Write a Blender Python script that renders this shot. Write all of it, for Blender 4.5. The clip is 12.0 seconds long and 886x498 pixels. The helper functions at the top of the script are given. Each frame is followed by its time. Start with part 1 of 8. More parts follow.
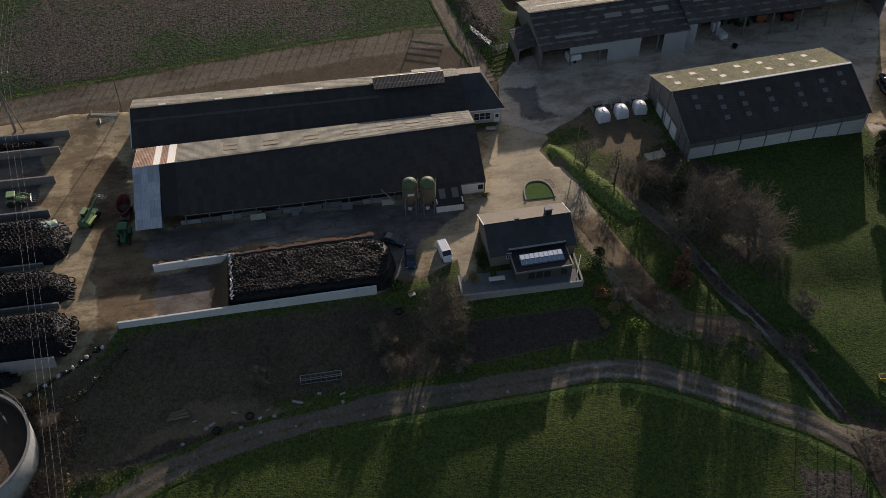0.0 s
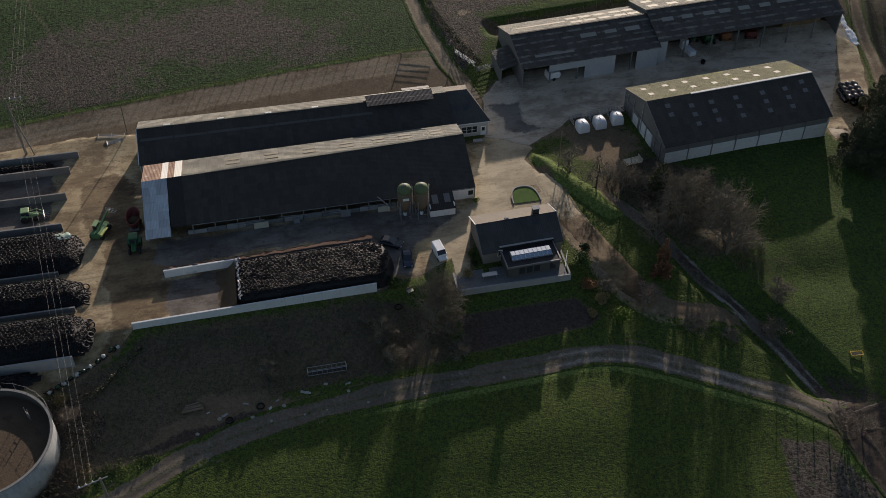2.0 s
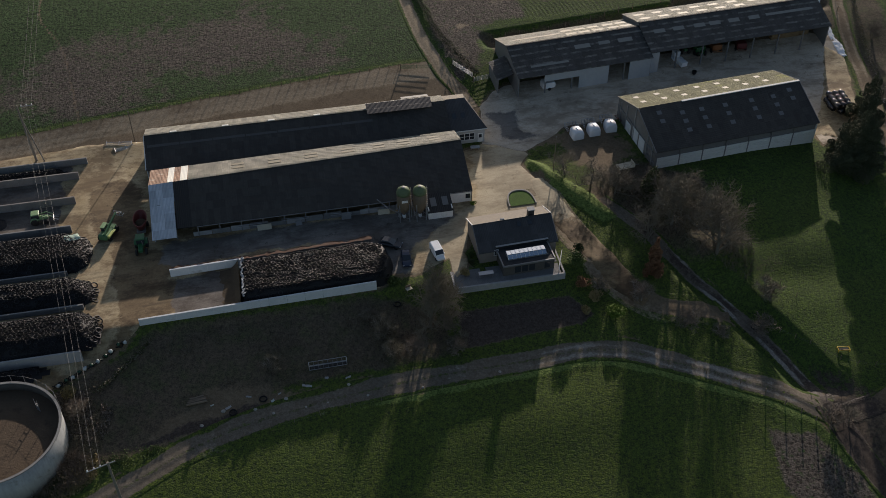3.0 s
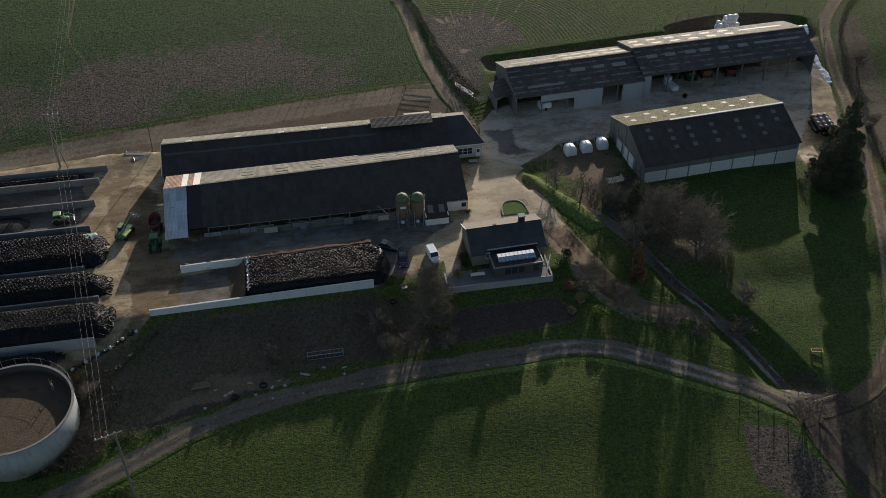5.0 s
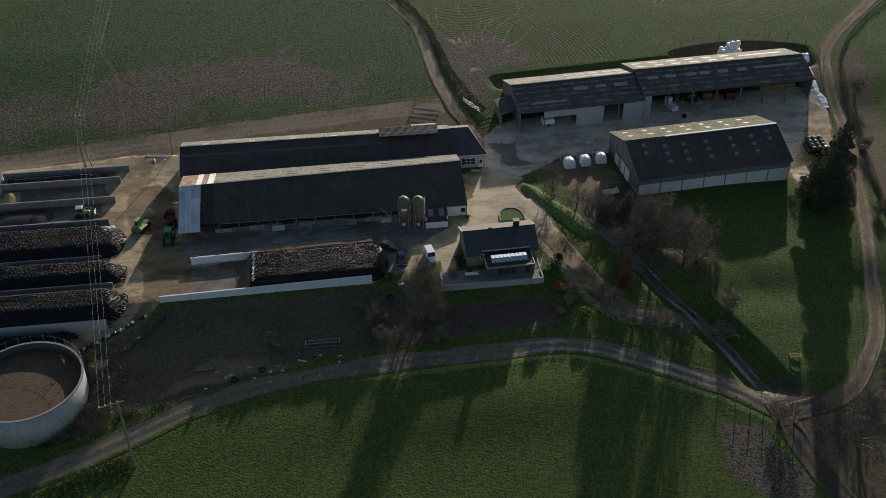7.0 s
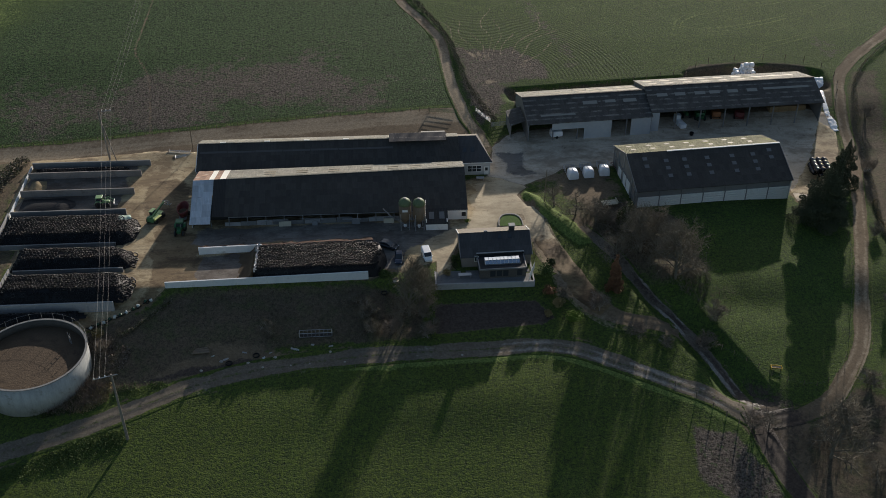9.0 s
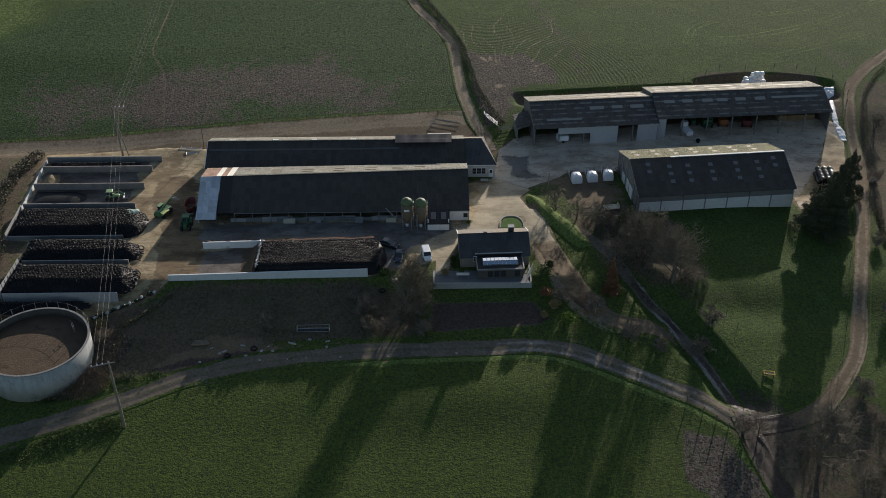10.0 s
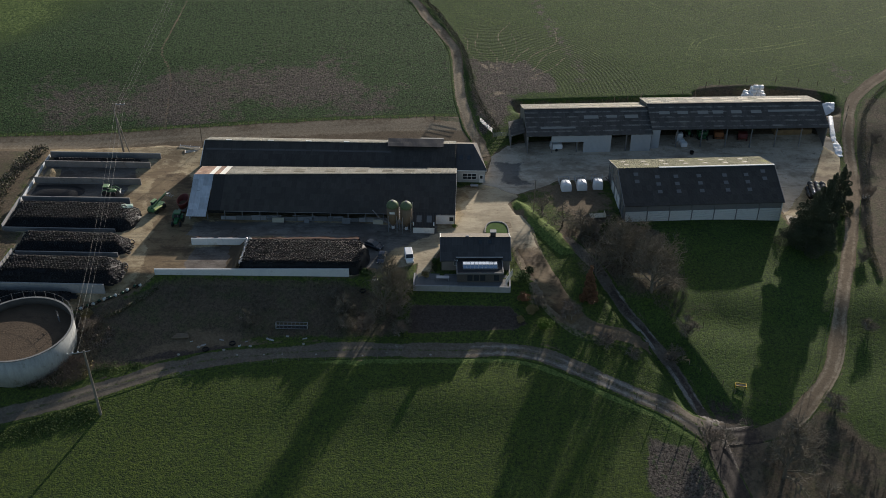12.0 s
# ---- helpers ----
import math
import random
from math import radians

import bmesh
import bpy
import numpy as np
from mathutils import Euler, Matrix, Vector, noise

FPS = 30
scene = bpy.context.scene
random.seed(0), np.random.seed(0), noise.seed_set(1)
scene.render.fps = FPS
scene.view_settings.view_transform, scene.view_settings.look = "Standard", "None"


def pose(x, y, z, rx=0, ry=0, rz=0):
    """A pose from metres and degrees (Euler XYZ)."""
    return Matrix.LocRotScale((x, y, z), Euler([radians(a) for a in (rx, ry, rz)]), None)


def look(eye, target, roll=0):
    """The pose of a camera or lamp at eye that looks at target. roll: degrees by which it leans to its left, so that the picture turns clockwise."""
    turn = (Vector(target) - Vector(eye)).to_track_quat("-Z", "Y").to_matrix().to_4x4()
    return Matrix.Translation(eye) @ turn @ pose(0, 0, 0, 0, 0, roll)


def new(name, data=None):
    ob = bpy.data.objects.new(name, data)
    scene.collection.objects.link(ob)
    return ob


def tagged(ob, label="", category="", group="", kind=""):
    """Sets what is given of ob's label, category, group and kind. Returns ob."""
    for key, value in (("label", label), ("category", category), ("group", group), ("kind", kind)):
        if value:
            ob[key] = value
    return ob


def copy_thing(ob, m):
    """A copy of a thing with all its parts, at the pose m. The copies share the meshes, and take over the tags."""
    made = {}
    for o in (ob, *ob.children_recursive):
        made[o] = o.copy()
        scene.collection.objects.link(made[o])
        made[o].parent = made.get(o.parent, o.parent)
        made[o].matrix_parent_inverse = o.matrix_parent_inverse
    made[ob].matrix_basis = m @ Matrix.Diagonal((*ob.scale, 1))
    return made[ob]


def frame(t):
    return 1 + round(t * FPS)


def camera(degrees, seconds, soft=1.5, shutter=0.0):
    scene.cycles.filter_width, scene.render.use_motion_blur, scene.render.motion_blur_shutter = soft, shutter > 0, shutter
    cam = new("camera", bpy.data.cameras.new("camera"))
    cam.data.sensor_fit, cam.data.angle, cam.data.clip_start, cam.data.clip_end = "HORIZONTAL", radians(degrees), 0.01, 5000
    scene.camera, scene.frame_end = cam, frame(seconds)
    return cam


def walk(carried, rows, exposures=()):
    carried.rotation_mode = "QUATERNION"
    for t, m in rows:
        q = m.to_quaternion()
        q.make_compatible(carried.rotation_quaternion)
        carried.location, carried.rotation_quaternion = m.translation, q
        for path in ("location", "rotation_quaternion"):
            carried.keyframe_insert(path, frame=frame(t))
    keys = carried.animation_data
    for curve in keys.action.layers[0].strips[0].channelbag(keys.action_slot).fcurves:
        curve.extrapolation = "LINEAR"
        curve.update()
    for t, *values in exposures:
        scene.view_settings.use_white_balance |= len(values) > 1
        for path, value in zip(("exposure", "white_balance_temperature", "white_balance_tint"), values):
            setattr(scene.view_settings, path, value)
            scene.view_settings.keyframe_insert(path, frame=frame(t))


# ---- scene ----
cam = camera(46.50, 12.0, soft=0.6)
PATH = [
    (0.0, -22.99, -102.80, 125.81, -5.80, -2.52, 15.59, 0.382),
    (0.5, -24.82, -105.94, 125.83, -6.01, -4.29, 17.14, 0.275),
    (1.0, -26.46, -109.23, 125.81, -6.33, -6.22, 18.64, 0.210),
    (1.5, -27.62, -112.76, 126.04, -6.58, -8.42, 20.35, 0.131),
    (2.0, -28.44, -116.33, 126.03, -6.91, -10.54, 21.90, 0.047),
    (2.5, -28.93, -120.14, 125.84, -7.22, -12.79, 23.36, -0.054),
    (3.0, -29.10, -123.78, 125.73, -7.33, -14.95, 24.81, -0.176),
    (3.5, -29.00, -127.40, 125.73, -7.41, -17.16, 26.33, -0.274),
    (4.0, -28.47, -131.00, 125.89, -7.41, -19.42, 27.87, -0.329),
    (4.5, -27.62, -134.59, 126.09, -7.33, -21.73, 29.38, -0.346),
    (5.0, -26.59, -138.18, 126.20, -7.18, -24.08, 30.78, -0.328),
    (5.5, -25.50, -141.77, 126.23, -6.99, -26.46, 32.09, -0.294),
    (6.0, -24.28, -144.96, 126.11, -6.79, -28.55, 33.16, -0.273),
    (6.5, -22.87, -148.24, 126.00, -6.66, -30.73, 34.19, -0.224),
    (7.0, -21.11, -151.35, 125.80, -6.21, -32.78, 35.14, -0.173),
    (7.5, -18.96, -154.23, 125.74, -5.62, -34.73, 36.07, -0.122),
    (8.0, -16.21, -156.72, 125.86, -4.81, -36.45, 36.95, -0.077),
    (8.5, -13.10, -158.88, 126.02, -3.88, -37.98, 37.70, -0.048),
    (9.0, -9.85, -160.78, 126.08, -2.95, -39.35, 38.29, -0.042),
    (9.5, -6.62, -162.58, 126.04, -2.07, -40.66, 38.77, -0.053),
    (10.0, -3.27, -164.02, 126.10, -1.03, -41.72, 39.28, -0.036),
    (10.5, 0.00, -165.11, 126.13, 0.00, -42.57, 39.64, 0.041),
    (11.0, 3.17, -165.80, 126.27, 1.28, -43.05, 40.08, 0.149),
    (11.5, 6.16, -166.35, 126.50, 3.06, -43.45, 40.56, 0.201),
    (12.0, 8.85, -166.57, 126.45, 5.19, -43.55, 40.70, 0.127),
]
walk(cam, [(t, look((ex, ey, ez), (tx, ty, tz), roll)) for t, ex, ey, ez, tx, ty, tz, roll in PATH],
     exposures=[(0.0, 0.06, 6620, 16), (3.0, 0.13, 6480, 13), (7.0, 0.22, 6350, 10), (12.0, 0.36, 6210, 9)])

SKY_STRENGTH, SUN_STRENGTH = 0.088, 4.9

# ---- world, sun, exposure ----
SUN_AZ, SUN_EL = radians(22.0), radians(15.4)      # from +y towards +x, above the horizon
world = bpy.data.worlds.new("sky")
scene.world = world
world.use_nodes = True
wn = world.node_tree.nodes
sky = wn.new("ShaderNodeTexSky")
sky.sky_type, sky.sun_disc = "NISHITA", False
sky.sun_elevation, sky.sun_rotation = SUN_EL, SUN_AZ
sky.air_density, sky.dust_density, sky.altitude = 1.0, 1.5, 200
wn["Background"].inputs[1].default_value = SKY_STRENGTH
world.node_tree.links.new(sky.outputs[0], wn["Background"].inputs[0])
sun_data = bpy.data.lights.new("sun", "SUN")
sun_data.energy, sun_data.angle, sun_data.color = SUN_STRENGTH, radians(0.6), (1.0, 0.882, 0.765)
sun = new("sun", sun_data)
sun.matrix_world = look((math.sin(SUN_AZ) * 300, math.cos(SUN_AZ) * 300, 300 * math.tan(SUN_EL)), (0, 0, 0))

# ---- materials ----
def ramp_mix(nt, fac, a, b):
    m = nt.nodes.new("ShaderNodeMix")
    m.data_type = "RGBA"
    if fac is not None:
        nt.links.new(fac, m.inputs[0])
    for k, v in ((6, a), (7, b)):
        if isinstance(v, tuple):
            m.inputs[k].default_value = (*v, 1)
        else:
            nt.links.new(v, m.inputs[k])
    return m.outputs[2]


def noise_fac(nt, scale, lo=0.35, hi=0.65, detail=4, rough=0.6, stretch=None, coords="Object"):
    tc = nt.nodes.new("ShaderNodeTexCoord")
    n = nt.nodes.new("ShaderNodeTexNoise")
    n.inputs["Scale"].default_value, n.inputs["Detail"].default_value, n.inputs["Roughness"].default_value = scale, detail, rough
    src = tc.outputs[coords]
    if stretch:
        mp = nt.nodes.new("ShaderNodeMapping")
        mp.inputs["Scale"].default_value = stretch
        nt.links.new(src, mp.inputs[0])
        src = mp.outputs[0]
    nt.links.new(src, n.inputs["Vector"])
    r = nt.nodes.new("ShaderNodeMapRange")
    r.inputs[1].default_value, r.inputs[2].default_value = lo, hi
    nt.links.new(n.outputs[0], r.inputs[0])
    return r.outputs[0]


def add_bump(nt, height, strength, distance):
    b = nt.nodes.new("ShaderNodeBump")
    b.inputs["Strength"].default_value, b.inputs["Distance"].default_value = strength, distance
    nt.links.new(height, b.inputs["Height"])
    nt.links.new(b.outputs[0], nt.nodes["Principled BSDF"].inputs["Normal"])
    return b


def math_node(nt, op, a, b=None):
    m = nt.nodes.new("ShaderNodeMath")
    m.operation = op
    for k, v in enumerate((a, b)):
        if v is None:
            continue
        if isinstance(v, (int, float)):
            m.inputs[k].default_value = v
        else:
            nt.links.new(v, m.inputs[k])
    return m.outputs[0]


def surface(name, a, b, rough=0.8, metal=0.0, big=0.25, small=4.0, bump=0.02, third=None, third_scale=0.6, vary=0.0, stretch=None, bump_strength=0.6, spec=0.3):
    """Two colours mixed by large stains and fine grain, a third one in patches, and relief."""
    m = bpy.data.materials.new(name)
    m.use_nodes = True
    nt = m.node_tree
    p = nt.nodes["Principled BSDF"]
    p.inputs["Roughness"].default_value, p.inputs["Metallic"].default_value = rough, metal
    p.inputs["Specular IOR Level"].default_value = spec
    f1 = noise_fac(nt, big, 0.3, 0.7, 5, 0.65, stretch)
    f2 = noise_fac(nt, small, 0.25, 0.75, 4, 0.7, stretch)
    fac = math_node(nt, "ADD", math_node(nt, "MULTIPLY", f1, 0.55), math_node(nt, "MULTIPLY", f2, 0.45))
    col = ramp_mix(nt, fac, a, b)
    if third:
        col = ramp_mix(nt, noise_fac(nt, third_scale, 0.56, 0.72, 6, 0.7), col, third)
    if vary:
        oi = nt.nodes.new("ShaderNodeObjectInfo")
        hsv = nt.nodes.new("ShaderNodeHueSaturation")
        mr = nt.nodes.new("ShaderNodeMapRange")
        mr.inputs[3].default_value, mr.inputs[4].default_value = 1 - vary, 1 + vary
        nt.links.new(oi.outputs["Random"], mr.inputs[0])
        nt.links.new(mr.outputs[0], hsv.inputs["Value"])
        nt.links.new(col, hsv.inputs["Color"])
        col = hsv.outputs[0]
    nt.links.new(col, p.inputs["Base Color"])
    if bump:
        add_bump(nt, f2, bump_strength, bump)
    return m


def corrugated(name, a, b, rough=0.55, pitch=0.18, metal=0.0, third=None, axis=0, depth=0.03, big=0.15, third_scale=0.12, sheets=True):
    """Profiled roof sheeting: ribs along the slope, sheet courses across it, stains that run down."""
    m = surface(name, a, b, rough, metal, big, 1.6, 0, third, third_scale, spec=0.4)
    nt = m.node_tree
    p = nt.nodes["Principled BSDF"]
    tc = nt.nodes.new("ShaderNodeTexCoord")
    sep = nt.nodes.new("ShaderNodeSeparateXYZ")
    nt.links.new(tc.outputs["Object"], sep.inputs[0])
    s = math_node(nt, "SINE", math_node(nt, "MULTIPLY", sep.outputs[axis], 2 * math.pi / pitch))
    h = s
    if sheets:
        # overlaps of the courses every 1.5 m and side laps every metre
        fr = math_node(nt, "FRACT", math_node(nt, "MULTIPLY", sep.outputs[1 - axis], 1 / 1.5))
        lap = math_node(nt, "GREATER_THAN", fr, 0.96)
        h = math_node(nt, "ADD", s, math_node(nt, "MULTIPLY", lap, 1.5))
        wn_ = nt.nodes.new("ShaderNodeTexWhiteNoise")
        wn_.noise_dimensions = "2D"
        comb = nt.nodes.new("ShaderNodeCombineXYZ")
        nt.links.new(math_node(nt, "FLOOR", math_node(nt, "MULTIPLY", sep.outputs[axis], 1 / 1.1)), comb.inputs[0])
        nt.links.new(math_node(nt, "FLOOR", math_node(nt, "MULTIPLY", sep.outputs[1 - axis], 1 / 1.5)), comb.inputs[1])
        nt.links.new(comb.outputs[0], wn_.inputs["Vector"])
        hsv = nt.nodes.new("ShaderNodeHueSaturation")
        mr = nt.nodes.new("ShaderNodeMapRange")
        mr.inputs[3].default_value, mr.inputs[4].default_value = 0.82, 1.2
        nt.links.new(wn_.outputs["Value"], mr.inputs[0])
        nt.links.new(mr.outputs[0], hsv.inputs["Value"])
        old = p.inputs["Base Color"].links[0].from_socket
        nt.links.new(old, hsv.inputs["Color"])
        streak = noise_fac(nt, 1.0, 0.35, 0.75, 3, 0.6, (6.0, 0.25, 1) if axis == 0 else (0.25, 6.0, 1))
        dark = ramp_mix(nt, math_node(nt, "MULTIPLY", streak, 0.35), hsv.outputs[0], tuple(c * 0.45 for c in a))
        nt.links.new(dark, p.inputs["Base Color"])
    add_bump(nt, h, 0.8, depth)
    return m


def plain(name, col, rough=0.5, metal=0.0, spec=0.4):
    return surface(name, tuple(c * 0.88 for c in col), tuple(min(1, c * 1.1) for c in col), rough, metal, 0.7, 9.0, 0.004, spec=spec)


def glassy(name, col, rough=0.08):
    m = plain(name, col, rough, 0.0, 0.7)
    return m


M = {}
# fibre cement in two tones: near slopes painted shaded, far slopes painted sunlit
M["fibre_shaded"] = corrugated("weathered fibre cement, shaded tone", (0.034, 0.032, 0.030), (0.064, 0.060, 0.054), 0.75, third=(0.055, 0.054, 0.045), depth=0.04)
M["fibre_lit"] = corrugated("grey fibre cement, sunlit tone", (0.195, 0.188, 0.150), (0.32, 0.306, 0.25), 0.8, third=(0.15, 0.148, 0.08), depth=0.06)
# lichen is its own; the pale base carries the sun on this slope
M["slope_lichen"] = corrugated("lichen covered fibre cement, sunlit tone", (0.125, 0.125, 0.066), (0.225, 0.218, 0.120), 0.9, third=(0.23, 0.245, 0.045), depth=0.06)
M["steel_dark"] = corrugated("near-black sheet roof", (0.016, 0.0155, 0.015), (0.032, 0.030, 0.028), 0.7, 0.33, sheets=False)
M["sheet_blue"] = corrugated("pale galvanised sheet", (0.42, 0.47, 0.52), (0.58, 0.62, 0.66), 0.45, 0.25, 0.3, third=(0.30, 0.35, 0.4))
M["sheet_rust"] = corrugated("rusted sheet", (0.20, 0.11, 0.07), (0.34, 0.22, 0.15), 0.8, 0.25, third=(0.45, 0.40, 0.33), third_scale=0.5)
M["sheet_white"] = corrugated("new white sheet", (0.66, 0.65, 0.58), (0.8, 0.79, 0.72), 0.5, 0.25, sheets=False, depth=0.008)
M["translucent"] = plain("yellowed roof light", (0.175, 0.154, 0.10), 0.65)
M["rooflight"] = plain("grey roof light", (0.14, 0.142, 0.14), 0.5)
M["panel_white"] = corrugated("off-white wall cladding", (0.62, 0.63, 0.62), (0.74, 0.74, 0.72), 0.5, 0.3, depth=0.015, third=(0.5, 0.5, 0.46), sheets=False)
M["paint_white"] = surface("white render", (0.66, 0.66, 0.64), (0.8, 0.8, 0.77), 0.7, big=0.5, third=(0.55, 0.54, 0.5))
M["concrete"] = surface("grey wall concrete", (0.26, 0.26, 0.26), (0.38, 0.375, 0.365), 0.85, big=0.35, small=3.0, third=(0.28, 0.28, 0.27), third_scale=0.4)
M["concrete_blue"] = surface("pale precast concrete", (0.50, 0.53, 0.55), (0.68, 0.70, 0.70), 0.8, big=0.35, small=3.0, third=(0.34, 0.35, 0.34), third_scale=0.35)
M["render_house"] = surface("weathered beige render", (0.17, 0.15, 0.13), (0.25, 0.222, 0.195), 0.9, big=0.6, small=6)
# same slate twice: shade in the dark one, sun in the pale one
M["slate"] = corrugated("shade-dark slate", (0.034, 0.034, 0.035), (0.064, 0.063, 0.063), 0.55, 0.3, depth=0.01)
M["slate_lit"] = surface("slate, sunlit tone", (0.13, 0.112, 0.088), (0.20, 0.175, 0.14), 0.8, big=0.5, small=5)
M["steel"] = plain("galvanised steel", (0.42, 0.43, 0.44), 0.45, 0.7)
M["steel_grey"] = plain("dull grey steel", (0.2, 0.2, 0.2), 0.6, 0.3)
M["wood"] = surface("weathered timber", (0.13, 0.10, 0.07), (0.24, 0.19, 0.14), 0.85, big=1.0, small=8)
M["pole_wood"] = surface("weathered pole timber", (0.17, 0.148, 0.122), (0.28, 0.25, 0.21), 0.85, big=0.8, small=8)
M["black"] = plain("black plastic", (0.015, 0.015, 0.016), 0.35)
# near-black that stands for shade inside the barn and the roof opening
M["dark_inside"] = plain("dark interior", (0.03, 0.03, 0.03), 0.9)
M["glass_dark"] = glassy("window glass", (0.03, 0.035, 0.04))
# blue base colour stands for the sky reflected in the lower panes
M["glass_blue_sky"] = surface("lantern glass, blue sky tint", (0.42, 0.5, 0.6), (0.5, 0.58, 0.68), 0.06, 0.75, big=0.7, small=6, bump=0, spec=0.6)
def rubber(name, source, socket):
    """Black rubber; a dusty few among the tyres are paler."""
    m = surface(name, (0.004, 0.004, 0.0045), (0.010, 0.010, 0.011), 0.42, big=2, small=12, bump=0.004, spec=0.2)
    nt = m.node_tree
    p = nt.nodes["Principled BSDF"]
    src = nt.nodes.new(source)
    dust = math_node(nt, "POWER", src.outputs[socket], 5.0)
    old = p.inputs["Base Color"].links[0].from_socket
    nt.links.new(ramp_mix(nt, math_node(nt, "MULTIPLY", dust, 0.42), old, (0.062, 0.066, 0.072)), p.inputs["Base Color"])
    return m


M["tyre"] = rubber("worn rubber", "ShaderNodeObjectInfo", "Random")
M["film_black"] = surface("black silage film", (0.005, 0.005, 0.006), (0.012, 0.012, 0.013), 0.6, big=0.5, small=2.0, bump=0.06)
M["silage"] = surface("brown silage face", (0.06, 0.042, 0.025), (0.11, 0.08, 0.05), 0.95, big=0.8, small=5, bump=0.05)
M["green"] = plain("green vehicle paint", (0.04, 0.115, 0.048), 0.45)
M["green_light"] = plain("faded light green paint", (0.20, 0.31, 0.15), 0.5)
M["yellow"] = plain("yellow paint", (0.62, 0.40, 0.03), 0.5)
M["red"] = plain("red machine paint", (0.13, 0.026, 0.022), 0.55)
M["orange"] = plain("orange machine paint", (0.26, 0.10, 0.035), 0.6)
M["white_plastic"] = plain("white plastic", (0.76, 0.77, 0.78), 0.35)
M["white_car"] = plain("white car paint", (0.78, 0.79, 0.8), 0.25)
M["car_dark"] = plain("dark car paint", (0.02, 0.024, 0.03), 0.2, 0, 0.6)
M["silo_green"] = surface("green-stained silo roof", (0.075, 0.108, 0.05), (0.15, 0.19, 0.10), 0.6, big=1.2, small=5)
M["silo_brown"] = surface("weathered brown silo wall", (0.115, 0.085, 0.055), (0.20, 0.152, 0.10), 0.6, big=0.9, small=4, stretch=(3, 3, 0.5))
M["slurry"] = surface("crusted slurry", (0.058, 0.040, 0.026), (0.105, 0.077, 0.05), 0.95, big=0.25, small=2.5, bump=0.08, third=(0.038, 0.027, 0.019), third_scale=0.3)
M["stone"] = surface("pale stone", (0.22, 0.21, 0.19), (0.38, 0.365, 0.33), 0.9, big=1, small=6)

# ---- mesh helpers ----
def link_mesh(name, bm, material, parent=None, label="", smooth=False):
    me = bpy.data.meshes.new(name)
    bmesh.ops.recalc_face_normals(bm, faces=bm.faces)
    if smooth:
        for f in bm.faces:
            f.smooth = True
    bm.to_mesh(me)
    bm.free()
    for mt in material if isinstance(material, (list, tuple)) else (material,):
        me.materials.append(mt)
    ob = new(name, me)
    ob.parent = parent
    if label:
        ob["label"] = label
    return ob


def part(name, bm, material, parent, label="", smooth=False):
    return link_mesh(name, bm, material, parent, label, smooth)


def thing(name, m, label, category, group="", kind=""):
    ob = new(name)
    ob.matrix_basis = m
    return tagged(ob, label, category, group, kind)


def box(bm, x0, x1, y0, y1, z0, z1, bevel=0.0):
    vs = [bm.verts.new(p) for p in ((x0, y0, z0), (x1, y0, z0), (x1, y1, z0), (x0, y1, z0), (x0, y0, z1), (x1, y0, z1), (x1, y1, z1), (x0, y1, z1))]
    fs = [bm.faces.new([vs[i] for i in q]) for q in ((0, 3, 2, 1), (4, 5, 6, 7), (0, 1, 5, 4), (1, 2, 6, 5), (2, 3, 7, 6), (3, 0, 4, 7))]
    if bevel:
        es = list({e for f in fs for e in f.edges})
        bmesh.ops.bevel(bm, geom=es, offset=bevel, segments=2, affect="EDGES", profile=0.7)
    return bm


def boxes(*dims, bevel=0.0):
    bm = bmesh.new()
    for d in dims:
        box(bm, *d, bevel=bevel)
    return bm


def slab(bm, quad, t):
    """A plate of thickness t below a quad or polygon."""
    q = [Vector(p) for p in quad]
    n = (q[1] - q[0]).cross(q[-1] - q[0]).normalized()
    if n.z < 0:
        n = -n
    top = [bm.verts.new(p) for p in q]
    low = [bm.verts.new(p - n * t) for p in q]
    bm.faces.new(top)
    bm.faces.new(low[::-1])
    for i in range(len(q)):
        j = (i + 1) % len(q)
        bm.faces.new((top[i], low[i], low[j], top[j]))
    return bm


def plate(quad, t):
    return slab(bmesh.new(), quad, t)


def tube(bm, a, b, r, r2=None, seg=8):
    a, b = Vector(a), Vector(b)
    r2 = r if r2 is None else r2
    d = b - a
    m = Matrix.Translation((a + b) / 2) @ d.to_track_quat("Z", "Y").to_matrix().to_4x4()
    bmesh.ops.create_cone(bm, cap_ends=True, segments=seg, radius1=r, radius2=r2, depth=d.length, matrix=m)
    return bm


def tubes(segs, r, seg=6):
    bm = bmesh.new()
    for a, b in segs:
        tube(bm, a, b, r, seg=seg)
    return bm


def lathe(bm, profile, seg=24, centre=(0, 0, 0), axis="z", close=False):
    """Turns a profile of (radius, height) round an axis."""
    rings = []
    for r, h in profile:
        ring = []
        for k in range(seg):
            a = 2 * math.pi * k / seg
            p = (r * math.cos(a), r * math.sin(a), h)
            if axis == "y":
                p = (p[0], p[2], p[1])
            elif axis == "x":
                p = (p[2], p[0], p[1])
            ring.append(bm.verts.new(Vector(p) + Vector(centre)))
        rings.append(ring)
    pairs = list(zip(rings, rings[1:])) + ([(rings[-1], rings[0])] if close else [])
    for u, v in pairs:
        for k in range(seg):
            bm.faces.new((u[k], u[(k + 1) % seg], v[(k + 1) % seg], v[k]))
    if not close:
        for ring in (rings[0], rings[-1]):
            bm.faces.new(ring)
    return bm
M["green_deep"] = plain("dark green paint", (0.02, 0.10, 0.035), 0.4)
M["car_blue"] = plain("dark blue car paint", (0.02, 0.03, 0.055), 0.2, 0, 0.6)
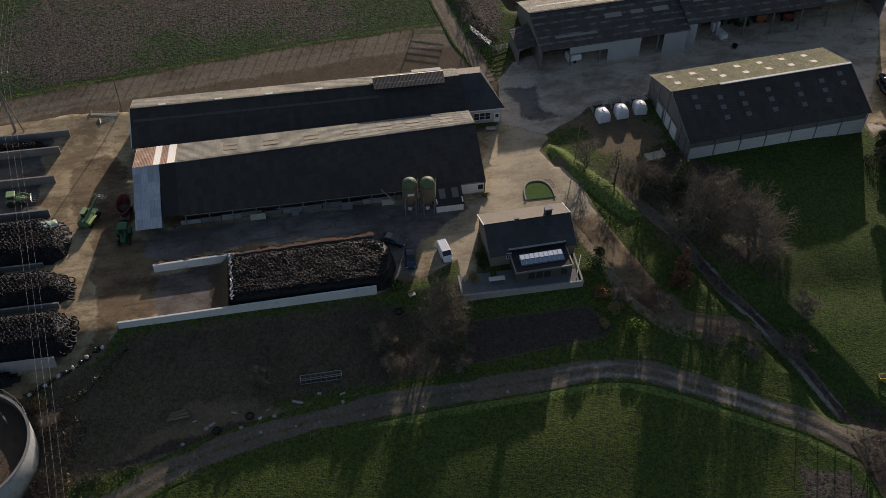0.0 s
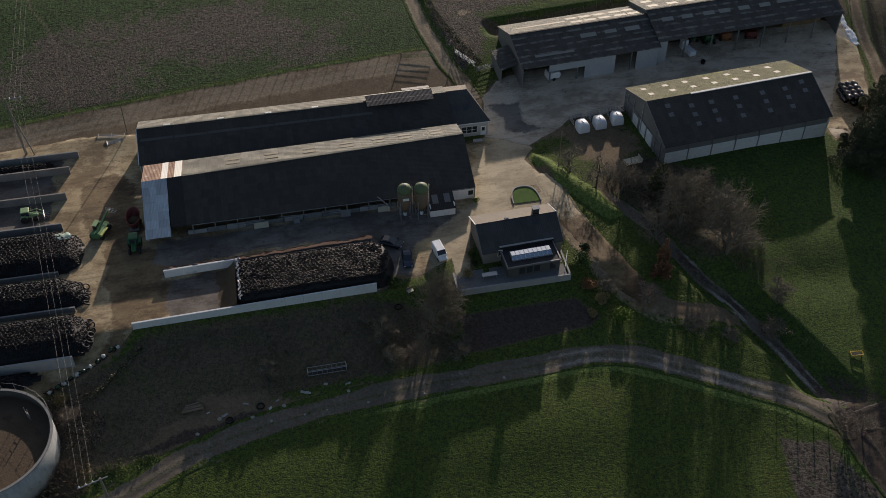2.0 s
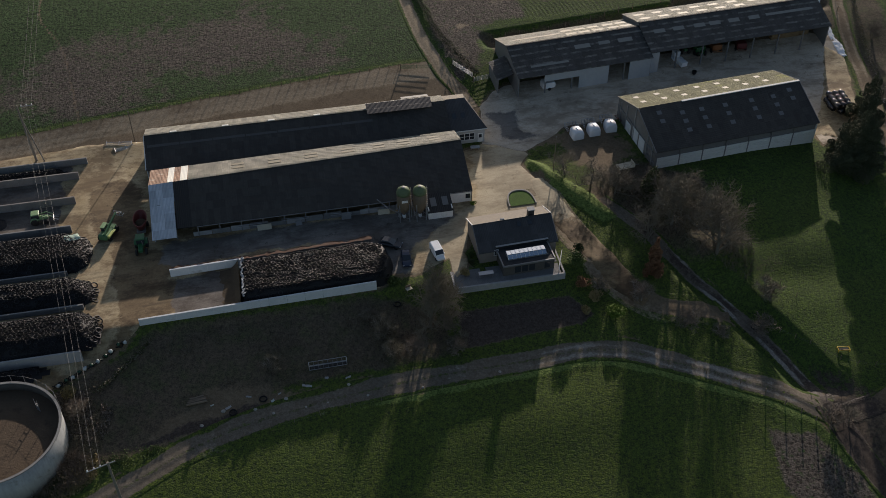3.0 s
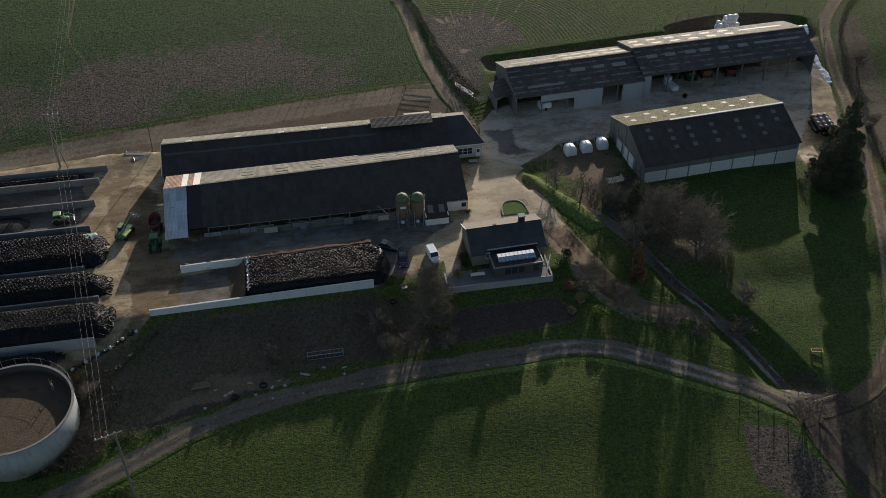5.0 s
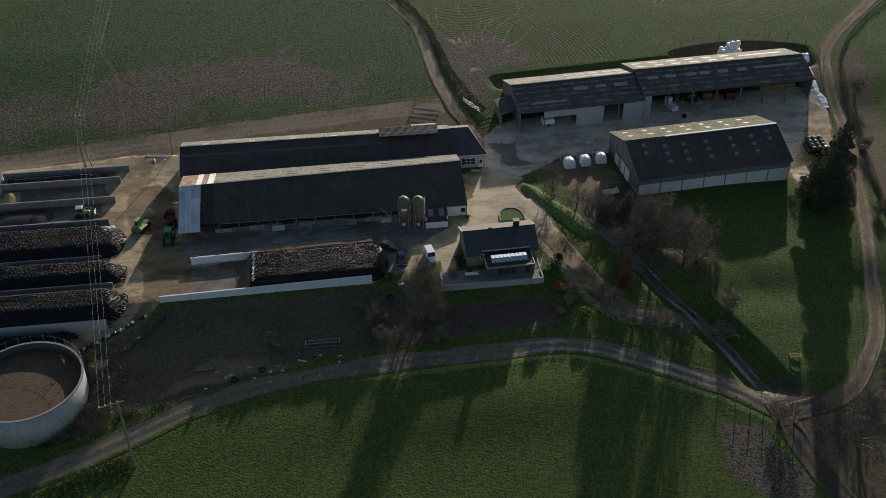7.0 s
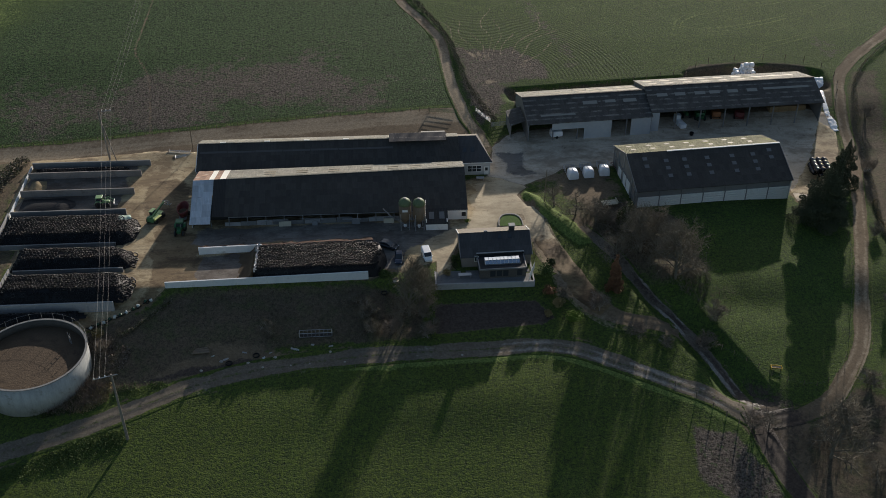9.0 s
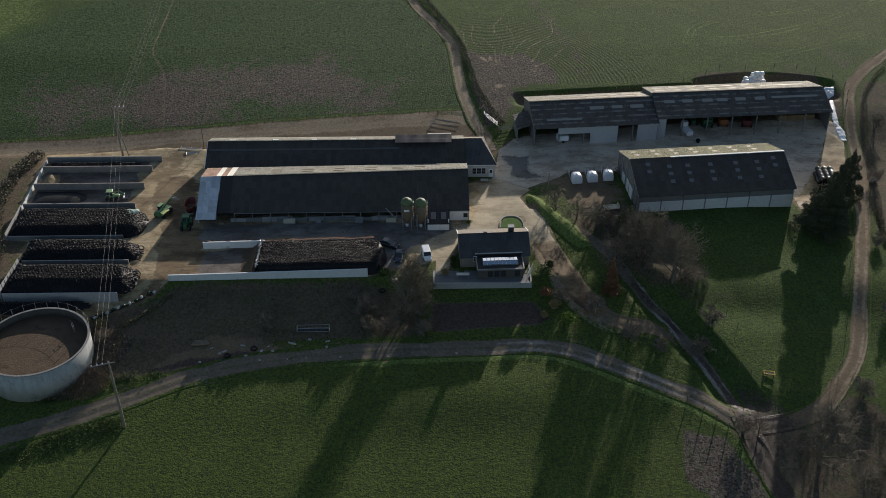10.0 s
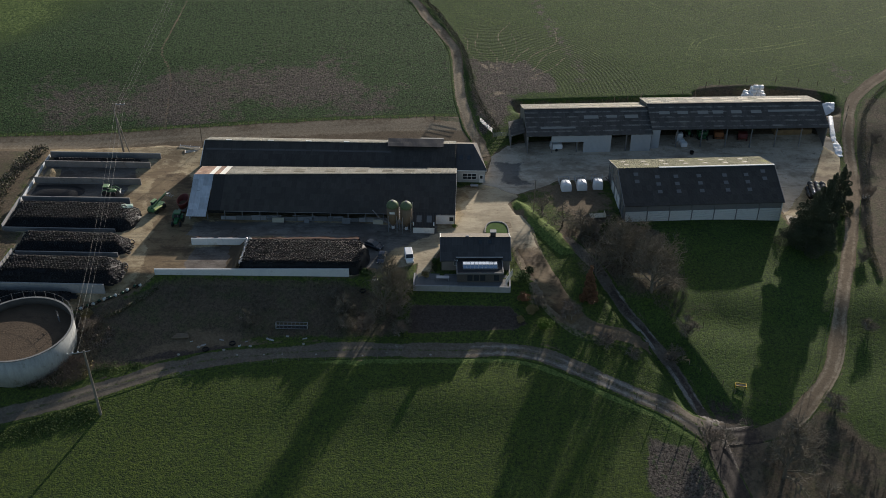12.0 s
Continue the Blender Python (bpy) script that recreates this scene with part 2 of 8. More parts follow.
M["film_gloss"] = surface("glossy black wrap", (0.012, 0.012, 0.013), (0.02, 0.02, 0.022), 0.12, big=1, small=4, bump=0.02, spec=0.6)
M["pale_wood"] = surface("pale bleached wood", (0.42, 0.38, 0.28), (0.55, 0.5, 0.38), 0.8, big=1, small=8)
M["concrete_dark"] = surface("dark stained concrete", (0.14, 0.14, 0.14), (0.24, 0.24, 0.23), 0.85, big=0.35, small=3.0, third=(0.1, 0.1, 0.1), third_scale=0.4)

M["concrete_warm"] = surface("stained bay concrete", (0.15, 0.137, 0.125), (0.26, 0.24, 0.222), 0.85, big=0.35, small=3.0, third=(0.10, 0.09, 0.08), third_scale=0.4)

# ---- the lie of the land ----
PROFILE_Y = (-400, -150, -60, -35, -27, -14, -12, -6, 0, 3, 26, 45, 55, 66, 80, 100, 140, 300, 1500)
PROFILE_Z = (-34, -17, -10, -6.6, -5.3, -3.4, -3.0, -1.9, -0.3, 0.2, 1.0, 1.2, 1.9, 3.6, 5.1, 6.7, 9.0, 17, 60)


def sstep(a, b, x):
    t = np.clip((x - a) / (b - a), 0, 1)
    return t * t * (3 - 2 * t)


# the sunk lane: its line by y, and the section across it (a bank up to the paddock)
SUNK_Y, SUNK_X = (-36, -29.6, -20.8, -14.5, -8.1, -2.5, 2.6, 8.6, 13.5), (53.6, 53.2, 50.3, 47.5, 44.6, 41.3, 38.8, 36, 33)
SECTION_D, SECTION_Z = (-4.0, -1.9, 1.6, 5.0, 7.0, 16.0), (0, -1.6, -1.6, 0.6, 0.55, 0)


def terrain(x, y):
    x, y = np.asarray(x, float), np.asarray(y, float)
    z = sum(np.interp(y + d, PROFILE_Y, PROFILE_Z) for d in (-1.5, 0, 1.5)) / 3
    z = z - 1.0 * sstep(60, 85, x) * sstep(-30, -10, y) * (1 - sstep(50, 70, y))
    z = z - 0.9 * (1 - sstep(-90, -60, x)) * sstep(45, 55, y) * (1 - sstep(75, 100, y))
    # a low swell in the pasture below the house, a dip in the paddock
    z = z + 0.75 * np.exp(-((y + 25) / 7.5) ** 2) * np.exp(-((x - 2) / 30) ** 2)
    z = z - 1.0 * sstep(44, 56, x) * (1 - sstep(76, 86, x)) * sstep(-14, -4, y) * (1 - sstep(10, 22, y))
    # cut bank behind the sheds and the pit beside it
    z = z - 1.5 * sstep(18, 22, x) * (1 - sstep(66, 70, x)) * sstep(70, 73, y) * (1 - sstep(0, 1.6, y - 75.2 - (x - 22) * 0.085))
    z = z - 2.0 * sstep(66, 69, x) * (1 - sstep(100, 105, x)) * sstep(71, 74, y) * (1 - sstep(0, 1.8, y - 83.6 + 0.010 * (x - 84) ** 2))
    # sunk lane with its shaded bank
    off = (x - np.interp(y, SUNK_Y, SUNK_X)) * 0.9
    z = z + np.interp(off, SECTION_D, SECTION_Z) * sstep(-31, -25, y) * (1 - sstep(3, 12, y))
    yard = sstep(-99, -96, x) * (1 - sstep(20, 32, x)) * sstep(0.2, 3.0, y) * (1 - sstep(44, 54, y))
    return z + yard * (1.0 - z)


def tz(x, y):
    return float(terrain(x, y))


def smooth_line(pts, step=1.5):
    """A Catmull-Rom line through the points, resampled."""
    p = [Vector((*q[:2], 0)) for q in pts]
    p = [p[0] * 2 - p[1]] + p + [p[-1] * 2 - p[-2]]
    out = []
    for i in range(1, len(p) - 2):
        n = max(2, int((p[i + 1] - p[i]).length / step))
        for k in range(n):
            t = k / n
            a, b, c, d = p[i - 1:i + 3]
            out.append(0.5 * (2 * b + (c - a) * t + (2 * a - 5 * b + 4 * c - d) * t * t + (3 * b - a - 3 * c + d) * t ** 3))
    out.append(p[-2])
    return np.array([(v.x, v.y) for v in out])


def dist_line(px, py, line):
    """Distance of points from a polyline."""
    best = np.full(px.shape, 1e9)
    for (ax, ay), (bx, by) in zip(line[:-1], line[1:]):
        dx, dy = bx - ax, by - ay
        t = np.clip(((px - ax) * dx + (py - ay) * dy) / (dx * dx + dy * dy + 1e-9), 0, 1)
        best = np.minimum(best, np.hypot(px - ax - t * dx, py - ay - t * dy))
    return best


def inside(px, py, poly):
    r = np.zeros(px.shape, bool)
    n = len(poly)
    for i in range(n):
        (ax, ay), (bx, by) = poly[i], poly[(i + 1) % n]
        c = ((ay > py) != (by > py)) & (px < (bx - ax) * (py - ay) / (by - ay + 1e-12) + ax)
        r ^= c
    return r


def signed(px, py, poly):
    """Positive inside a polygon, metres from its edge."""
    d = dist_line(px, py, list(poly) + [poly[0]])
    return np.where(inside(px, py, poly), d, -d)


LOWER = [(-140, -56), (-110, -45), (-86, -36.2), (-75.3, -32.3), (-66.4, -29), (-57, -24.9), (-52.3, -22.5), (-47.2, -20.4), (-36.9, -17.5), (-26.3, -15.9), (-15.8, -15.2), (-5.2, -14.6), (5.5, -14.3), (16.3, -13.9), (23.7, -15.3), (29.6, -18.2), (36.3, -21.8), (41, -24.4), (46.6, -27.4), (53, -32.5)]
LANE = [(53.6, -36), (53.2, -30), (52.2, -25.6), (50.3, -20.8), (47.5, -14.5), (44.6, -8.1), (41.3, -2.5), (38.8, 2.6), (36, 8.6), (33, 13.5), (30, 19)]
EAST = [(54.5, -33.4), (62, -32.2), (68.2, -29.3), (73.4, -23.6), (76.9, -18.8), (79.4, -14.3), (81.8, -8.3), (83.6, -2.8), (86.8, 6.6), (90, 16.3), (93.6, 26.9), (97.4, 39), (100.4, 50.8), (102.5, 61.4), (105.8, 73.1), (109.2, 80.6), (115, 87.5), (124, 96), (140, 110), (180, 140)]
DOWN = [(53, -31), (54, -38), (55.5, -45), (58.5, -55), (64, -75), (72, -110)]
DRIVE = [(19.5, 27), (20.6, 16.6), (23.2, 6), (26.2, -1.1), (31.5, -7.2), (37, -9.2), (44.6, -10.4)]
FIELD = [(12.5, 52), (10.5, 59.3), (8.8, 63.4), (7.4, 70.2), (6.4, 75.5), (5.5, 83.8), (4.4, 99.1), (2.5, 107.5), (-0.9, 116.3), (-4.6, 123.6), (-8.9, 134.4), (-20, 152), (-40, 175)]
EDGE = [(-180, 57), (-109.3, 58.2), (-77.0, 60.4), (-63.4, 61.6), (-47.2, 63.6), (-26.2, 66.0), (-4.9, 68.0), (4.0, 68.6)]
LINES = {k: smooth_line(v) for k, v in (("lower", LOWER), ("lane", LANE), ("east", EAST), ("down", DOWN), ("drive", DRIVE), ("field", FIELD), ("edge", EDGE))}
YARD = [(-94.6, 53.2), (-66, 54.6), (-55, 53.5), (-54, 40), (-40, 38), (6, 38), (12, 40), (19.6, 36), (19.8, 35), (17.8, 32), (20, 24), (21.5, 17), (18, 14), (3, 14), (1, 5), (-1.5, 3.0), (-1.6, 8), (-8, 4.8), (-12, 5.5), (-15, 3.2), (-55, 3.2), (-58, -0.6), (-65, -4.2), (-70, -6.3), (-88, -5), (-88, 16.5), (-93.6, 17.5), (-94.4, 40)]
APRON = [(12, 40), (14, 52), (18, 56.5), (21, 58), (52, 62), (94, 64), (99.5, 62), (97, 48), (90, 30), (80, 27), (79, 47), (43, 45), (41.5, 42.5), (30, 42.5), (24.5, 38.5), (19.6, 36)]

# ground grid: fine round the farm, coarse beyond
def axis_steps(lo, a, b, hi, step):
    mid = np.arange(a, b + step, step)
    out, s, v = [], step, b
    while v < hi:
        s *= 1.25
        v += s
        out.append(v)
    left, s, v = [], step, a
    while v > lo:
        s *= 1.25
        v -= s
        left.append(v)
    return np.array(left[::-1] + list(mid[:len(mid)]) + [u for u in out if u > mid[-1]])


gx, gy = axis_steps(-1500, -125, 140, 1500, 0.55), axis_steps(-900, -70, 150, 1500, 0.55)
GX, GY = np.meshgrid(gx, gy)
fx, fy = GX.ravel(), GY.ravel()


def fbm(x, y, scale, seed=0, octaves=4):
    """Value noise on numpy arrays, -1 to 1."""
    rng = np.random.RandomState(seed)
    tab = rng.rand(256, 256)
    tot, amp, norm = 0, 1.0, 0
    for o in range(octaves):
        u, v = x * scale + 31.7 * o, y * scale + 17.3 * o
        i, j = np.floor(u).astype(int), np.floor(v).astype(int)
        a, b = u - i, v - j
        a, b = a * a * (3 - 2 * a), b * b * (3 - 2 * b)
        t = lambda p, q: tab[p % 256, q % 256]
        tot = tot + amp * ((t(i, j) * (1 - a) + t(i + 1, j) * a) * (1 - b) + (t(i, j + 1) * (1 - a) + t(i + 1, j + 1) * a) * b)
        norm += amp
        amp *= 0.5
        scale = scale * 2
    return tot / norm * 2 - 1


fz = terrain(fx, fy)
wob = fbm(fx, fy, 0.25, 3) * 1.2
d_low, d_lane, d_east, d_down, d_drive, d_field, d_edge = (dist_line(fx, fy, LINES[k]) for k in ("lower", "lane", "east", "down", "drive", "field", "edge"))
yard_in = np.maximum(signed(fx, fy, YARD), signed(fx, fy, APRON))
# bare soil: the ploughed field behind, the bed below the house, the corner by the junction
upper = np.interp(fx, [p[0] for p in EDGE], [p[1] for p in EDGE])
west = (fx < np.interp(fy, [p[1] for p in FIELD], [p[0] for p in FIELD]) - 2)
n_big, n_mid = fbm(fx, fy, 0.02, 5), fbm(fx, fy, 0.06, 6)
back_field = sstep(0.8, 1.8, fy - upper) * west
patch = signed(fx, fy, [(-100, 60), (-104, 80), (-92, 84), (-76, 81), (-64, 82), (-52, 90), (-34, 92), (-14, 82), (-18, 74), (-34, 70), (-50, 64), (-60, 60)])
soil = back_field * np.clip(0.22 + 0.52 * sstep(-14, 14, patch + n_mid * 14) + n_mid * 0.2 - 0.35 * sstep(92, 125, fy + n_big * 20 - (fx + 60) * 0.35) , 0, 1)
crop = back_field * (1 - 0.9 * sstep(-4, 10, signed(fx, fy, [(-150, 160), (-150, 80), (-124, 97), (-112, 113), (-100, 132), (-90, 160)]) + n_mid * 8))
soil = np.where(crop < back_field * 0.99, soil * (0.25 + 0.75 * crop), soil)
bed = sstep(-0.6, 0.8, signed(fx, fy, [(-2.5, -3.2), (17.5, -3.0), (20.8, -7.2), (18, -9.0), (-3, -10.6)]) + wob * 0.2)
soil = np.maximum(soil, 0.85 * sstep(-1, 1, signed(fx, fy, [(41.5, -33), (49, -35.5), (53, -46), (54, -52), (46, -51), (40, -44)]) + wob))
# wet trampled corner beside the field lane, rings of furrows round it and spokes of paths
corner = signed(fx, fy, [(9.5, 80), (9.2, 97), (23, 96), (31, 88), (31, 81), (18, 79), (18, 66), (11.7, 63)])
soil = np.maximum(soil, 0.85 * sstep(-3, 1.5, corner + wob * 1.6))
ring = np.hypot((fx - 17) * 1.0, (fy - 82) * 1.05)
phase = ring + fbm(fx, fy, 0.03, 41) * 3.5
turn = np.arctan2(fy - 82, fx - 17)
rows = sstep(9, 15, ring) * (1 - sstep(30, 42, ring + n_mid * 8)) * sstep(79.5, 81, fy) * (fx > 6) * (0.75 + 0.25 * n_mid)
spokes = np.zeros(fx.shape)
for k, a in enumerate((0.72, 0.93, 1.08, 1.28, 1.42, 1.55, 1.70, 1.83, 1.96)):
    off = np.abs(turn - a - 0.05 * np.sin(ring * 0.3 + k)) * ring
    spokes = np.maximum(spokes, np.exp(-(off / 0.4) ** 2) * sstep(10, 13, ring) * (1 - sstep(24 + 7 * (k % 3), 32 + 8 * (k % 3), ring)))
soil = np.maximum(soil, 0.42 * np.exp(-(dist_line(fx, fy, smooth_line([(25, 145), (27.9, 135.5), (33.6, 109.5), (37.6, 95.4), (38, 88)])) / 3.2) ** 2) * (1 + wob * 0.2))
soil = np.maximum(soil, 0.4 * sstep(-2, 2, signed(fx, fy, [(103, 99), (108, 100), (115, 92), (107, 85)]) + wob))
# mud and dirt: wheel-worn strips and verges
dirt = 0.8 * (1 - sstep(1.2, 3.0, d_low + wob * 1.2))
for d, w in ((d_lane, 1.2), (d_east, 1.3), (d_down, 1.9), (d_drive, 2.0), (d_field, 1.5)):
    dirt = np.maximum(dirt, 1 - sstep(w - 1.0, w + 0.8, d + wob))
dirt = np.maximum(dirt, 0.6 * np.exp(-(dist_line(fx, fy, smooth_line([(-68, 61), (-72.3, 86), (-77.8, 99), (-78.3, 110), (-78.3, 122), (-78.8, 140), (-80, 170)])) / 0.5) ** 2))
strip = sstep(-0.6, 0.6, upper - fy + wob * 0.3) * (fy > 50) * (fx < 10) * sstep(-0.5, 1.5, fy - 52 + wob)
dirt = np.maximum(np.maximum(dirt, strip), 0.9 * bed)
dirt = np.maximum(dirt, 0.75 * sstep(-1.5, 2.0, signed(fx, fy, [(-58, -20), (-45, -10), (-34, -12), (-20, -14), (-20, -17), (-40, -19)]) + wob))
dirt = np.maximum(dirt, sstep(-2, 1, yard_in + wob * 0.6))
dirt = np.maximum(dirt, 0.8 * sstep(-2, 2, signed(fx, fy, [(24, 40), (41, 44), (42, 30), (33, 27), (22, 34)]) + wob * 1.5) * sstep(-0.45, 0.1, fbm(fx, fy, 0.12, 8)))
dirt = np.maximum(dirt, sstep(-1, 1, signed(fx, fy, [(29, -6.5), (31, -10), (45, -13), (46, -9.5), (37, -7.6)]) + wob))
dirt = np.maximum(dirt, 0.9 * sstep(-1.5, 1.5, signed(fx, fy, [(50, -30), (55, -28.5), (64, -32), (61, -39), (58, -52), (54, -46)]) + wob * 1.2))
# rough winter bank: brownish scrub in front of the clamp and among the trees
rough = sstep(-2, 2.5, signed(fx, fy, [(-72, -8), (-58, -2), (-55, 2), (-15, 2), (-6, -2), (-4, -11.5), (-36, -13), (-55, -19), (-68, -24)]) + wob)
rough = np.maximum(rough, sstep(-3, 3, signed(fx, fy, [(28, 26), (40, 30), (50, 22), (54, 6), (50, 0), (44, 1), (37, 6), (30, 14)]) + wob * 1.5))
rough = np.maximum(rough, sstep(-2, 2, signed(fx, fy, [(20, 76), (66, 80), (69, 85), (84, 86), (100, 84), (105, 74), (101, 64), (22, 62)]) + wob))
soil = np.maximum(soil, 0.7 * sstep(-1, 2, signed(fx, fy, [(69, 75), (70, 82), (84, 84.5), (99, 82), (102, 76), (96, 74)]) + wob))
rough = np.maximum(rough, 0.85 * sstep(-4, 3, signed(fx, fy, [(94, 8), (98, 8), (104, 30), (112, 58), (118, 80), (111, 80), (98, 45)]) + wob))
rough = np.maximum(rough, sstep(-3, 3, signed(fx, fy, [(56, -36), (76, -26), (86, -40), (80, -64), (62, -64)]) + wob))
rough = np.maximum(rough, sstep(-2, 2, signed(fx, fy, [(-130, 52), (-95, 54), (-94, 18), (-88.5, 16), (-88.5, -6), (-100, -22), (-130, -22)]) + wob))
rough = np.maximum(rough, 0.42 * sstep(-3, 3, signed(fx, fy, [(49.0, 0.2), (59.9, 1.1), (59.4, -3.3), (52.8, -5.8), (49.4, -3.8)]) + wob * 1.5))
# fresh green verges, pale wheel tracks pressed into the grass
side = fy - np.interp(fx, [p[0] for p in LOWER], [p[1] for p in LOWER])
lush_lit = sstep(1.9, 2.5, d_low) * (1 - sstep(3.0, 4.2, d_low + wob * 0.5)) * (side < 0) * sstep(-30, -10, fx) * (fx < 50)
lush_lit = np.maximum(lush_lit, 0.52 * sstep(-0.2, 0.5, 0.7 - np.abs(fy - upper - 0.6) + wob * 0.3) * (fx < 9))
# the bank's sunlit brightness is put into its grass colour
BANK = [(19.0, 34.5), (18.6, 31.5), (20.6, 26), (24.5, 19), (28.4, 12.2), (32.0, 13.4), (29.5, 19.5), (25.5, 25.5), (22.5, 31)]
lush_lit = np.maximum(lush_lit, sstep(-0.5, 0.5, signed(fx, fy, BANK) + wob * 0.3))
lush_lit = np.maximum(lush_lit, sstep(-0.5, 0.5, signed(fx, fy, [(-52, -20), (-46, -17.5), (-42, -18.5), (-44, -19.6), (-53, -22.5)]) + wob * 0.5))
lush_lit = np.maximum(lush_lit, 0.5 * sstep(-0.4, 0.4, 0.8 - np.abs(d_down - 2.9) + wob * 0.4) * (fx < 57))
lush_lit = np.maximum(lush_lit, 0.5 * sstep(-4, 14, signed(fx, fy, [(-150, 160), (-150, 80), (-124, 97), (-112, 113), (-100, 132), (-90, 160)]) + n_mid * 12))
pale = 0.55 * spokes + 0.42 * sstep(-1, 3, corner) * sstep(0.0, 0.5, fbm(fx, fy, 0.35, 71)) + 0.6 * np.exp(-((fy - 79.6 - (fx - 15) * 0.02) / 0.9) ** 2) * (fx > 12) * (fx < 48) * sstep(0.0, 0.4, fbm(fx, fy, 0.3, 72))
for pts in ([(45.5, 140), (53.9, 121.8), (64.1, 106.7), (74.5, 98.1), (90.3, 94.4), (108.4, 100.8), (124.2, 108.5), (150, 122)], [(69.4, 102.3), (74.4, 111.7), (86.6, 116.8), (105.2, 121.3), (118.4, 127.7), (140, 140)],
            [(70.8, 106), (84.1, 104.6), (107.3, 112.7), (129.6, 126.1), (150, 138)], [(55, 142), (67.6, 130.4), (80.2, 129.7), (95, 135.4), (110, 143)]):
    d = dist_line(fx, fy, smooth_line(pts))
    lush_lit = np.maximum(lush_lit, 0.66 * np.exp(-((d - 0.9) / 0.42) ** 2) * (0.75 + 0.5 * fbm(fx, fy, 0.1, 51)))
pale = np.maximum(pale, strip * (0.18 + 0.36 * (1 - sstep(4.0, 7.5, upper - fy + wob)) + 0.30 * np.exp(-((np.abs(upper - fy - 4.2) - 0.9) / 0.5) ** 2) + 0.3 * fbm(fx, fy, 0.15, 81)))
wet = np.maximum(0.85 * bed, 0.55 * sstep(-2, 2, signed(fx, fy, [(50.5, -24), (54, -23), (60, -28), (66, -30), (62, -35), (58, -44), (54, -42), (51.5, -32)]) + wob * 1.3))
wet = np.maximum(wet, 0.75 * sstep(-1, 1, signed(fx, fy, [(-58, -19.5), (-45, -15.5), (-24, -13.2), (-22, -15), (-40, -17)]) + wob))
# relief: clods, tussocks, ruts
lumps = fbm(fx, fy, 0.9, 11, 3) * sstep(1.8, 3.2, np.minimum.reduce([d_low, d_lane, d_east, d_down, d_drive, d_field]))
inner = (fx > -125) & (fx < 140) & (fy > -70) & (fy < 190)
fz = fz + inner * (1 - sstep(-1.5, 0.5, yard_in)) * (0.008 + 0.05 * rough + 0.03 * soil) * lumps
fz = fz + 0.06 * inner * np.exp(-((d_low - 3.2) / 0.7) ** 2) - 0.05 * np.exp(-((d_low - 0.85) / 0.35) ** 2)
fz = fz + 0.9 * inner * sstep(0, 1.6, signed(fx, fy, BANK))
fz = fz - 0.05 * inner * pale

nx, ny = len(gx), len(gy)
idx = np.arange(nx * ny).reshape(ny, nx)
quads = np.stack([idx[:-1, :-1], idx[:-1, 1:], idx[1:, 1:], idx[1:, :-1]], -1).reshape(-1, 4)
gme = bpy.data.meshes.new("ground")
gme.vertices.add(nx * ny)
gme.vertices.foreach_set("co", np.stack([fx, fy, fz], 1).ravel())
gme.loops.add(quads.size)
gme.loops.foreach_set("vertex_index", quads.ravel())
gme.polygons.add(len(quads))
gme.polygons.foreach_set("loop_start", np.arange(0, quads.size, 4))
gme.polygons.foreach_set("loop_total", np.full(len(quads), 4))
gme.polygons.foreach_set("use_smooth", np.ones(len(quads), bool))
gme.update(calc_edges=True)
for nm, arr in (("soil", soil), ("dirt", dirt), ("rough", rough), ("rows", rows), ("crop", crop), ("lush_lit", lush_lit), ("pale", pale), ("wet", wet), ("dry", (1 - sstep(52, 72, fy + n_mid * 6)) * (1 - 0.7 * sstep(36, 50, fx)))):
    gme.attributes.new(nm, "FLOAT", "POINT").data.foreach_set("value", np.clip(arr, 0, 1).astype(np.float32))
gme.attributes.new("phase", "FLOAT", "POINT").data.foreach_set("value", phase.astype(np.float32))


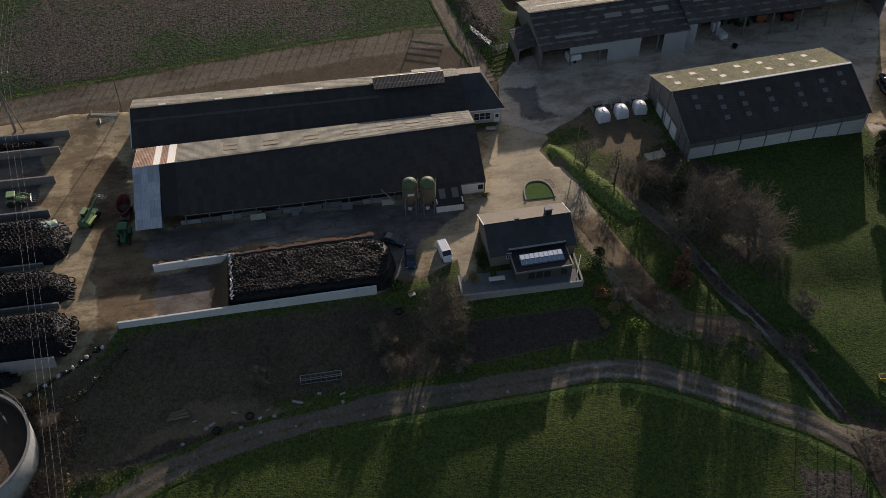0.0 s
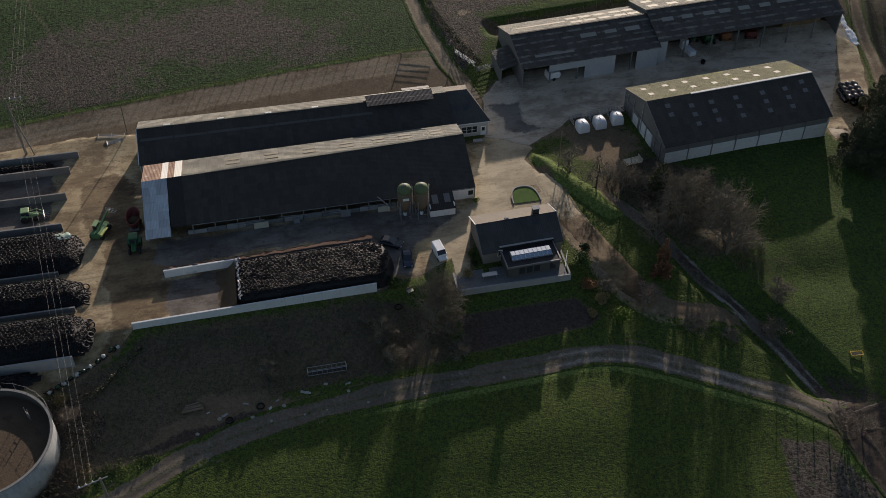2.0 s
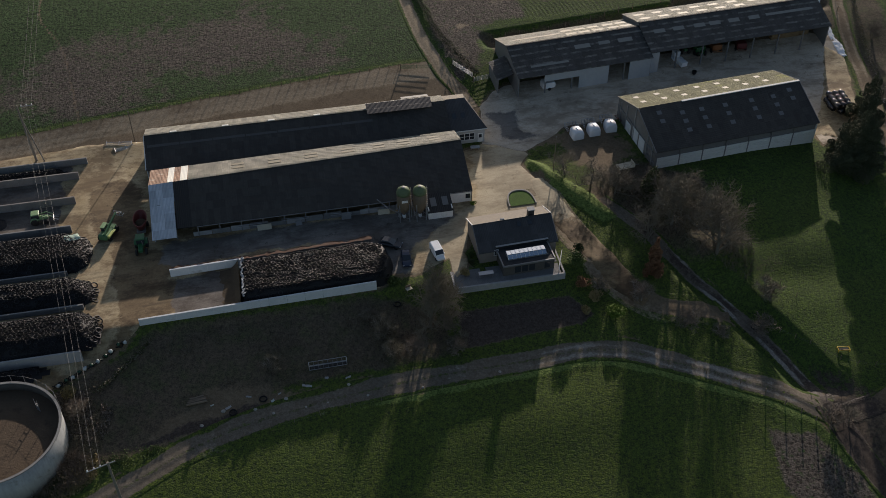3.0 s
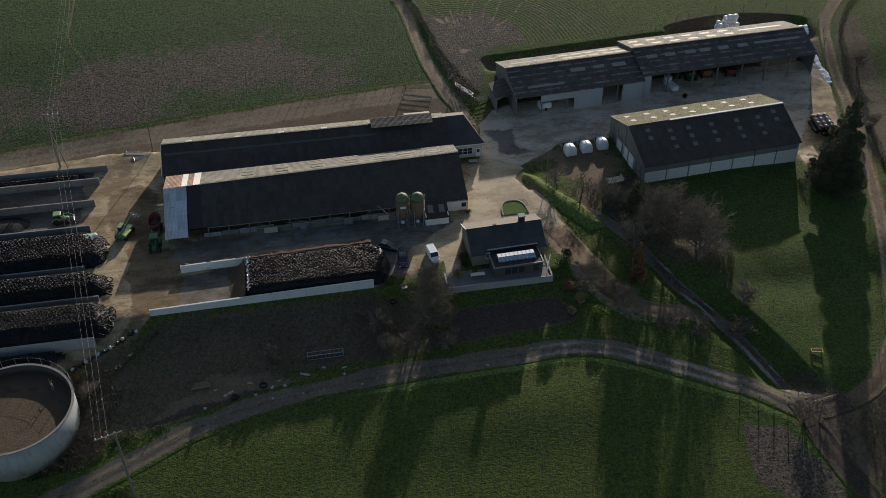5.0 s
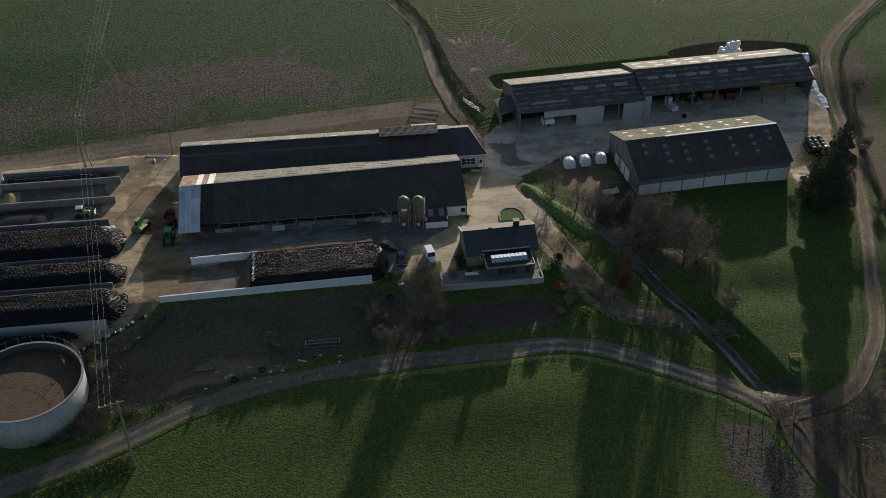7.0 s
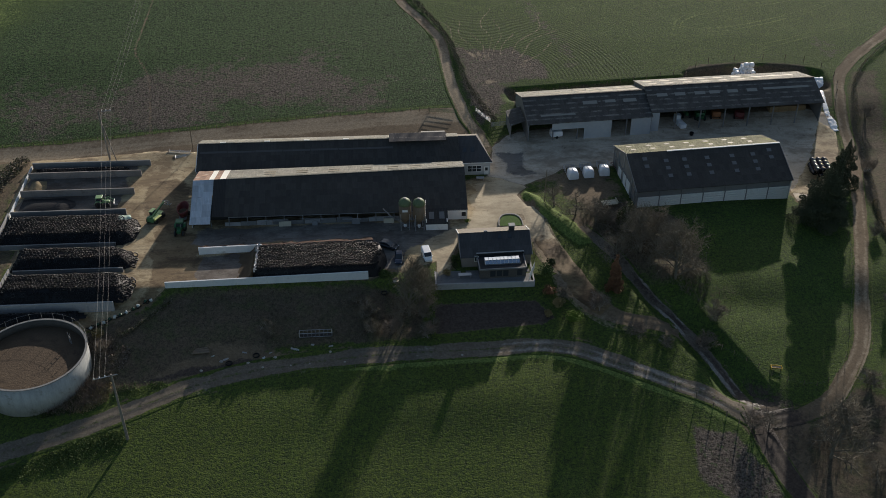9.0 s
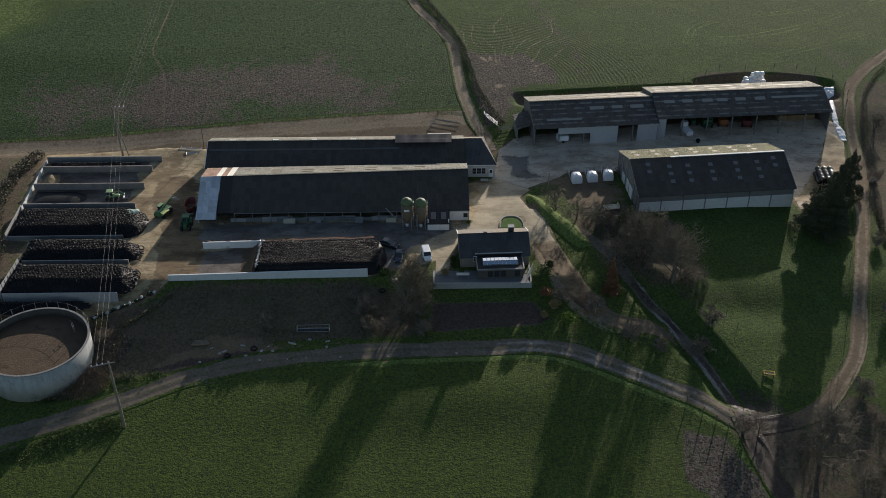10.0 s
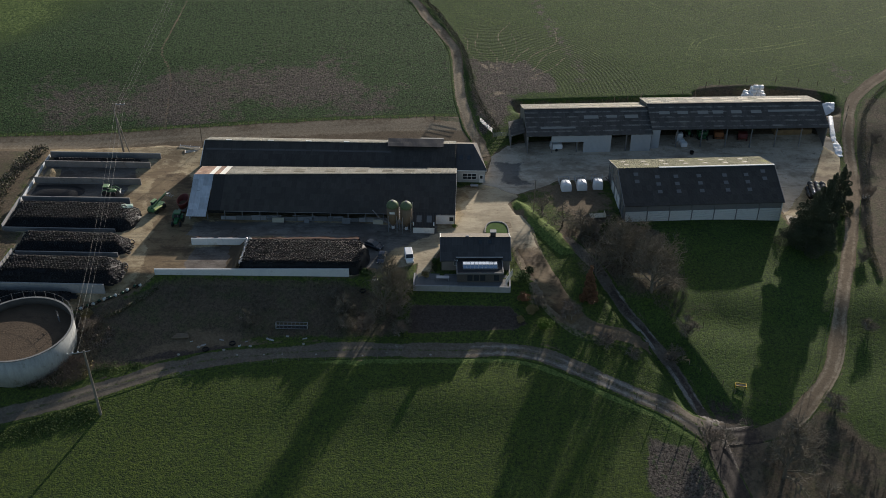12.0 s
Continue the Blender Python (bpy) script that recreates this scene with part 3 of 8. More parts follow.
def ground_material(name, stone_a, stone_b, earth_a, earth_b):
    m = bpy.data.materials.new(name)
    m.use_nodes = True
    nt = m.node_tree
    p = nt.nodes["Principled BSDF"]
    p.inputs["Specular IOR Level"].default_value = 0.15
    att = {}
    for nm in ("soil", "dirt", "rough", "rows", "crop", "lush_lit", "pale", "wet", "phase", "dry"):
        a = nt.nodes.new("ShaderNodeAttribute")
        a.attribute_name = nm
        att[nm] = a.outputs["Fac"]
    fine = noise_fac(nt, 4.2, 0.38, 0.62, 2, 0.6)
    tuft = noise_fac(nt, 1.7, 0.40, 0.62, 3, 0.7)
    mid = noise_fac(nt, 0.35, 0.3, 0.7, 4, 0.65)
    big = noise_fac(nt, 0.06, 0.35, 0.65, 3, 0.6)
    mixf = math_node(nt, "ADD", math_node(nt, "MULTIPLY", fine, 0.5), math_node(nt, "MULTIPLY", tuft, 0.5))
    g1 = ramp_mix(nt, mixf, (0.021, 0.037, 0.016), (0.062, 0.111, 0.018))
    g2 = ramp_mix(nt, mixf, (0.022, 0.033, 0.016), (0.103, 0.133, 0.022))
    grass = ramp_mix(nt, math_node(nt, "ADD", math_node(nt, "MULTIPLY", math_node(nt, "ADD", mid, big), 0.2), math_node(nt, "MULTIPLY", att["dry"], 0.6)), g1, g2)
    grass = ramp_mix(nt, math_node(nt, "MULTIPLY", noise_fac(nt, 0.13, 0.5, 0.68, 6, 0.72), 0.4), grass, ramp_mix(nt, mixf, (0.036, 0.054, 0.020), (0.122, 0.170, 0.042)))
    clod = noise_fac(nt, 2.0, 0.38, 0.62, 4, 0.75)
    cropc = ramp_mix(nt, clod, (0.010, 0.018, 0.008), (0.058, 0.108, 0.034))
    grass = ramp_mix(nt, att["crop"], grass, cropc)
    soilc = ramp_mix(nt, clod, (0.024, 0.020, 0.017), (0.142, 0.120, 0.100))
    soilc = ramp_mix(nt, noise_fac(nt, 0.9, 0.56, 0.70, 5, 0.7), soilc, (0.05, 0.08, 0.028))
    dirtc = ramp_mix(nt, mid, ramp_mix(nt, mixf, earth_a, earth_b), ramp_mix(nt, mixf, tuple(v * 1.37 for v in earth_a), tuple(v * 1.36 for v in earth_b)))
    roughc = ramp_mix(nt, mixf, (0.054, 0.043, 0.031), (0.142, 0.112, 0.077))
    roughc = ramp_mix(nt, math_node(nt, "MULTIPLY", noise_fac(nt, 0.3, 0.45, 0.7, 5, 0.7), 0.45), roughc, g1)
    lush_litc = ramp_mix(nt, mixf, (0.050, 0.080, 0.020), (0.18, 0.235, 0.065))
    palec = ramp_mix(nt, mixf, stone_a, stone_b)
    wetc = ramp_mix(nt, mixf, (0.032, 0.024, 0.019), (0.082, 0.063, 0.050))
    n1, n2 = noise_fac(nt, 1.2, 0.2, 0.8, 5, 0.7), noise_fac(nt, 0.45, 0.25, 0.75, 8, 0.8)

    def edge(a, n, amp):
        r = nt.nodes.new("ShaderNodeMapRange")
        r.interpolation_type = "SMOOTHSTEP"
        r.inputs[1].default_value, r.inputs[2].default_value = 0.32, 0.68
        nt.links.new(math_node(nt, "ADD", a, math_node(nt, "MULTIPLY", math_node(nt, "SUBTRACT", n, 0.5), amp)), r.inputs[0])
        return r.outputs[0]
    c = ramp_mix(nt, edge(att["rough"], n1, 0.6), grass, roughc)
    c = ramp_mix(nt, edge(att["lush_lit"], n1, 0.7), c, lush_litc)
    c = ramp_mix(nt, edge(att["soil"], n2, 1.15), c, soilc)
    c = ramp_mix(nt, edge(att["dirt"], n1, 0.8), c, dirtc)
    # dark specks: the tussocks' shade painted into the grass colour
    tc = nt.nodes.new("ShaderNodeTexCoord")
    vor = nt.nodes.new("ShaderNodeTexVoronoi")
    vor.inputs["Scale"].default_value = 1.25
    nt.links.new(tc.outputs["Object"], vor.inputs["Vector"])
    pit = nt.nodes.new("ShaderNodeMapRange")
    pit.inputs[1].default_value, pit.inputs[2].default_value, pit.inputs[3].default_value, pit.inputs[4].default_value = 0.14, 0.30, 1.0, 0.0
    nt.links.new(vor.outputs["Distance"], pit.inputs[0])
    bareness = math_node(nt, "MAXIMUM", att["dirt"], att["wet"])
    pit_shade = math_node(nt, "MULTIPLY", math_node(nt, "MULTIPLY", pit.outputs[0], math_node(nt, "SUBTRACT", 1.0, bareness)), noise_fac(nt, 0.5, 0.35, 0.6, 4, 0.7))
    c = ramp_mix(nt, math_node(nt, "MULTIPLY", pit_shade, 0.4), c, (0.016, 0.020, 0.011))
    # furrows: rings round the trampled corner
    wave = math_node(nt, "SINE", math_node(nt, "MULTIPLY", att["phase"], 2 * math.pi / 0.95))
    wave = math_node(nt, "MULTIPLY", math_node(nt, "ADD", wave, 1.0), 0.5)
    rowf = math_node(nt, "MULTIPLY", att["rows"], math_node(nt, "MULTIPLY", wave, 0.45))
    c = ramp_mix(nt, rowf, c, (0.028, 0.027, 0.02))
    wetf = edge(att["wet"], n1, 0.7)
    c = ramp_mix(nt, wetf, c, wetc)
    c = ramp_mix(nt, edge(att["pale"], n1, 0.6), c, palec)
    nt.links.new(c, p.inputs["Base Color"])
    nt.links.new(math_node(nt, "SUBTRACT", 0.95, math_node(nt, "MULTIPLY", wetf, 0.42)), p.inputs["Roughness"])
    hgt = math_node(nt, "ADD", math_node(nt, "MULTIPLY", fine, 0.35), math_node(nt, "MULTIPLY", tuft, 0.4))
    hgt = math_node(nt, "SUBTRACT", hgt, math_node(nt, "MULTIPLY", pit_shade, 0.5))
    tilled = math_node(nt, "MAXIMUM", att["soil"], att["crop"])
    hgt = math_node(nt, "ADD", hgt, math_node(nt, "MULTIPLY", math_node(nt, "MULTIPLY", clod, tilled), 1.2))
    hgt = math_node(nt, "SUBTRACT", hgt, math_node(nt, "MULTIPLY", rowf, 1.6))
    flat = math_node(nt, "SUBTRACT", 1.0, math_node(nt, "MULTIPLY", math_node(nt, "MAXIMUM", att["dirt"], math_node(nt, "MULTIPLY", att["rough"], 0.6)), 0.9))
    add_bump(nt, math_node(nt, "MULTIPLY", hgt, flat), 1.0, 0.075)
    return m


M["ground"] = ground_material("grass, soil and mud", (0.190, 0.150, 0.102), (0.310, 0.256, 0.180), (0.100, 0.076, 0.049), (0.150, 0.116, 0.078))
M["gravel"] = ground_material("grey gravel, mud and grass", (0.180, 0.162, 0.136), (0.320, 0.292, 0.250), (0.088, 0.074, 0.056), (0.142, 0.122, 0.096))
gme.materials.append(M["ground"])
tagged(new("ground", gme), "winter pasture and ploughed soil on a gentle slope", "ground", kind="structure")

def paved(name, dark, mid, light, stain, cover=0.5, rough=0.85, layers=()):
    """Worn paving: pale and dark fields, dried mud with crisp edges, dark spills, grit. layers: (attribute, dark, mid, light, stain) laid over it."""
    m = bpy.data.materials.new(name)
    m.use_nodes = True
    nt = m.node_tree
    p = nt.nodes["Principled BSDF"]
    p.inputs["Roughness"].default_value, p.inputs["Specular IOR Level"].default_value = rough, 0.3
    grit = noise_fac(nt, 3.0, 0.3, 0.7, 5, 0.75)
    wide = noise_fac(nt, 0.14, 0.36, 0.64, 5, 0.7)
    patchy = noise_fac(nt, 0.10, 0.5 - 0.1 * cover, 0.62 - 0.1 * cover, 7, 0.74, (1, 1.6, 1))
    drag = noise_fac(nt, 0.5, 0.52, 0.7, 4, 0.7, (0.25, 1.4, 1))
    spill = noise_fac(nt, 0.42, 0.6, 0.66, 5, 0.8)
    ragged = noise_fac(nt, 0.22, 0.25, 0.75, 7, 0.78)

    def tone(dark, mid, light, stain):
        col = ramp_mix(nt, wide, mid, light)
        col = ramp_mix(nt, math_node(nt, "MULTIPLY", grit, 0.45), col, dark)
        col = ramp_mix(nt, math_node(nt, "MULTIPLY", patchy, 0.9), col, dark)
        col = ramp_mix(nt, math_node(nt, "MULTIPLY", drag, 0.55), col, stain)
        return ramp_mix(nt, math_node(nt, "MULTIPLY", spill, 0.65), col, stain)
    col = tone(dark, mid, light, stain)
    for nm, *tones in layers:
        a = nt.nodes.new("ShaderNodeAttribute")
        a.attribute_name = nm
        r = nt.nodes.new("ShaderNodeMapRange")
        r.interpolation_type = "SMOOTHSTEP"
        r.inputs[1].default_value, r.inputs[2].default_value = 0.36, 0.64
        nt.links.new(math_node(nt, "ADD", a.outputs["Fac"], math_node(nt, "MULTIPLY", math_node(nt, "SUBTRACT", ragged, 0.5), 0.9)), r.inputs[0])
        col = ramp_mix(nt, r.outputs[0], col, tone(*tones))
    nt.links.new(col, p.inputs["Base Color"])
    add_bump(nt, grit, 0.6, 0.025)
    return m


MUD = (0.068, 0.044, 0.023), (0.150, 0.104, 0.055), (0.262, 0.194, 0.108), (0.045, 0.032, 0.022)
CLEAN = (0.27, 0.222, 0.146), (0.40, 0.338, 0.226), (0.50, 0.43, 0.30), (0.19, 0.150, 0.096)
ASPHALT = (0.09, 0.08, 0.069), (0.165, 0.151, 0.134), (0.23, 0.213, 0.19), (0.045, 0.038, 0.032)
BAY = (0.07, 0.056, 0.045), (0.13, 0.112, 0.095), (0.2, 0.178, 0.155), (0.045, 0.038, 0.032)
M["yard"] = paved("dirty yard concrete", (0.155, 0.108, 0.058), (0.36, 0.282, 0.157), (0.52, 0.435, 0.277), (0.08, 0.057, 0.037), 0.4, layers=(("clean", *CLEAN), ("mud", *MUD), ("asphalt", *ASPHALT), ("bay", *BAY)))
M["apron"] = paved("worn grey apron", (0.275, 0.225, 0.165), (0.49, 0.418, 0.325), (0.60, 0.525, 0.42), (0.145, 0.115, 0.083), 0.25, layers=(("asphalt", *ASPHALT),))


def road(line, half, label, worn, lift=0.05, seed=1, bed="ground"):
    """A lane draped on the land. worn(off, x, y, n) gives bare earth, stones and wet for each spot across it."""
    cols = 2 * int(half / 0.3)
    n = len(line)
    tang = np.gradient(line, axis=0)
    tang /= np.linalg.norm(tang, axis=1)[:, None]
    off = np.linspace(-half, half, cols + 1)
    X = line[:, :1] - tang[:, 1:] * off[None]
    Y = line[:, 1:] + tang[:, :1] * off[None]
    nz = fbm(X, Y, 0.22, seed + 60, 4)
    OFF = np.broadcast_to(off[None], X.shape) + fbm(X, Y, 0.07, seed + 90, 2) * 0.5
    bare, stones, puddle = worn(OFF, X, Y, nz)
    # black mud where the lanes meet
    puddle = np.maximum(puddle, 0.9 * np.exp(-((X - 57.5) / 6.5) ** 2 - ((Y + 35) / 8) ** 2) + 0.3 * nz * (Y < -28) * (X > 50))
    stones = stones * (1 - 0.95 * sstep(0.15, 0.5, np.exp(-((X - 57) / 8) ** 2 - ((Y + 35) / 10) ** 2)))
    Z = terrain(X, Y) + lift - 0.05 * np.exp(-((np.abs(OFF) - 0.9) / 0.35) ** 2) + 0.03 * nz
    Z[:, 0] -= 0.14
    Z[:, -1] -= 0.14
    me = bpy.data.meshes.new("road")
    k = np.arange(n * (cols + 1)).reshape(n, cols + 1)
    me.from_pydata(np.stack([X.ravel(), Y.ravel(), Z.ravel()], 1).tolist(), [], np.stack([k[:-1, :-1], k[:-1, 1:], k[1:, 1:], k[1:, :-1]], -1).reshape(-1, 4).tolist())
    me.polygons.foreach_set("use_smooth", np.ones(len(me.polygons), bool))
    if me.polygons[0].normal.z < 0:
        me.flip_normals()
    for nm, arr in (("dirt", bare), ("pale", stones), ("wet", puddle), ("dry", 1 - sstep(52, 72, Y))):
        me.attributes.new(nm, "FLOAT", "POINT").data.foreach_set("value", np.clip(arr, 0, 1).ravel().astype(np.float32))
    me.materials.append(M[bed])
    return tagged(new("road", me), label, "road", kind="structure")


def bell(x, w):
    return np.exp(-(x / w) ** 2)


def ruts(off, gauge=0.9, w=0.38):
    return bell(np.abs(off) - gauge, w)


def worn_lower(off, x, y, n):
    r = ruts(off)
    grey = sstep(-30, 20, x)
    bare = np.maximum((1 - sstep(1.4, 2.3, np.abs(off) + n * 0.7)) * (0.92 - 0.4 * bell(off, 0.4)), r)
    return bare, 0.34 * r * grey + 0.16 * grey * (np.abs(off) < 1.5) + n * 0.55 + 0.06 * r, (1 - grey) * (0.1 * r + 0.5 * n - 0.12) * (np.abs(off) < 2)


def worn_lane(off, x, y, n):
    return 1 - sstep(0.9, 1.5, np.abs(off) + n * 0.4), bell(off - 0.7, 0.35) * (0.35 + n * 1.3) * (1 - sstep(-8, 0, y)) * sstep(-29, -26, y) + bell(off + 0.9, 0.3) * n + 0.2, (1 - sstep(0.9, 1.2, np.abs(off))) * (0.45 + 0.5 * n)


def worn_east(off, x, y, n):
    bend = bell(off + 1.6, 0.16) * (y < -5) * (y > -31)
    return 1 - sstep(1.2, 1.8, np.abs(off) + n * 0.5), np.maximum(0.22 + 0.34 * ruts(off) + n * 0.4 - 0.5 * sstep(1.2, 1.9, np.abs(off)), 1.2 * bend), 0 * off


def worn_down(off, x, y, n):
    return 1 - sstep(1.3, 2.0, np.abs(off) + n * 0.5), 0.05 + 0.2 * ruts(off) + n * 0.5 - 0.3 * sstep(1.1, 1.8, np.abs(off)), 0.9 + n * 0.5 - sstep(1.5, 2.1, np.abs(off))


def worn_drive(off, x, y, n):
    low = sstep(27, 34, x)
    return 1 - sstep(2.3 - 1.1 * low, 3.0 - 1.0 * low, np.abs(off) + n * 0.6), (0.5 + n * 0.25) * (1 - low * 0.35), n * 0.3 - 0.25


def worn_field(off, x, y, n):
    return 1 - sstep(1.1, 1.8, np.abs(off) + n * 0.4), 0.62 + n * 0.5 - sstep(0.9, 1.6, np.abs(off)) * 0.6, 0 * off


road(LINES["lower"], 2.7, "muddy gravel farm track with puddled ruts along the field", worn_lower, 0.07, seed=2, bed="gravel")
road(LINES["lane"], 1.8, "narrow dark wet lane with a pale gravelly edge", worn_lane, 0.085, seed=3, bed="gravel")
road(LINES["east"], 2.1, "pale stony lane curving round the paddock", worn_east, 0.07, seed=4)
road(LINES["down"], 2.4, "dark muddy lane below the junction", worn_down, 0.075, seed=5, bed="gravel")
road(LINES["drive"], 3.3, "light gravel drive turning to brown earth beside the house", worn_drive, 0.08, seed=6)
road(LINES["field"], 2.1, "pale field lane climbing between hedges", worn_field, 0.07, seed=7)


def drape(name, poly, step, lift, material, label, category="pavement"):
    """A paved area draped on the land: grid cells, the outer ones drawn to the outline."""
    line = []
    for (ax, ay), (bx, by) in zip(poly, poly[1:] + poly[:1]):
        n = max(1, int(math.hypot(bx - ax, by - ay) / 1.5))
        line += [(ax + (bx - ax) * k / n, ay + (by - ay) * k / n) for k in range(n)]
    arr = np.array(line)
    arr = arr + np.stack([fbm(arr[:, 0], arr[:, 1], 0.4, 31), fbm(arr[:, 0], arr[:, 1], 0.4, 32)], 1) * 0.5
    xs, ys = np.arange(arr[:, 0].min() - step, arr[:, 0].max() + step, step), np.arange(arr[:, 1].min() - step, arr[:, 1].max() + step, step)
    X, Y = np.meshgrid(xs, ys)
    ins = inside(X, Y, arr)
    bm = bmesh.new()
    made = {}

    def vert(i, j):
        if (i, j) not in made:
            x, y = X[i, j], Y[i, j]
            dz = 0.0
            if not ins[i, j]:
                d = np.hypot(arr[:, 0] - x, arr[:, 1] - y)
                x, y = arr[int(d.argmin())]
                dz = -0.1
            made[i, j] = bm.verts.new((x, y, tz(x, y) + lift + dz))
        return made[i, j]
    for i in range(len(ys) - 1):
        for j in range(len(xs) - 1):
            if ins[i:i + 2, j:j + 2].any():
                bm.faces.new([vert(i, j), vert(i, j + 1), vert(i + 1, j + 1), vert(i + 1, j)])
    bmesh.ops.remove_doubles(bm, verts=bm.verts, dist=0.02)
    ob = link_mesh(name, bm, material, None, "", True)
    return tagged(ob, label, category, kind="structure")


def worn_in(ob, name, polys, soft=1.6):
    """Where a layer covers a paved area: 1 inside the outlines, fading across their edges."""
    co = np.empty(len(ob.data.vertices) * 3)
    ob.data.vertices.foreach_get("co", co)
    x, y = co.reshape(-1, 3)[:, 0], co.reshape(-1, 3)[:, 1]
    v = np.zeros(x.shape)
    for poly in polys:
        v = np.maximum(v, sstep(-soft, soft, signed(x, y, poly) + 1.4 * fbm(x, y, 0.3, 77)))
    ob.data.attributes.new(name, "FLOAT", "POINT").data.foreach_set("value", v.astype(np.float32))


yard = drape("pavement", YARD, 0.8, 0.09, M["yard"], "dirty concrete farmyard with mud and wheel marks")
worn_in(yard, "clean", [[(-6, 6), (-1, 4), (3, 12), (22, 12), (22, 40), (8, 38), (6, 22), (-2, 18)]], 2.5)
worn_in(yard, "mud", [[(-66, 40), (-64, 30), (-61, 24), (-59.5, 14), (-59.0, 3), (-62, -3), (-57, -0.5), (-55, 3.6), (-40, 4.2), (-39.5, 12.5), (-50, 13), (-50, 15.5), (-30, 16.4), (-30, 20.5), (-54, 21), (-55, 36), (-58, 44)]], 2.2)
worn_in(yard, "asphalt", [[(-48, 15.6), (-20, 17.0), (-16, 14.5), (-13.5, 6), (-9.5, 5.5), (-7.5, 12), (-2, 16.5), (2.5, 19), (2, 22.8), (-20, 22.8), (-52, 22.4), (-52, 17)]], 1.4)
worn_in(yard, "bay", [[(-92.4, 48.6), (-69, 48.6), (-70, 45), (-70, 37.4), (-71, 33), (-70, 29.2), (-92, 29.2)], [(-50.2, 3.0), (-40.6, 3.4), (-40.4, 12.7), (-50.0, 12.7)]], 0.8)
drape("pavement", [(99.3, 55.6), (96, 59.7), (92.1, 51.4), (86, 40.4), (79.5, 30.5), (84, 28.5), (90, 30), (97, 48)], 0.7, 0.13, M["yard"], "tan dried mud at the sunlit end of the apron")
apron = drape("pavement", APRON, 0.8, 0.085, M["apron"], "grey worn asphalt apron in front of the sheds")
worn_in(apron, "asphalt", [[(14, 50), (17.5, 49), (21.5, 50), (20.4, 45), (23.6, 41), (19.5, 38.6), (15.5, 41), (16.5, 45)]], 2.4)

drive = drape("pavement", [(17.8, 27), (21.6, 27), (23.6, 16), (26.2, 7), (29.2, 0), (32.0, -5), (29.5, -7.6), (26, -4), (23, 2), (20.6, 9), (18.4, 17)], 0.7, 0.15, M["yard"], "tan trodden drive running down past the house")
worn_in(drive, "clean", [[(10, 40), (30, 40), (30, 12), (10, 12)]], 6.0)
worn_in(drive, "mud", [[(15, 15), (28, 15), (40, -15), (15, -15)]], 7.0)

# ---- buildings ----
def at(x, y, turn=0, z=None):
    return pose(x, y, tz(x, y) if z is None else z, 0, 0, turn)


def lights_on(parent, name, cells, plane, material, t=0.03, label=""):
    """Roof lights: thin plates on a slope. plane(x, s) gives a point, s being the way down the slope."""
    for x0, x1, s0, s1 in cells:
        part(name, plate([plane(x0, s0), plane(x1, s0), plane(x1, s1), plane(x0, s1)], t), material, parent, label)


def slope_plane(x0, ya, za, yb, zb, lift=0.0):
    """A slope from the ridge (ya, za) to the eave (yb, zb); s runs 0 to 1 down it."""
    return lambda x, s: (x, ya + (yb - ya) * s, za + (zb - za) * s + lift)


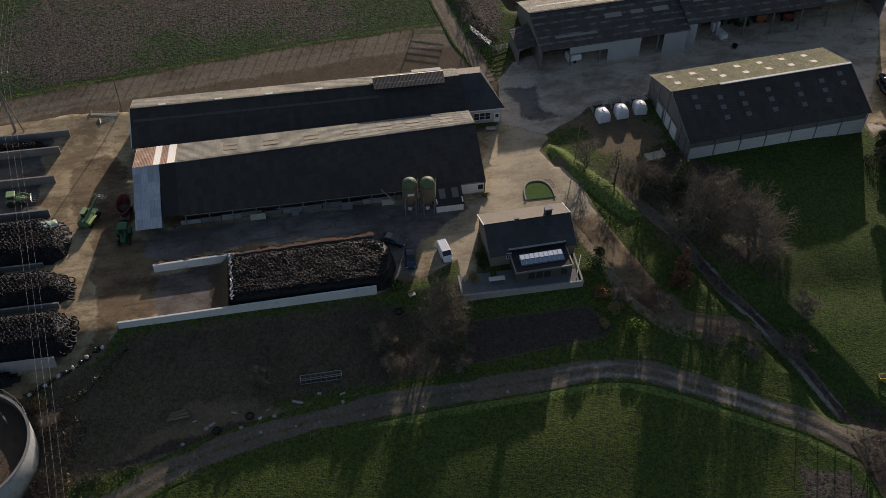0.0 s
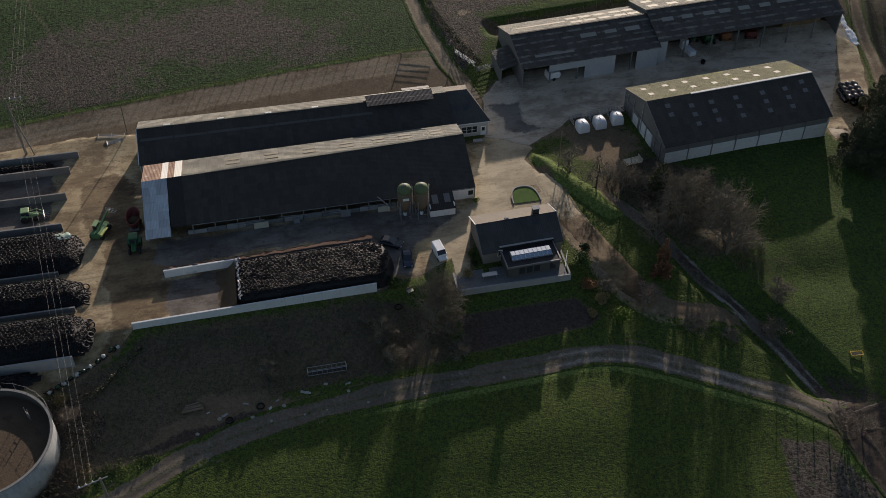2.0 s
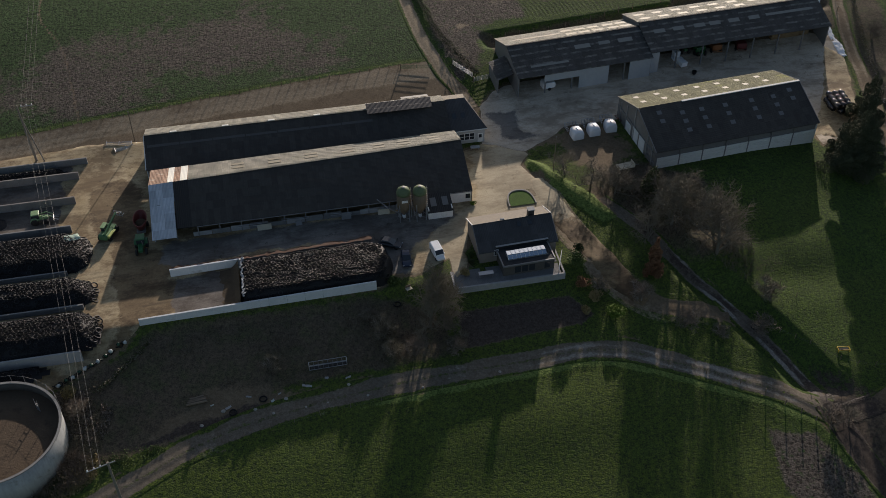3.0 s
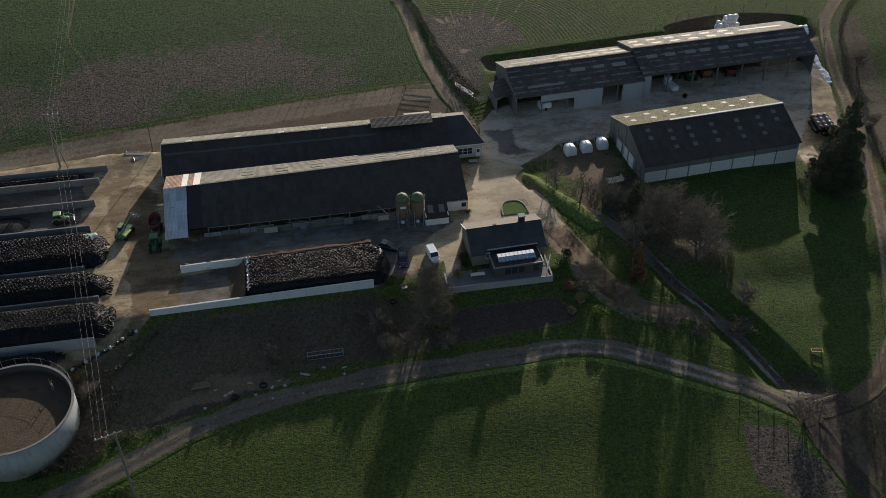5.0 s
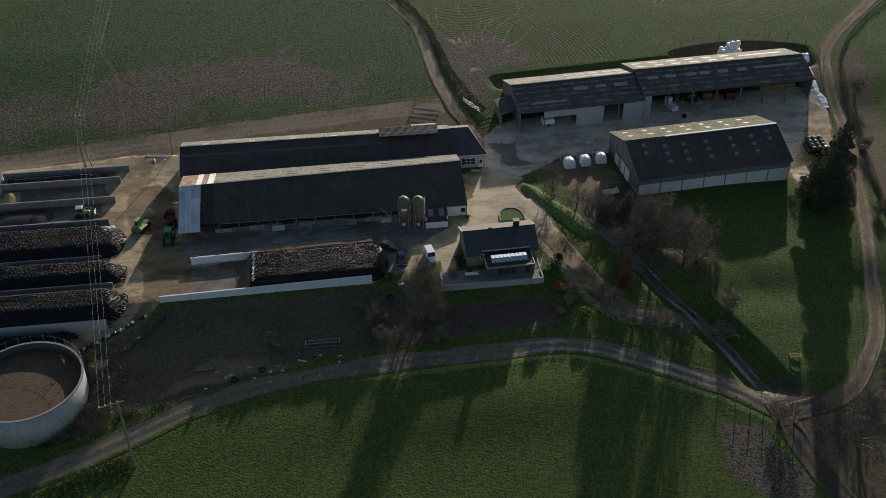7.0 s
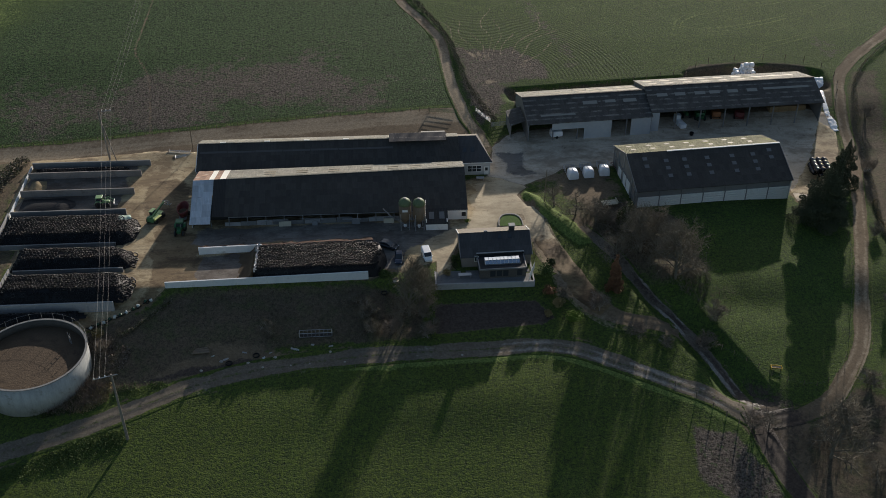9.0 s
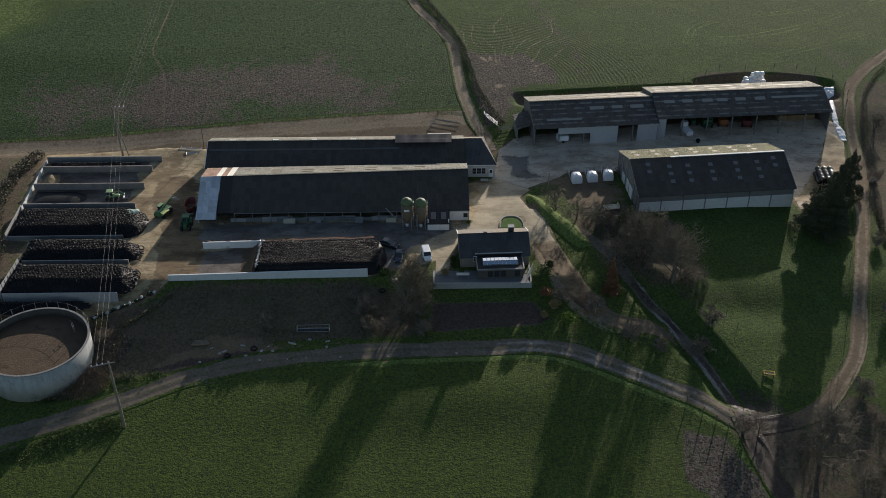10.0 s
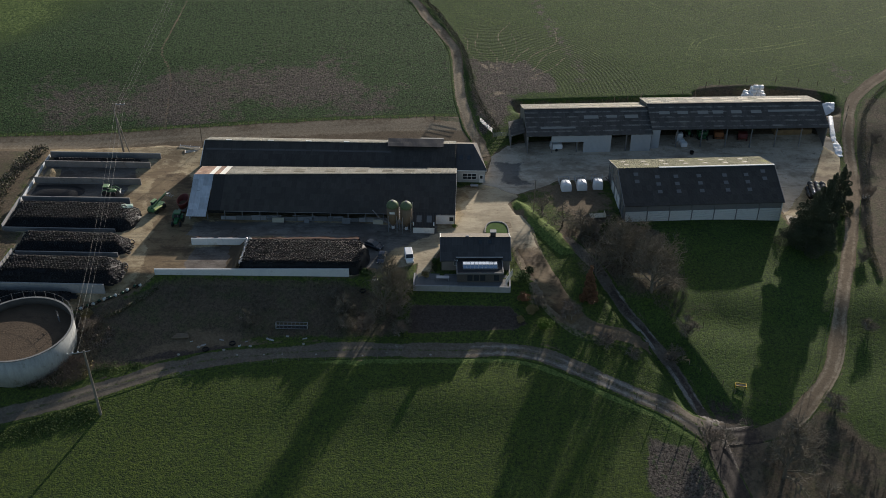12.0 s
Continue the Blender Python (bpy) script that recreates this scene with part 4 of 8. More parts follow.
# front cattle barn and the one behind it stand wall to wall
FB0, FB1 = -53.0, 5.9
def front_barn():
    b = thing("cattle_barn", pose(0, 0, 0), "long cattle barn with dark fibre-cement roof and pale sheeted end", "barn")
    ry, rz, ey, ez, vy, vz = 33.6, 7.8, 22.7, 3.75, 39.6, 5.6
    near = slope_plane(0, ry, rz, ey, ez)
    far = slope_plane(0, ry, rz, vy, vz)
    q = lambda pl, x0, x1, s0, s1: [pl(x0, s0), pl(x1, s0), pl(x1, s1), pl(x0, s1)]
    part("roof_slope", plate(q(near, -45.9, FB1, 0, 1.0), 0.12), M["fibre_shaded"], b, "weathered fibre-cement slope darkened as in shade")
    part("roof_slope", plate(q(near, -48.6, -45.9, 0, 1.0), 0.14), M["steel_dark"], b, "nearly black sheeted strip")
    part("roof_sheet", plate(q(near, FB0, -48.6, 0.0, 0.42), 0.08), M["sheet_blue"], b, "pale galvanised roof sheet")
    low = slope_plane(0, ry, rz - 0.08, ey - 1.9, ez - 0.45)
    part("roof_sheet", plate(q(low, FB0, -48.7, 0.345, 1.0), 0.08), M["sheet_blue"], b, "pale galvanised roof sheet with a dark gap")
    # near-black plate in place of an opening's shaded inside
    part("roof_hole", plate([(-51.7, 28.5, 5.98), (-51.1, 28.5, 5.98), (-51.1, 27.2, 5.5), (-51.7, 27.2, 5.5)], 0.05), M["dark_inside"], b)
    part("roof_slope", plate(q(far, -45.9, FB1, 0, 1.0), 0.12), M["fibre_lit"], b, "grey fibre-cement slope in a sunlit tone")
    part("roof_slope", plate(q(far, FB0, -45.9, 0, 1.0), 0.12), M["sheet_rust"], b, "rust-stained sheet slope")
    for x0, x1 in ((-49.6, -48.5), (-47.3, -46.0)):
        part("roof_sheet", plate(q(slope_plane(0, ry - 0.02, rz + 0.04, vy, vz + 0.04), x0, x1, 0, 1), 0.05), M["sheet_white"], b, "new white roof sheet")
    for k in range(20):
        x = -45.8 + k * (FB1 + 45.8) / 20
        part("ridge_cap", boxes((x, x + (FB1 + 45.8) / 20 - 0.04, ry - 0.22, ry + 0.22, rz - 0.03, rz + 0.07)), M["fibre_lit"], b)
    lights_on(b, "roof_light", [(x, x + 2.0, s, s + 0.10) for x in (-40, -33.5, -27, -20.5, -14) for s in (0.30, 0.62)], slope_plane(0, ry, rz + 0.03, ey, ez + 0.03), M["fibre_light_patch"])
    lights_on(b, "roof_light", [(x, x + 2.4, s, s + 0.14) for x in (-38, -31, -24, -17, -11, -6, 0) for s in (0.30, 0.55)], slope_plane(0, ry, rz + 0.03, vy, vz + 0.03), M["translucent_dull"])
    # walls: low concrete kick wall, posts, dark sheet for the shaded feed passage behind
    part("back_wall", boxes((FB0 + 0.3, FB1 - 0.3, 26.4, 26.6, 0.95, 4.9)), M["dark_inside"], b, "near-black sheet standing for the shaded barn interior")
    for k in range(14):
        x = -46.0 + k * 3.4
        part("kick_wall", boxes((x, x + 3.3, 23.15, 23.33, 0.95, 2.0 + 0.14 * ((k * 5) % 4)), bevel=0.03), M["concrete"] if k in (0, 2, 5, 9, 11) else M["concrete_dark"], b, "" if k else "grey concrete kick wall")
    for k in range(16):
        x = -52.8 + k * 3.9
        part("post", boxes((x - 0.1, x + 0.1, 22.95, 23.13, 0.95, 3.7)), M["steel_grey"], b)
    part("gable_wall", gable(FB0 + 0.05, 22.9, ry, vy, 0.95, ez, rz, vz, 0.15), M["panel_white"], b, "off-white sheeted gable")
    part("gable_wall", gable(FB1 - 0.2, 22.9, ry, vy, 0.95, ez, rz, vz, 0.15), M["paint_white"], b, "white rendered gable")
    part("front_wall", boxes((1.6, 5.85, 22.9, 23.12, 0.95, 3.7)), M["paint_white"], b, "white rendered front wall")
    part("door", boxes((2.6, 4.0, 22.84, 22.9, 0.95, 3.0)), M["paint_white"], b)
    part("window", boxes((4.6, 5.5, 22.84, 22.9, 1.9, 2.9)), M["glass_dark"], b)
    part("window", boxes((5.7, 5.76, 24.4, 26.4, 1.9, 2.9)), M["glass_dark"], b)
    # dairy lean-to with two roof lights
    part("lean_to_roof", plate([(-3.3, 22.9, 4.05), (1.5, 22.9, 4.05), (1.5, 18.9, 2.75), (-3.3, 18.9, 2.75)], 0.1), M["steel_dark"], b, "dark lean-to roof")
    for x in (-2.5, -0.3):
        part("roof_light", plate([(x, 22.0, 3.82), (x + 1.1, 22.0, 3.82), (x + 1.1, 20.2, 3.24), (x, 20.2, 3.24)], 0.05), M["rooflight"], b, "grey glazed roof light")
    part("lean_to_wall", boxes((-3.2, 1.4, 19.1, 19.3, 0.95, 2.62), (-3.2, -3.0, 19.3, 22.9, 0.95, 3.2), (1.2, 1.4, 19.3, 22.9, 0.95, 3.2)), M["paint_white"], b, "white rendered lean-to wall")
    # rails and boards left along the passage
    for x0, x1, z in ((-38, -33.5, 2.5), (-30, -25, 2.7), (-21, -17, 2.4), (-14.5, -10.5, 2.6)):
        part("rail", tubes([((x0, 22.8, z), (x1, 22.75, z - 0.15)), ((x0, 22.8, z - 0.4), (x1, 22.75, z - 0.5))], 0.05), M["steel"], b)
    for x0, w, h in ((-34.5, 2.6, 1.1), (-19.0, 1.8, 1.3), (-12.2, 2.2, 1.0), (-27.5, 1.2, 0.9)):
        part("board", plate([(x0, 22.75, 0.98 + h), (x0 + w, 22.75, 0.98 + h), (x0 + w, 22.25, 1.0), (x0, 22.25, 1.0)], 0.06), M["pale_wood"] if w > 2 else M["steel_grey"], b)
    # gutter
    part("gutter", tubes([((-45, 22.62, 3.62), (5.9, 22.62, 3.62))], 0.08), M["steel_grey"], b)
    askew(b)


def askew(b):
    """The west end of the barn stands nearer: the ridge by 2.5 m, the valley by 1.1 m."""
    for o in b.children_recursive:
        for v in o.data.vertices:
            v.co.y -= float(np.interp(v.co.y, (22.9, 33.6, 39.6), (0, 2.45, 1.1))) * (FB1 - v.co.x) / (FB1 - FB0)


def gable(x, y0, yr, y1, z0, ze, zr, ze1, t):
    bm = bmesh.new()
    pr = [(y0, z0), (y1, z0), (y1, ze1 - 0.15), (yr, zr - 0.15), (y0, ze - 0.15)]
    a = [bm.verts.new((x, p[0], p[1])) for p in pr]
    c = [bm.verts.new((x + t, p[0], p[1])) for p in pr]
    bm.faces.new(a)
    bm.faces.new(c[::-1])
    for i in range(5):
        j = (i + 1) % 5
        bm.faces.new((a[i], a[j], c[j], c[i]))
    return bm


M["fibre_light_patch"] = plain("dulled roof light", (0.075, 0.073, 0.07), 0.6)
M["translucent_dull"] = plain("weathered roof light", (0.15, 0.134, 0.09), 0.65)
front_barn()


def back_barn():
    b = thing("cattle_barn", pose(0, 0, 0), "older cattle barn, near slope toned as shaded, far slope as sunlit", "barn")
    ry, rz, vy, vz, ey, ez = 47.1, 7.8, 39.75, 4.7, 51.6, 6.1
    near, far = slope_plane(0, ry, rz, vy, vz), slope_plane(0, ry, rz, ey, ez)
    q = lambda pl, x0, x1, s0, s1: [pl(x0, s0), pl(x1, s0), pl(x1, s1), pl(x0, s1)]
    part("roof_slope", plate(q(near, -54.0, 5.5, 0, 1), 0.12), M["fibre_shaded"], b, "weathered fibre-cement slope darkened as in shade")
    part("roof_slope", plate(q(far, -54.0, 5.5, 0, 1), 0.12), M["fibre_lit"], b, "grey fibre-cement slope in a sunlit tone")
    for k in range(24):
        x = -54 + k * 44.0 / 24
        part("ridge_cap", boxes((x, x + 44.0 / 24 - 0.03, ry - 0.2, ry + 0.2, rz - 0.03, rz + 0.06)), M["fibre_lit"], b)
    lights_on(b, "roof_strip", [(-53.5 + 6.3 * k, -47.4 + 6.3 * k, 0.30 + 0.01 * (k % 2), 0.37) for k in range(7)], slope_plane(0, ry, rz + 0.03, vy, vz + 0.03), M["fibre_light_patch"], label="dulled roof light strip")
    for x in (-49, -39, -30, -21):
        part("ridge_vent", boxes((x, x + 1.3, ry - 0.15, ry + 0.25, rz + 0.02, rz + 0.16), bevel=0.03), M["sheet_white"], b, "white ridge piece")
    # raised ventilated ridge towards the dairy
    part("raised_ridge", plate([(-10.5, ry + 0.9, rz + 0.75), (2.6, ry + 0.9, rz + 0.75), (2.6, ry - 1.8, rz + 0.1), (-10.5, ry - 1.8, rz + 0.1)], 0.08), M["ridge_brown"], b, "brown raised ridge sheet")
    part("raised_ridge", plate([(-10.5, ry + 0.9, rz + 0.75), (2.6, ry + 0.9, rz + 0.75), (2.6, ry + 1.6, rz + 0.3), (-10.5, ry + 1.6, rz + 0.3)], 0.08), M["sheet_white"], b, "pale sunlit ridge upstand")
    part("skylight", plate([(-3.0, ry + 1.9, rz + 0.25), (2.5, ry + 1.9, rz + 0.25), (2.5, ry + 3.6, rz - 0.45), (-3.0, ry + 3.6, rz - 0.45)], 0.06), M["rooflight"], b)
    part("gable_wall", gable(-53.9, vy, ry, ey, 0.95, vz, rz, ez, 0.15), M["panel_white"], b, "off-white gable cladding")
    part("back_wall", boxes((-53.8, 5.4, 51.4, 51.6, 1.0, 5.8)), M["concrete"], b)
    part("gutter", tubes([((-54.05, 47.1, 7.7), (-54.05, 39.9, 4.75))], 0.09), M["paint_white"], b, "white verge trim")


M["ridge_brown"] = corrugated("brown ridge sheet", (0.05, 0.044, 0.043), (0.085, 0.074, 0.07), 0.6, 0.25, depth=0.008)
back_barn()


def dairy():
    """Low slate-roofed dairy at the barn's end, with white windows and door."""
    b = thing("dairy_house", pose(0, 0, 0), "small grey dairy with dark hipped roof and white windows", "outbuilding")
    ry, rz, ey, ez = 47.6, 7.6, 40.6, 4.5
    x0, x1, xr = 5.55, 12.9, 9.6
    # near slope in the shade tone, far slope in the sunlit one
    part("roof_slope", plate([(x0, ry, rz), (xr, ry, rz), (x1, ey, ez), (x0, ey, ez)], 0.12), M["slate"], b, "slate slope darkened as in shade")
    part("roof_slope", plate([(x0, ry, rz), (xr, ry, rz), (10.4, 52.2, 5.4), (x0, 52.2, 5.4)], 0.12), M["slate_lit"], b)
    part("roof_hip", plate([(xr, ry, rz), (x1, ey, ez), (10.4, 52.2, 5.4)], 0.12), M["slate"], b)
    for x in (6.4, 8.2):
        part("skylight", plate([(x, 44.4, 6.24), (x + 0.8, 44.4, 6.24), (x + 0.8, 43.3, 5.75), (x, 43.3, 5.75)], 0.05), M["glass_dark"], b)
    for d in ((5.6, 12.5, 41.0, 41.25, 0.95, 4.4), (5.6, 10.0, 51.6, 51.8, 0.95, 5.2)):
        part("wall", boxes(d), M["render_grey"], b, "grey rendered wall")
    bm = boxes((12.25, 12.5, 41.25, 51.6, 0.95, 4.4))
    for v in bm.verts:
        v.co.x -= 2.4 * (v.co.y - 41.25) / 10.35
    part("wall", bm, M["render_grey"], b, "grey rendered wall")
    for x in (7.3, 8.35, 9.4):
        w = part("window", boxes((x, x + 0.95, 40.94, 41.0, 1.9, 3.4)), M["glass_dark"], b)
        part("window_frame", boxes((x - 0.05, x, 40.9, 41.0, 1.85, 3.45), (x + 0.95, x + 1.0, 40.9, 41.0, 1.85, 3.45), (x, x + 0.95, 40.9, 41.0, 1.83, 1.9), (x, x + 0.95, 40.9, 41.0, 3.4, 3.47), (x, x + 0.95, 40.92, 40.99, 2.6, 2.66)), M["paint_white"], w)
    d = part("door", boxes((11.1, 12.1, 40.93, 41.0, 1.0, 3.1)), M["paint_white"], b, "white door with a glazed upper half")
    part("door_pane", boxes((11.3, 11.9, 40.9, 40.93, 2.1, 2.9)), M["glass_dark"], d)
    part("gutter", tubes([((5.6, 40.5, 4.42), (12.9, 40.5, 4.42))], 0.08), M["paint_white"], b)


M["render_dark"] = surface("dark grey-brown render", (0.062, 0.056, 0.05), (0.105, 0.096, 0.086), 0.85, big=0.5, small=4)
M["render_grey"] = surface("grey render", (0.36, 0.36, 0.35), (0.5, 0.5, 0.48), 0.8, big=0.5, third=(0.3, 0.3, 0.28))
dairy()


def storage_barn():
    """Big barn with lichen on its far slope; built along x, turned a little."""
    b = thing("storage_barn", at(59.8, 36.15, 4.74, 0.96), "storage barn with shade-dark near roof, small roof lights and white walls", "barn")
    hx, rz, ey, ez, fy, fz_ = 17.86, 8.21, 9.82, 4.25, 9.27, 5.02
    near, far = slope_plane(0, 0, rz, -ey, ez), slope_plane(0, 0, rz, fy, fz_)
    q = lambda pl, x0, x1, s0, s1: [pl(x0, s0), pl(x1, s0), pl(x1, s1), pl(x0, s1)]
    # near slope coloured for shade, far slope for sunlight
    part("roof_slope", plate(q(near, -hx, hx, 0, 1), 0.14), M["fibre_shaded"], b, "fibre-cement slope darkened as in shade")
    part("roof_slope", plate(q(far, -hx, hx, 0, 1), 0.14), M["slope_lichen"], b, "lichen-spotted slope in a sunlit tone")
    for k in range(12):
        x = -8.5 + k * (hx + 8.5) / 12
        part("ridge_cap", boxes((x, x + (hx + 8.5) / 12 - 0.03, -0.28, 0.16, rz - 0.06, rz + 0.1)), M["panel_pale"], b, "" if k else "pale ridge capping")
    cells = []
    for x in (-14.5, -9.8, -5.6, -0.4, 5.4, 10.3, 14.3):
        for s in (0.13, 0.32, 0.52):
            if (x < -14 or x > 14) and s > 0.4:
                continue
            cells.append((x, x + 1.0, s + (0.08 if abs(x) < 12 else 0), s + 0.085 + (0.08 if abs(x) < 12 else 0)))
    lights_on(b, "roof_light", cells, slope_plane(0, 0, rz + 0.03, -ey, ez + 0.03), M["rooflight"], label="small grey roof light")
    lights_on(b, "roof_light", [(x, x + 1.1, s, s + 0.13) for x in (-15.6, -11.0, -6.6, -2.0, 2.6, 7.2, 11.8) for s in (0.3, 0.66)], slope_plane(0, 0, rz + 0.03, fy, fz_ + 0.03), M["translucent_dull"])
    # left gable in a darker grey than the right one
    part("gable_wall", gable(-hx + 0.25, -ey + 0.3, 0, fy - 0.3, -1.2, ez, rz, fz_, 0.15), M["gable_grey"], b, "grey gable with white doors")
    part("gable_wall", gable(hx - 0.4, -ey + 0.3, 0, fy - 0.3, -1.2, ez, rz, fz_, 0.15), M["panel_white"], b, "white sheeted gable")
    n = 7
    for k in range(n):
        x0 = -hx + 0.4 + k * (2 * hx - 0.8) / n
        x1 = x0 + (2 * hx - 0.8) / n
        for r in range(6):
            part("wall_panel", boxes((x0 + 0.12, x1 - 0.12, -ey + 0.35, -ey + 0.5, -0.75 + r * 0.56, -0.26 + r * 0.56), bevel=0.02), M["panel_pale"], b, "" if k or r else "pale concrete wall panel")
        part("post", boxes((x0 - 0.1, x0 + 0.1, -ey + 0.28, -ey + 0.5, -1.2, ez - 0.1)), M["steel_grey"], b)
    # dark grey behind the pale panels stands for the eave's shadow
    for y in (-ey + 0.6, fy - 0.6):
        part("back_wall", boxes((-hx + 0.4, hx - 0.4, y, y + 0.1, -1.0, ez - 0.1)), M["steel_grey"], b, "grey backing wall, dark for the shade under the eave")
    for y in (-4.2, -1.2, 2.2):
        part("door", boxes((-hx + 0.16, -hx + 0.25, y, y + 2.4, -1.1, 3.0 if y < 0 else 2.4)), M["paint_white"], b)
    for x in (-hx, hx):
        for y, z in ((-ey, ez), (fy, fz_)):
            part("verge", tubes([((x, 0, rz), (x, y, z))], 0.08), M["steel_grey"], b)
    for y in (-8.0, -5.6, 0.6, 4.4, 7.2):
        part("gable_post", boxes((-hx + 0.05, -hx + 0.25, y, y + 0.2, -1.1, rz - 0.4 - abs(y) * 0.42)), M["steel"], b)
    for z, y0, y1 in ((3.2, -9.2, 8.8), (1.1, -9.2, -5.6)):
        part("gable_rail", boxes((-hx + 0.1, -hx + 0.24, y0, y1, z, z + 0.18)), M["concrete_dark"], b)


M["gable_grey"] = corrugated("grey gable sheeting", (0.13, 0.12, 0.11), (0.25, 0.235, 0.215), 0.7, 0.3, depth=0.015, third=(0.33, 0.32, 0.3), axis=1, sheets=False)
M["panel_pale"] = surface("pale wall panel", (0.55, 0.56, 0.55), (0.68, 0.68, 0.66), 0.7, big=0.5, small=3, third=(0.42, 0.43, 0.41), third_scale=0.5)
storage_barn()


def machine_shed(name, m, length, rz, ez_near, ez_far, ynear, yfar, label, closed, lights_near, lights_far):
    """Open-fronted shed. closed: bays (x0, x1, z0, z1) filled with panels."""
    b = thing(name, m, label, "shed")
    near, far = slope_plane(0, 0, rz, -ynear, ez_near), slope_plane(0, 0, rz, yfar, ez_far)
    q = lambda pl, x0, x1, s0, s1: [pl(x0, s0), pl(x1, s0), pl(x1, s1), pl(x0, s1)]
    part("roof_slope", plate(q(near, 0, length, 0, 1), 0.14), M["fibre_shed"], b, "patchy fibre-cement slope darkened as in shade")
    part("roof_slope", plate(q(far, 0, length, 0, 1), 0.14), M["fibre_lit"], b, "grey slope in a sunlit tone")
    n = int(length / 2)
    for k in range(n):
        part("ridge_cap", boxes((k * length / n, (k + 1) * length / n - 0.03, -0.2, 0.2, rz - 0.03, rz + 0.06)), M["fibre_shaded"], b)
    lights_on(b, "roof_light", lights_near, slope_plane(0, 0, rz + 0.03, -ynear, ez_near + 0.03), M["roof_light_dirty"])
    lights_on(b, "roof_light", lights_far, slope_plane(0, 0, rz + 0.03, yfar, ez_far + 0.03), M["translucent"])
    part("back_wall", boxes((0.3, length - 0.3, yfar - 0.7, yfar - 0.5, -0.6, ez_far - 0.15)), M["concrete"], b, "grey back wall")
    part("side_wall", gable(0.15, -ynear + 0.9, 0, yfar - 0.5, -0.6, ez_near, rz, ez_far, 0.15), M["steel_grey"], b)
    part("side_wall", gable(length - 0.3, -ynear + 0.9, 0, yfar - 0.5, -0.6, ez_near, rz, ez_far, 0.15), M["steel_grey"], b)
    bays = max(2, round(length / 6))
    for k in range(bays + 1):
        x = 0.3 + k * (length - 0.6) / bays
        part("post", boxes((x - 0.13, x + 0.13, -ynear + 0.6, -ynear + 0.86, -0.6, ez_near)), M["steel_grey"], b)
    for x0, x1, z0, z1 in closed:
        part("front_panel", boxes((x0, x1, -ynear + 0.45, -ynear + 0.58, z0, z1)), M["panel_grey"], b, "grey sheeted front")
    return b


# shade is worked into this dark base; the patches are weathering
M["fibre_shed"] = corrugated("patchy fibre cement, shaded tone", (0.036, 0.036, 0.036), (0.085, 0.083, 0.078), 0.75, third=(0.12, 0.115, 0.10), third_scale=0.22, depth=0.04)
nt = M["fibre_shed"].node_tree
p = nt.nodes["Principled BSDF"]
sp_ = nt.nodes.new("ShaderNodeSeparateXYZ")
tc_ = nt.nodes.new("ShaderNodeTexCoord")
nt.links.new(tc_.outputs["Object"], sp_.inputs[0])
# pale weathered lower edges of the sheet courses, in patches
band = math_node(nt, "LESS_THAN", math_node(nt, "FRACT", math_node(nt, "MULTIPLY", sp_.outputs[1], 1 / 1.5)), 0.3)
worn = math_node(nt, "MULTIPLY", band, noise_fac(nt, 0.45, 0.45, 0.62, 5, 0.75))
nt.links.new(ramp_mix(nt, math_node(nt, "MULTIPLY", worn, 0.95), p.inputs["Base Color"].links[0].from_socket, (0.21, 0.205, 0.185)), p.inputs["Base Color"])
M["roof_light_dirty"] = plain("dirty roof light", (0.22, 0.22, 0.20), 0.6)
M["panel_grey"] = corrugated("grey front sheeting", (0.34, 0.36, 0.38), (0.44, 0.46, 0.47), 0.5, 0.3, depth=0.015, sheets=False)
SHED1 = pose(21.9, 61.6, 2.0, 0, 0, 4.2)
machine_shed("machinery_shed", SHED1, 30.6, 7.8, 4.9, 4.9, 8.7, 8.3, "machinery shed with stained roof and partly sheeted front",
             [(6.0, 13.9, 2.9, 4.6), (13.9, 20.6, -0.6, 4.6), (25.4, 30.3, -0.6, 4.6)],
             [(14.5, 18, 0.28, 0.4), (20, 22.6, 0.28, 0.38), (24.5, 27.8, 0.28, 0.4), (3.5, 12, 0.68, 0.74)],
             [(2.5, 13.5, 0.4, 0.5)] + [(x, x + 2.6, s, s + 0.18) for x in (14.3, 17.4, 20.6, 24.2, 27.2) for s in (0.18, 0.56)])
SHED2 = pose(52.3, 64.2, 2.0, 0, 0, 3.6)
machine_shed("machinery_shed", SHED2, 43.4, 8.5, 5.6, 5.7, 8.2, 8.9, "tall open-fronted machinery shed full of implements",
             [(0.2, 2.2, -0.4, 5.4)],
             [(x, x + 2.6, 0.30, 0.42) for x in (2.5, 7, 12, 15.7, 20.3, 25.2)] + [(29.5, 41, 0.3, 0.38)],
             [(x, x + 2.4, s, s + 0.16) for x in (1.5, 6, 10.6, 15.2, 19.8, 24.4) for s in (0.2, 0.6)] + [(29, 40, 0.45, 0.58)])
# lean-to at the shed's end
lt = thing("lean_to", at(18.4, 58.5, 4), "dark lean-to with sloping roof against the shed", "shed")
part("roof", plate([(0, 3.5, 3.6), (3.6, 3.5, 4.6), (3.6, -3.0, 4.0), (0, -3.0, 3.0)], 0.12), M["fibre_shed"], lt)
part("wall", boxes((0.15, 0.3, -2.9, 3.4, -0.3, 3.1), (0.3, 3.5, 3.2, 3.35, -0.3, 3.6)), M["steel_grey"], lt)


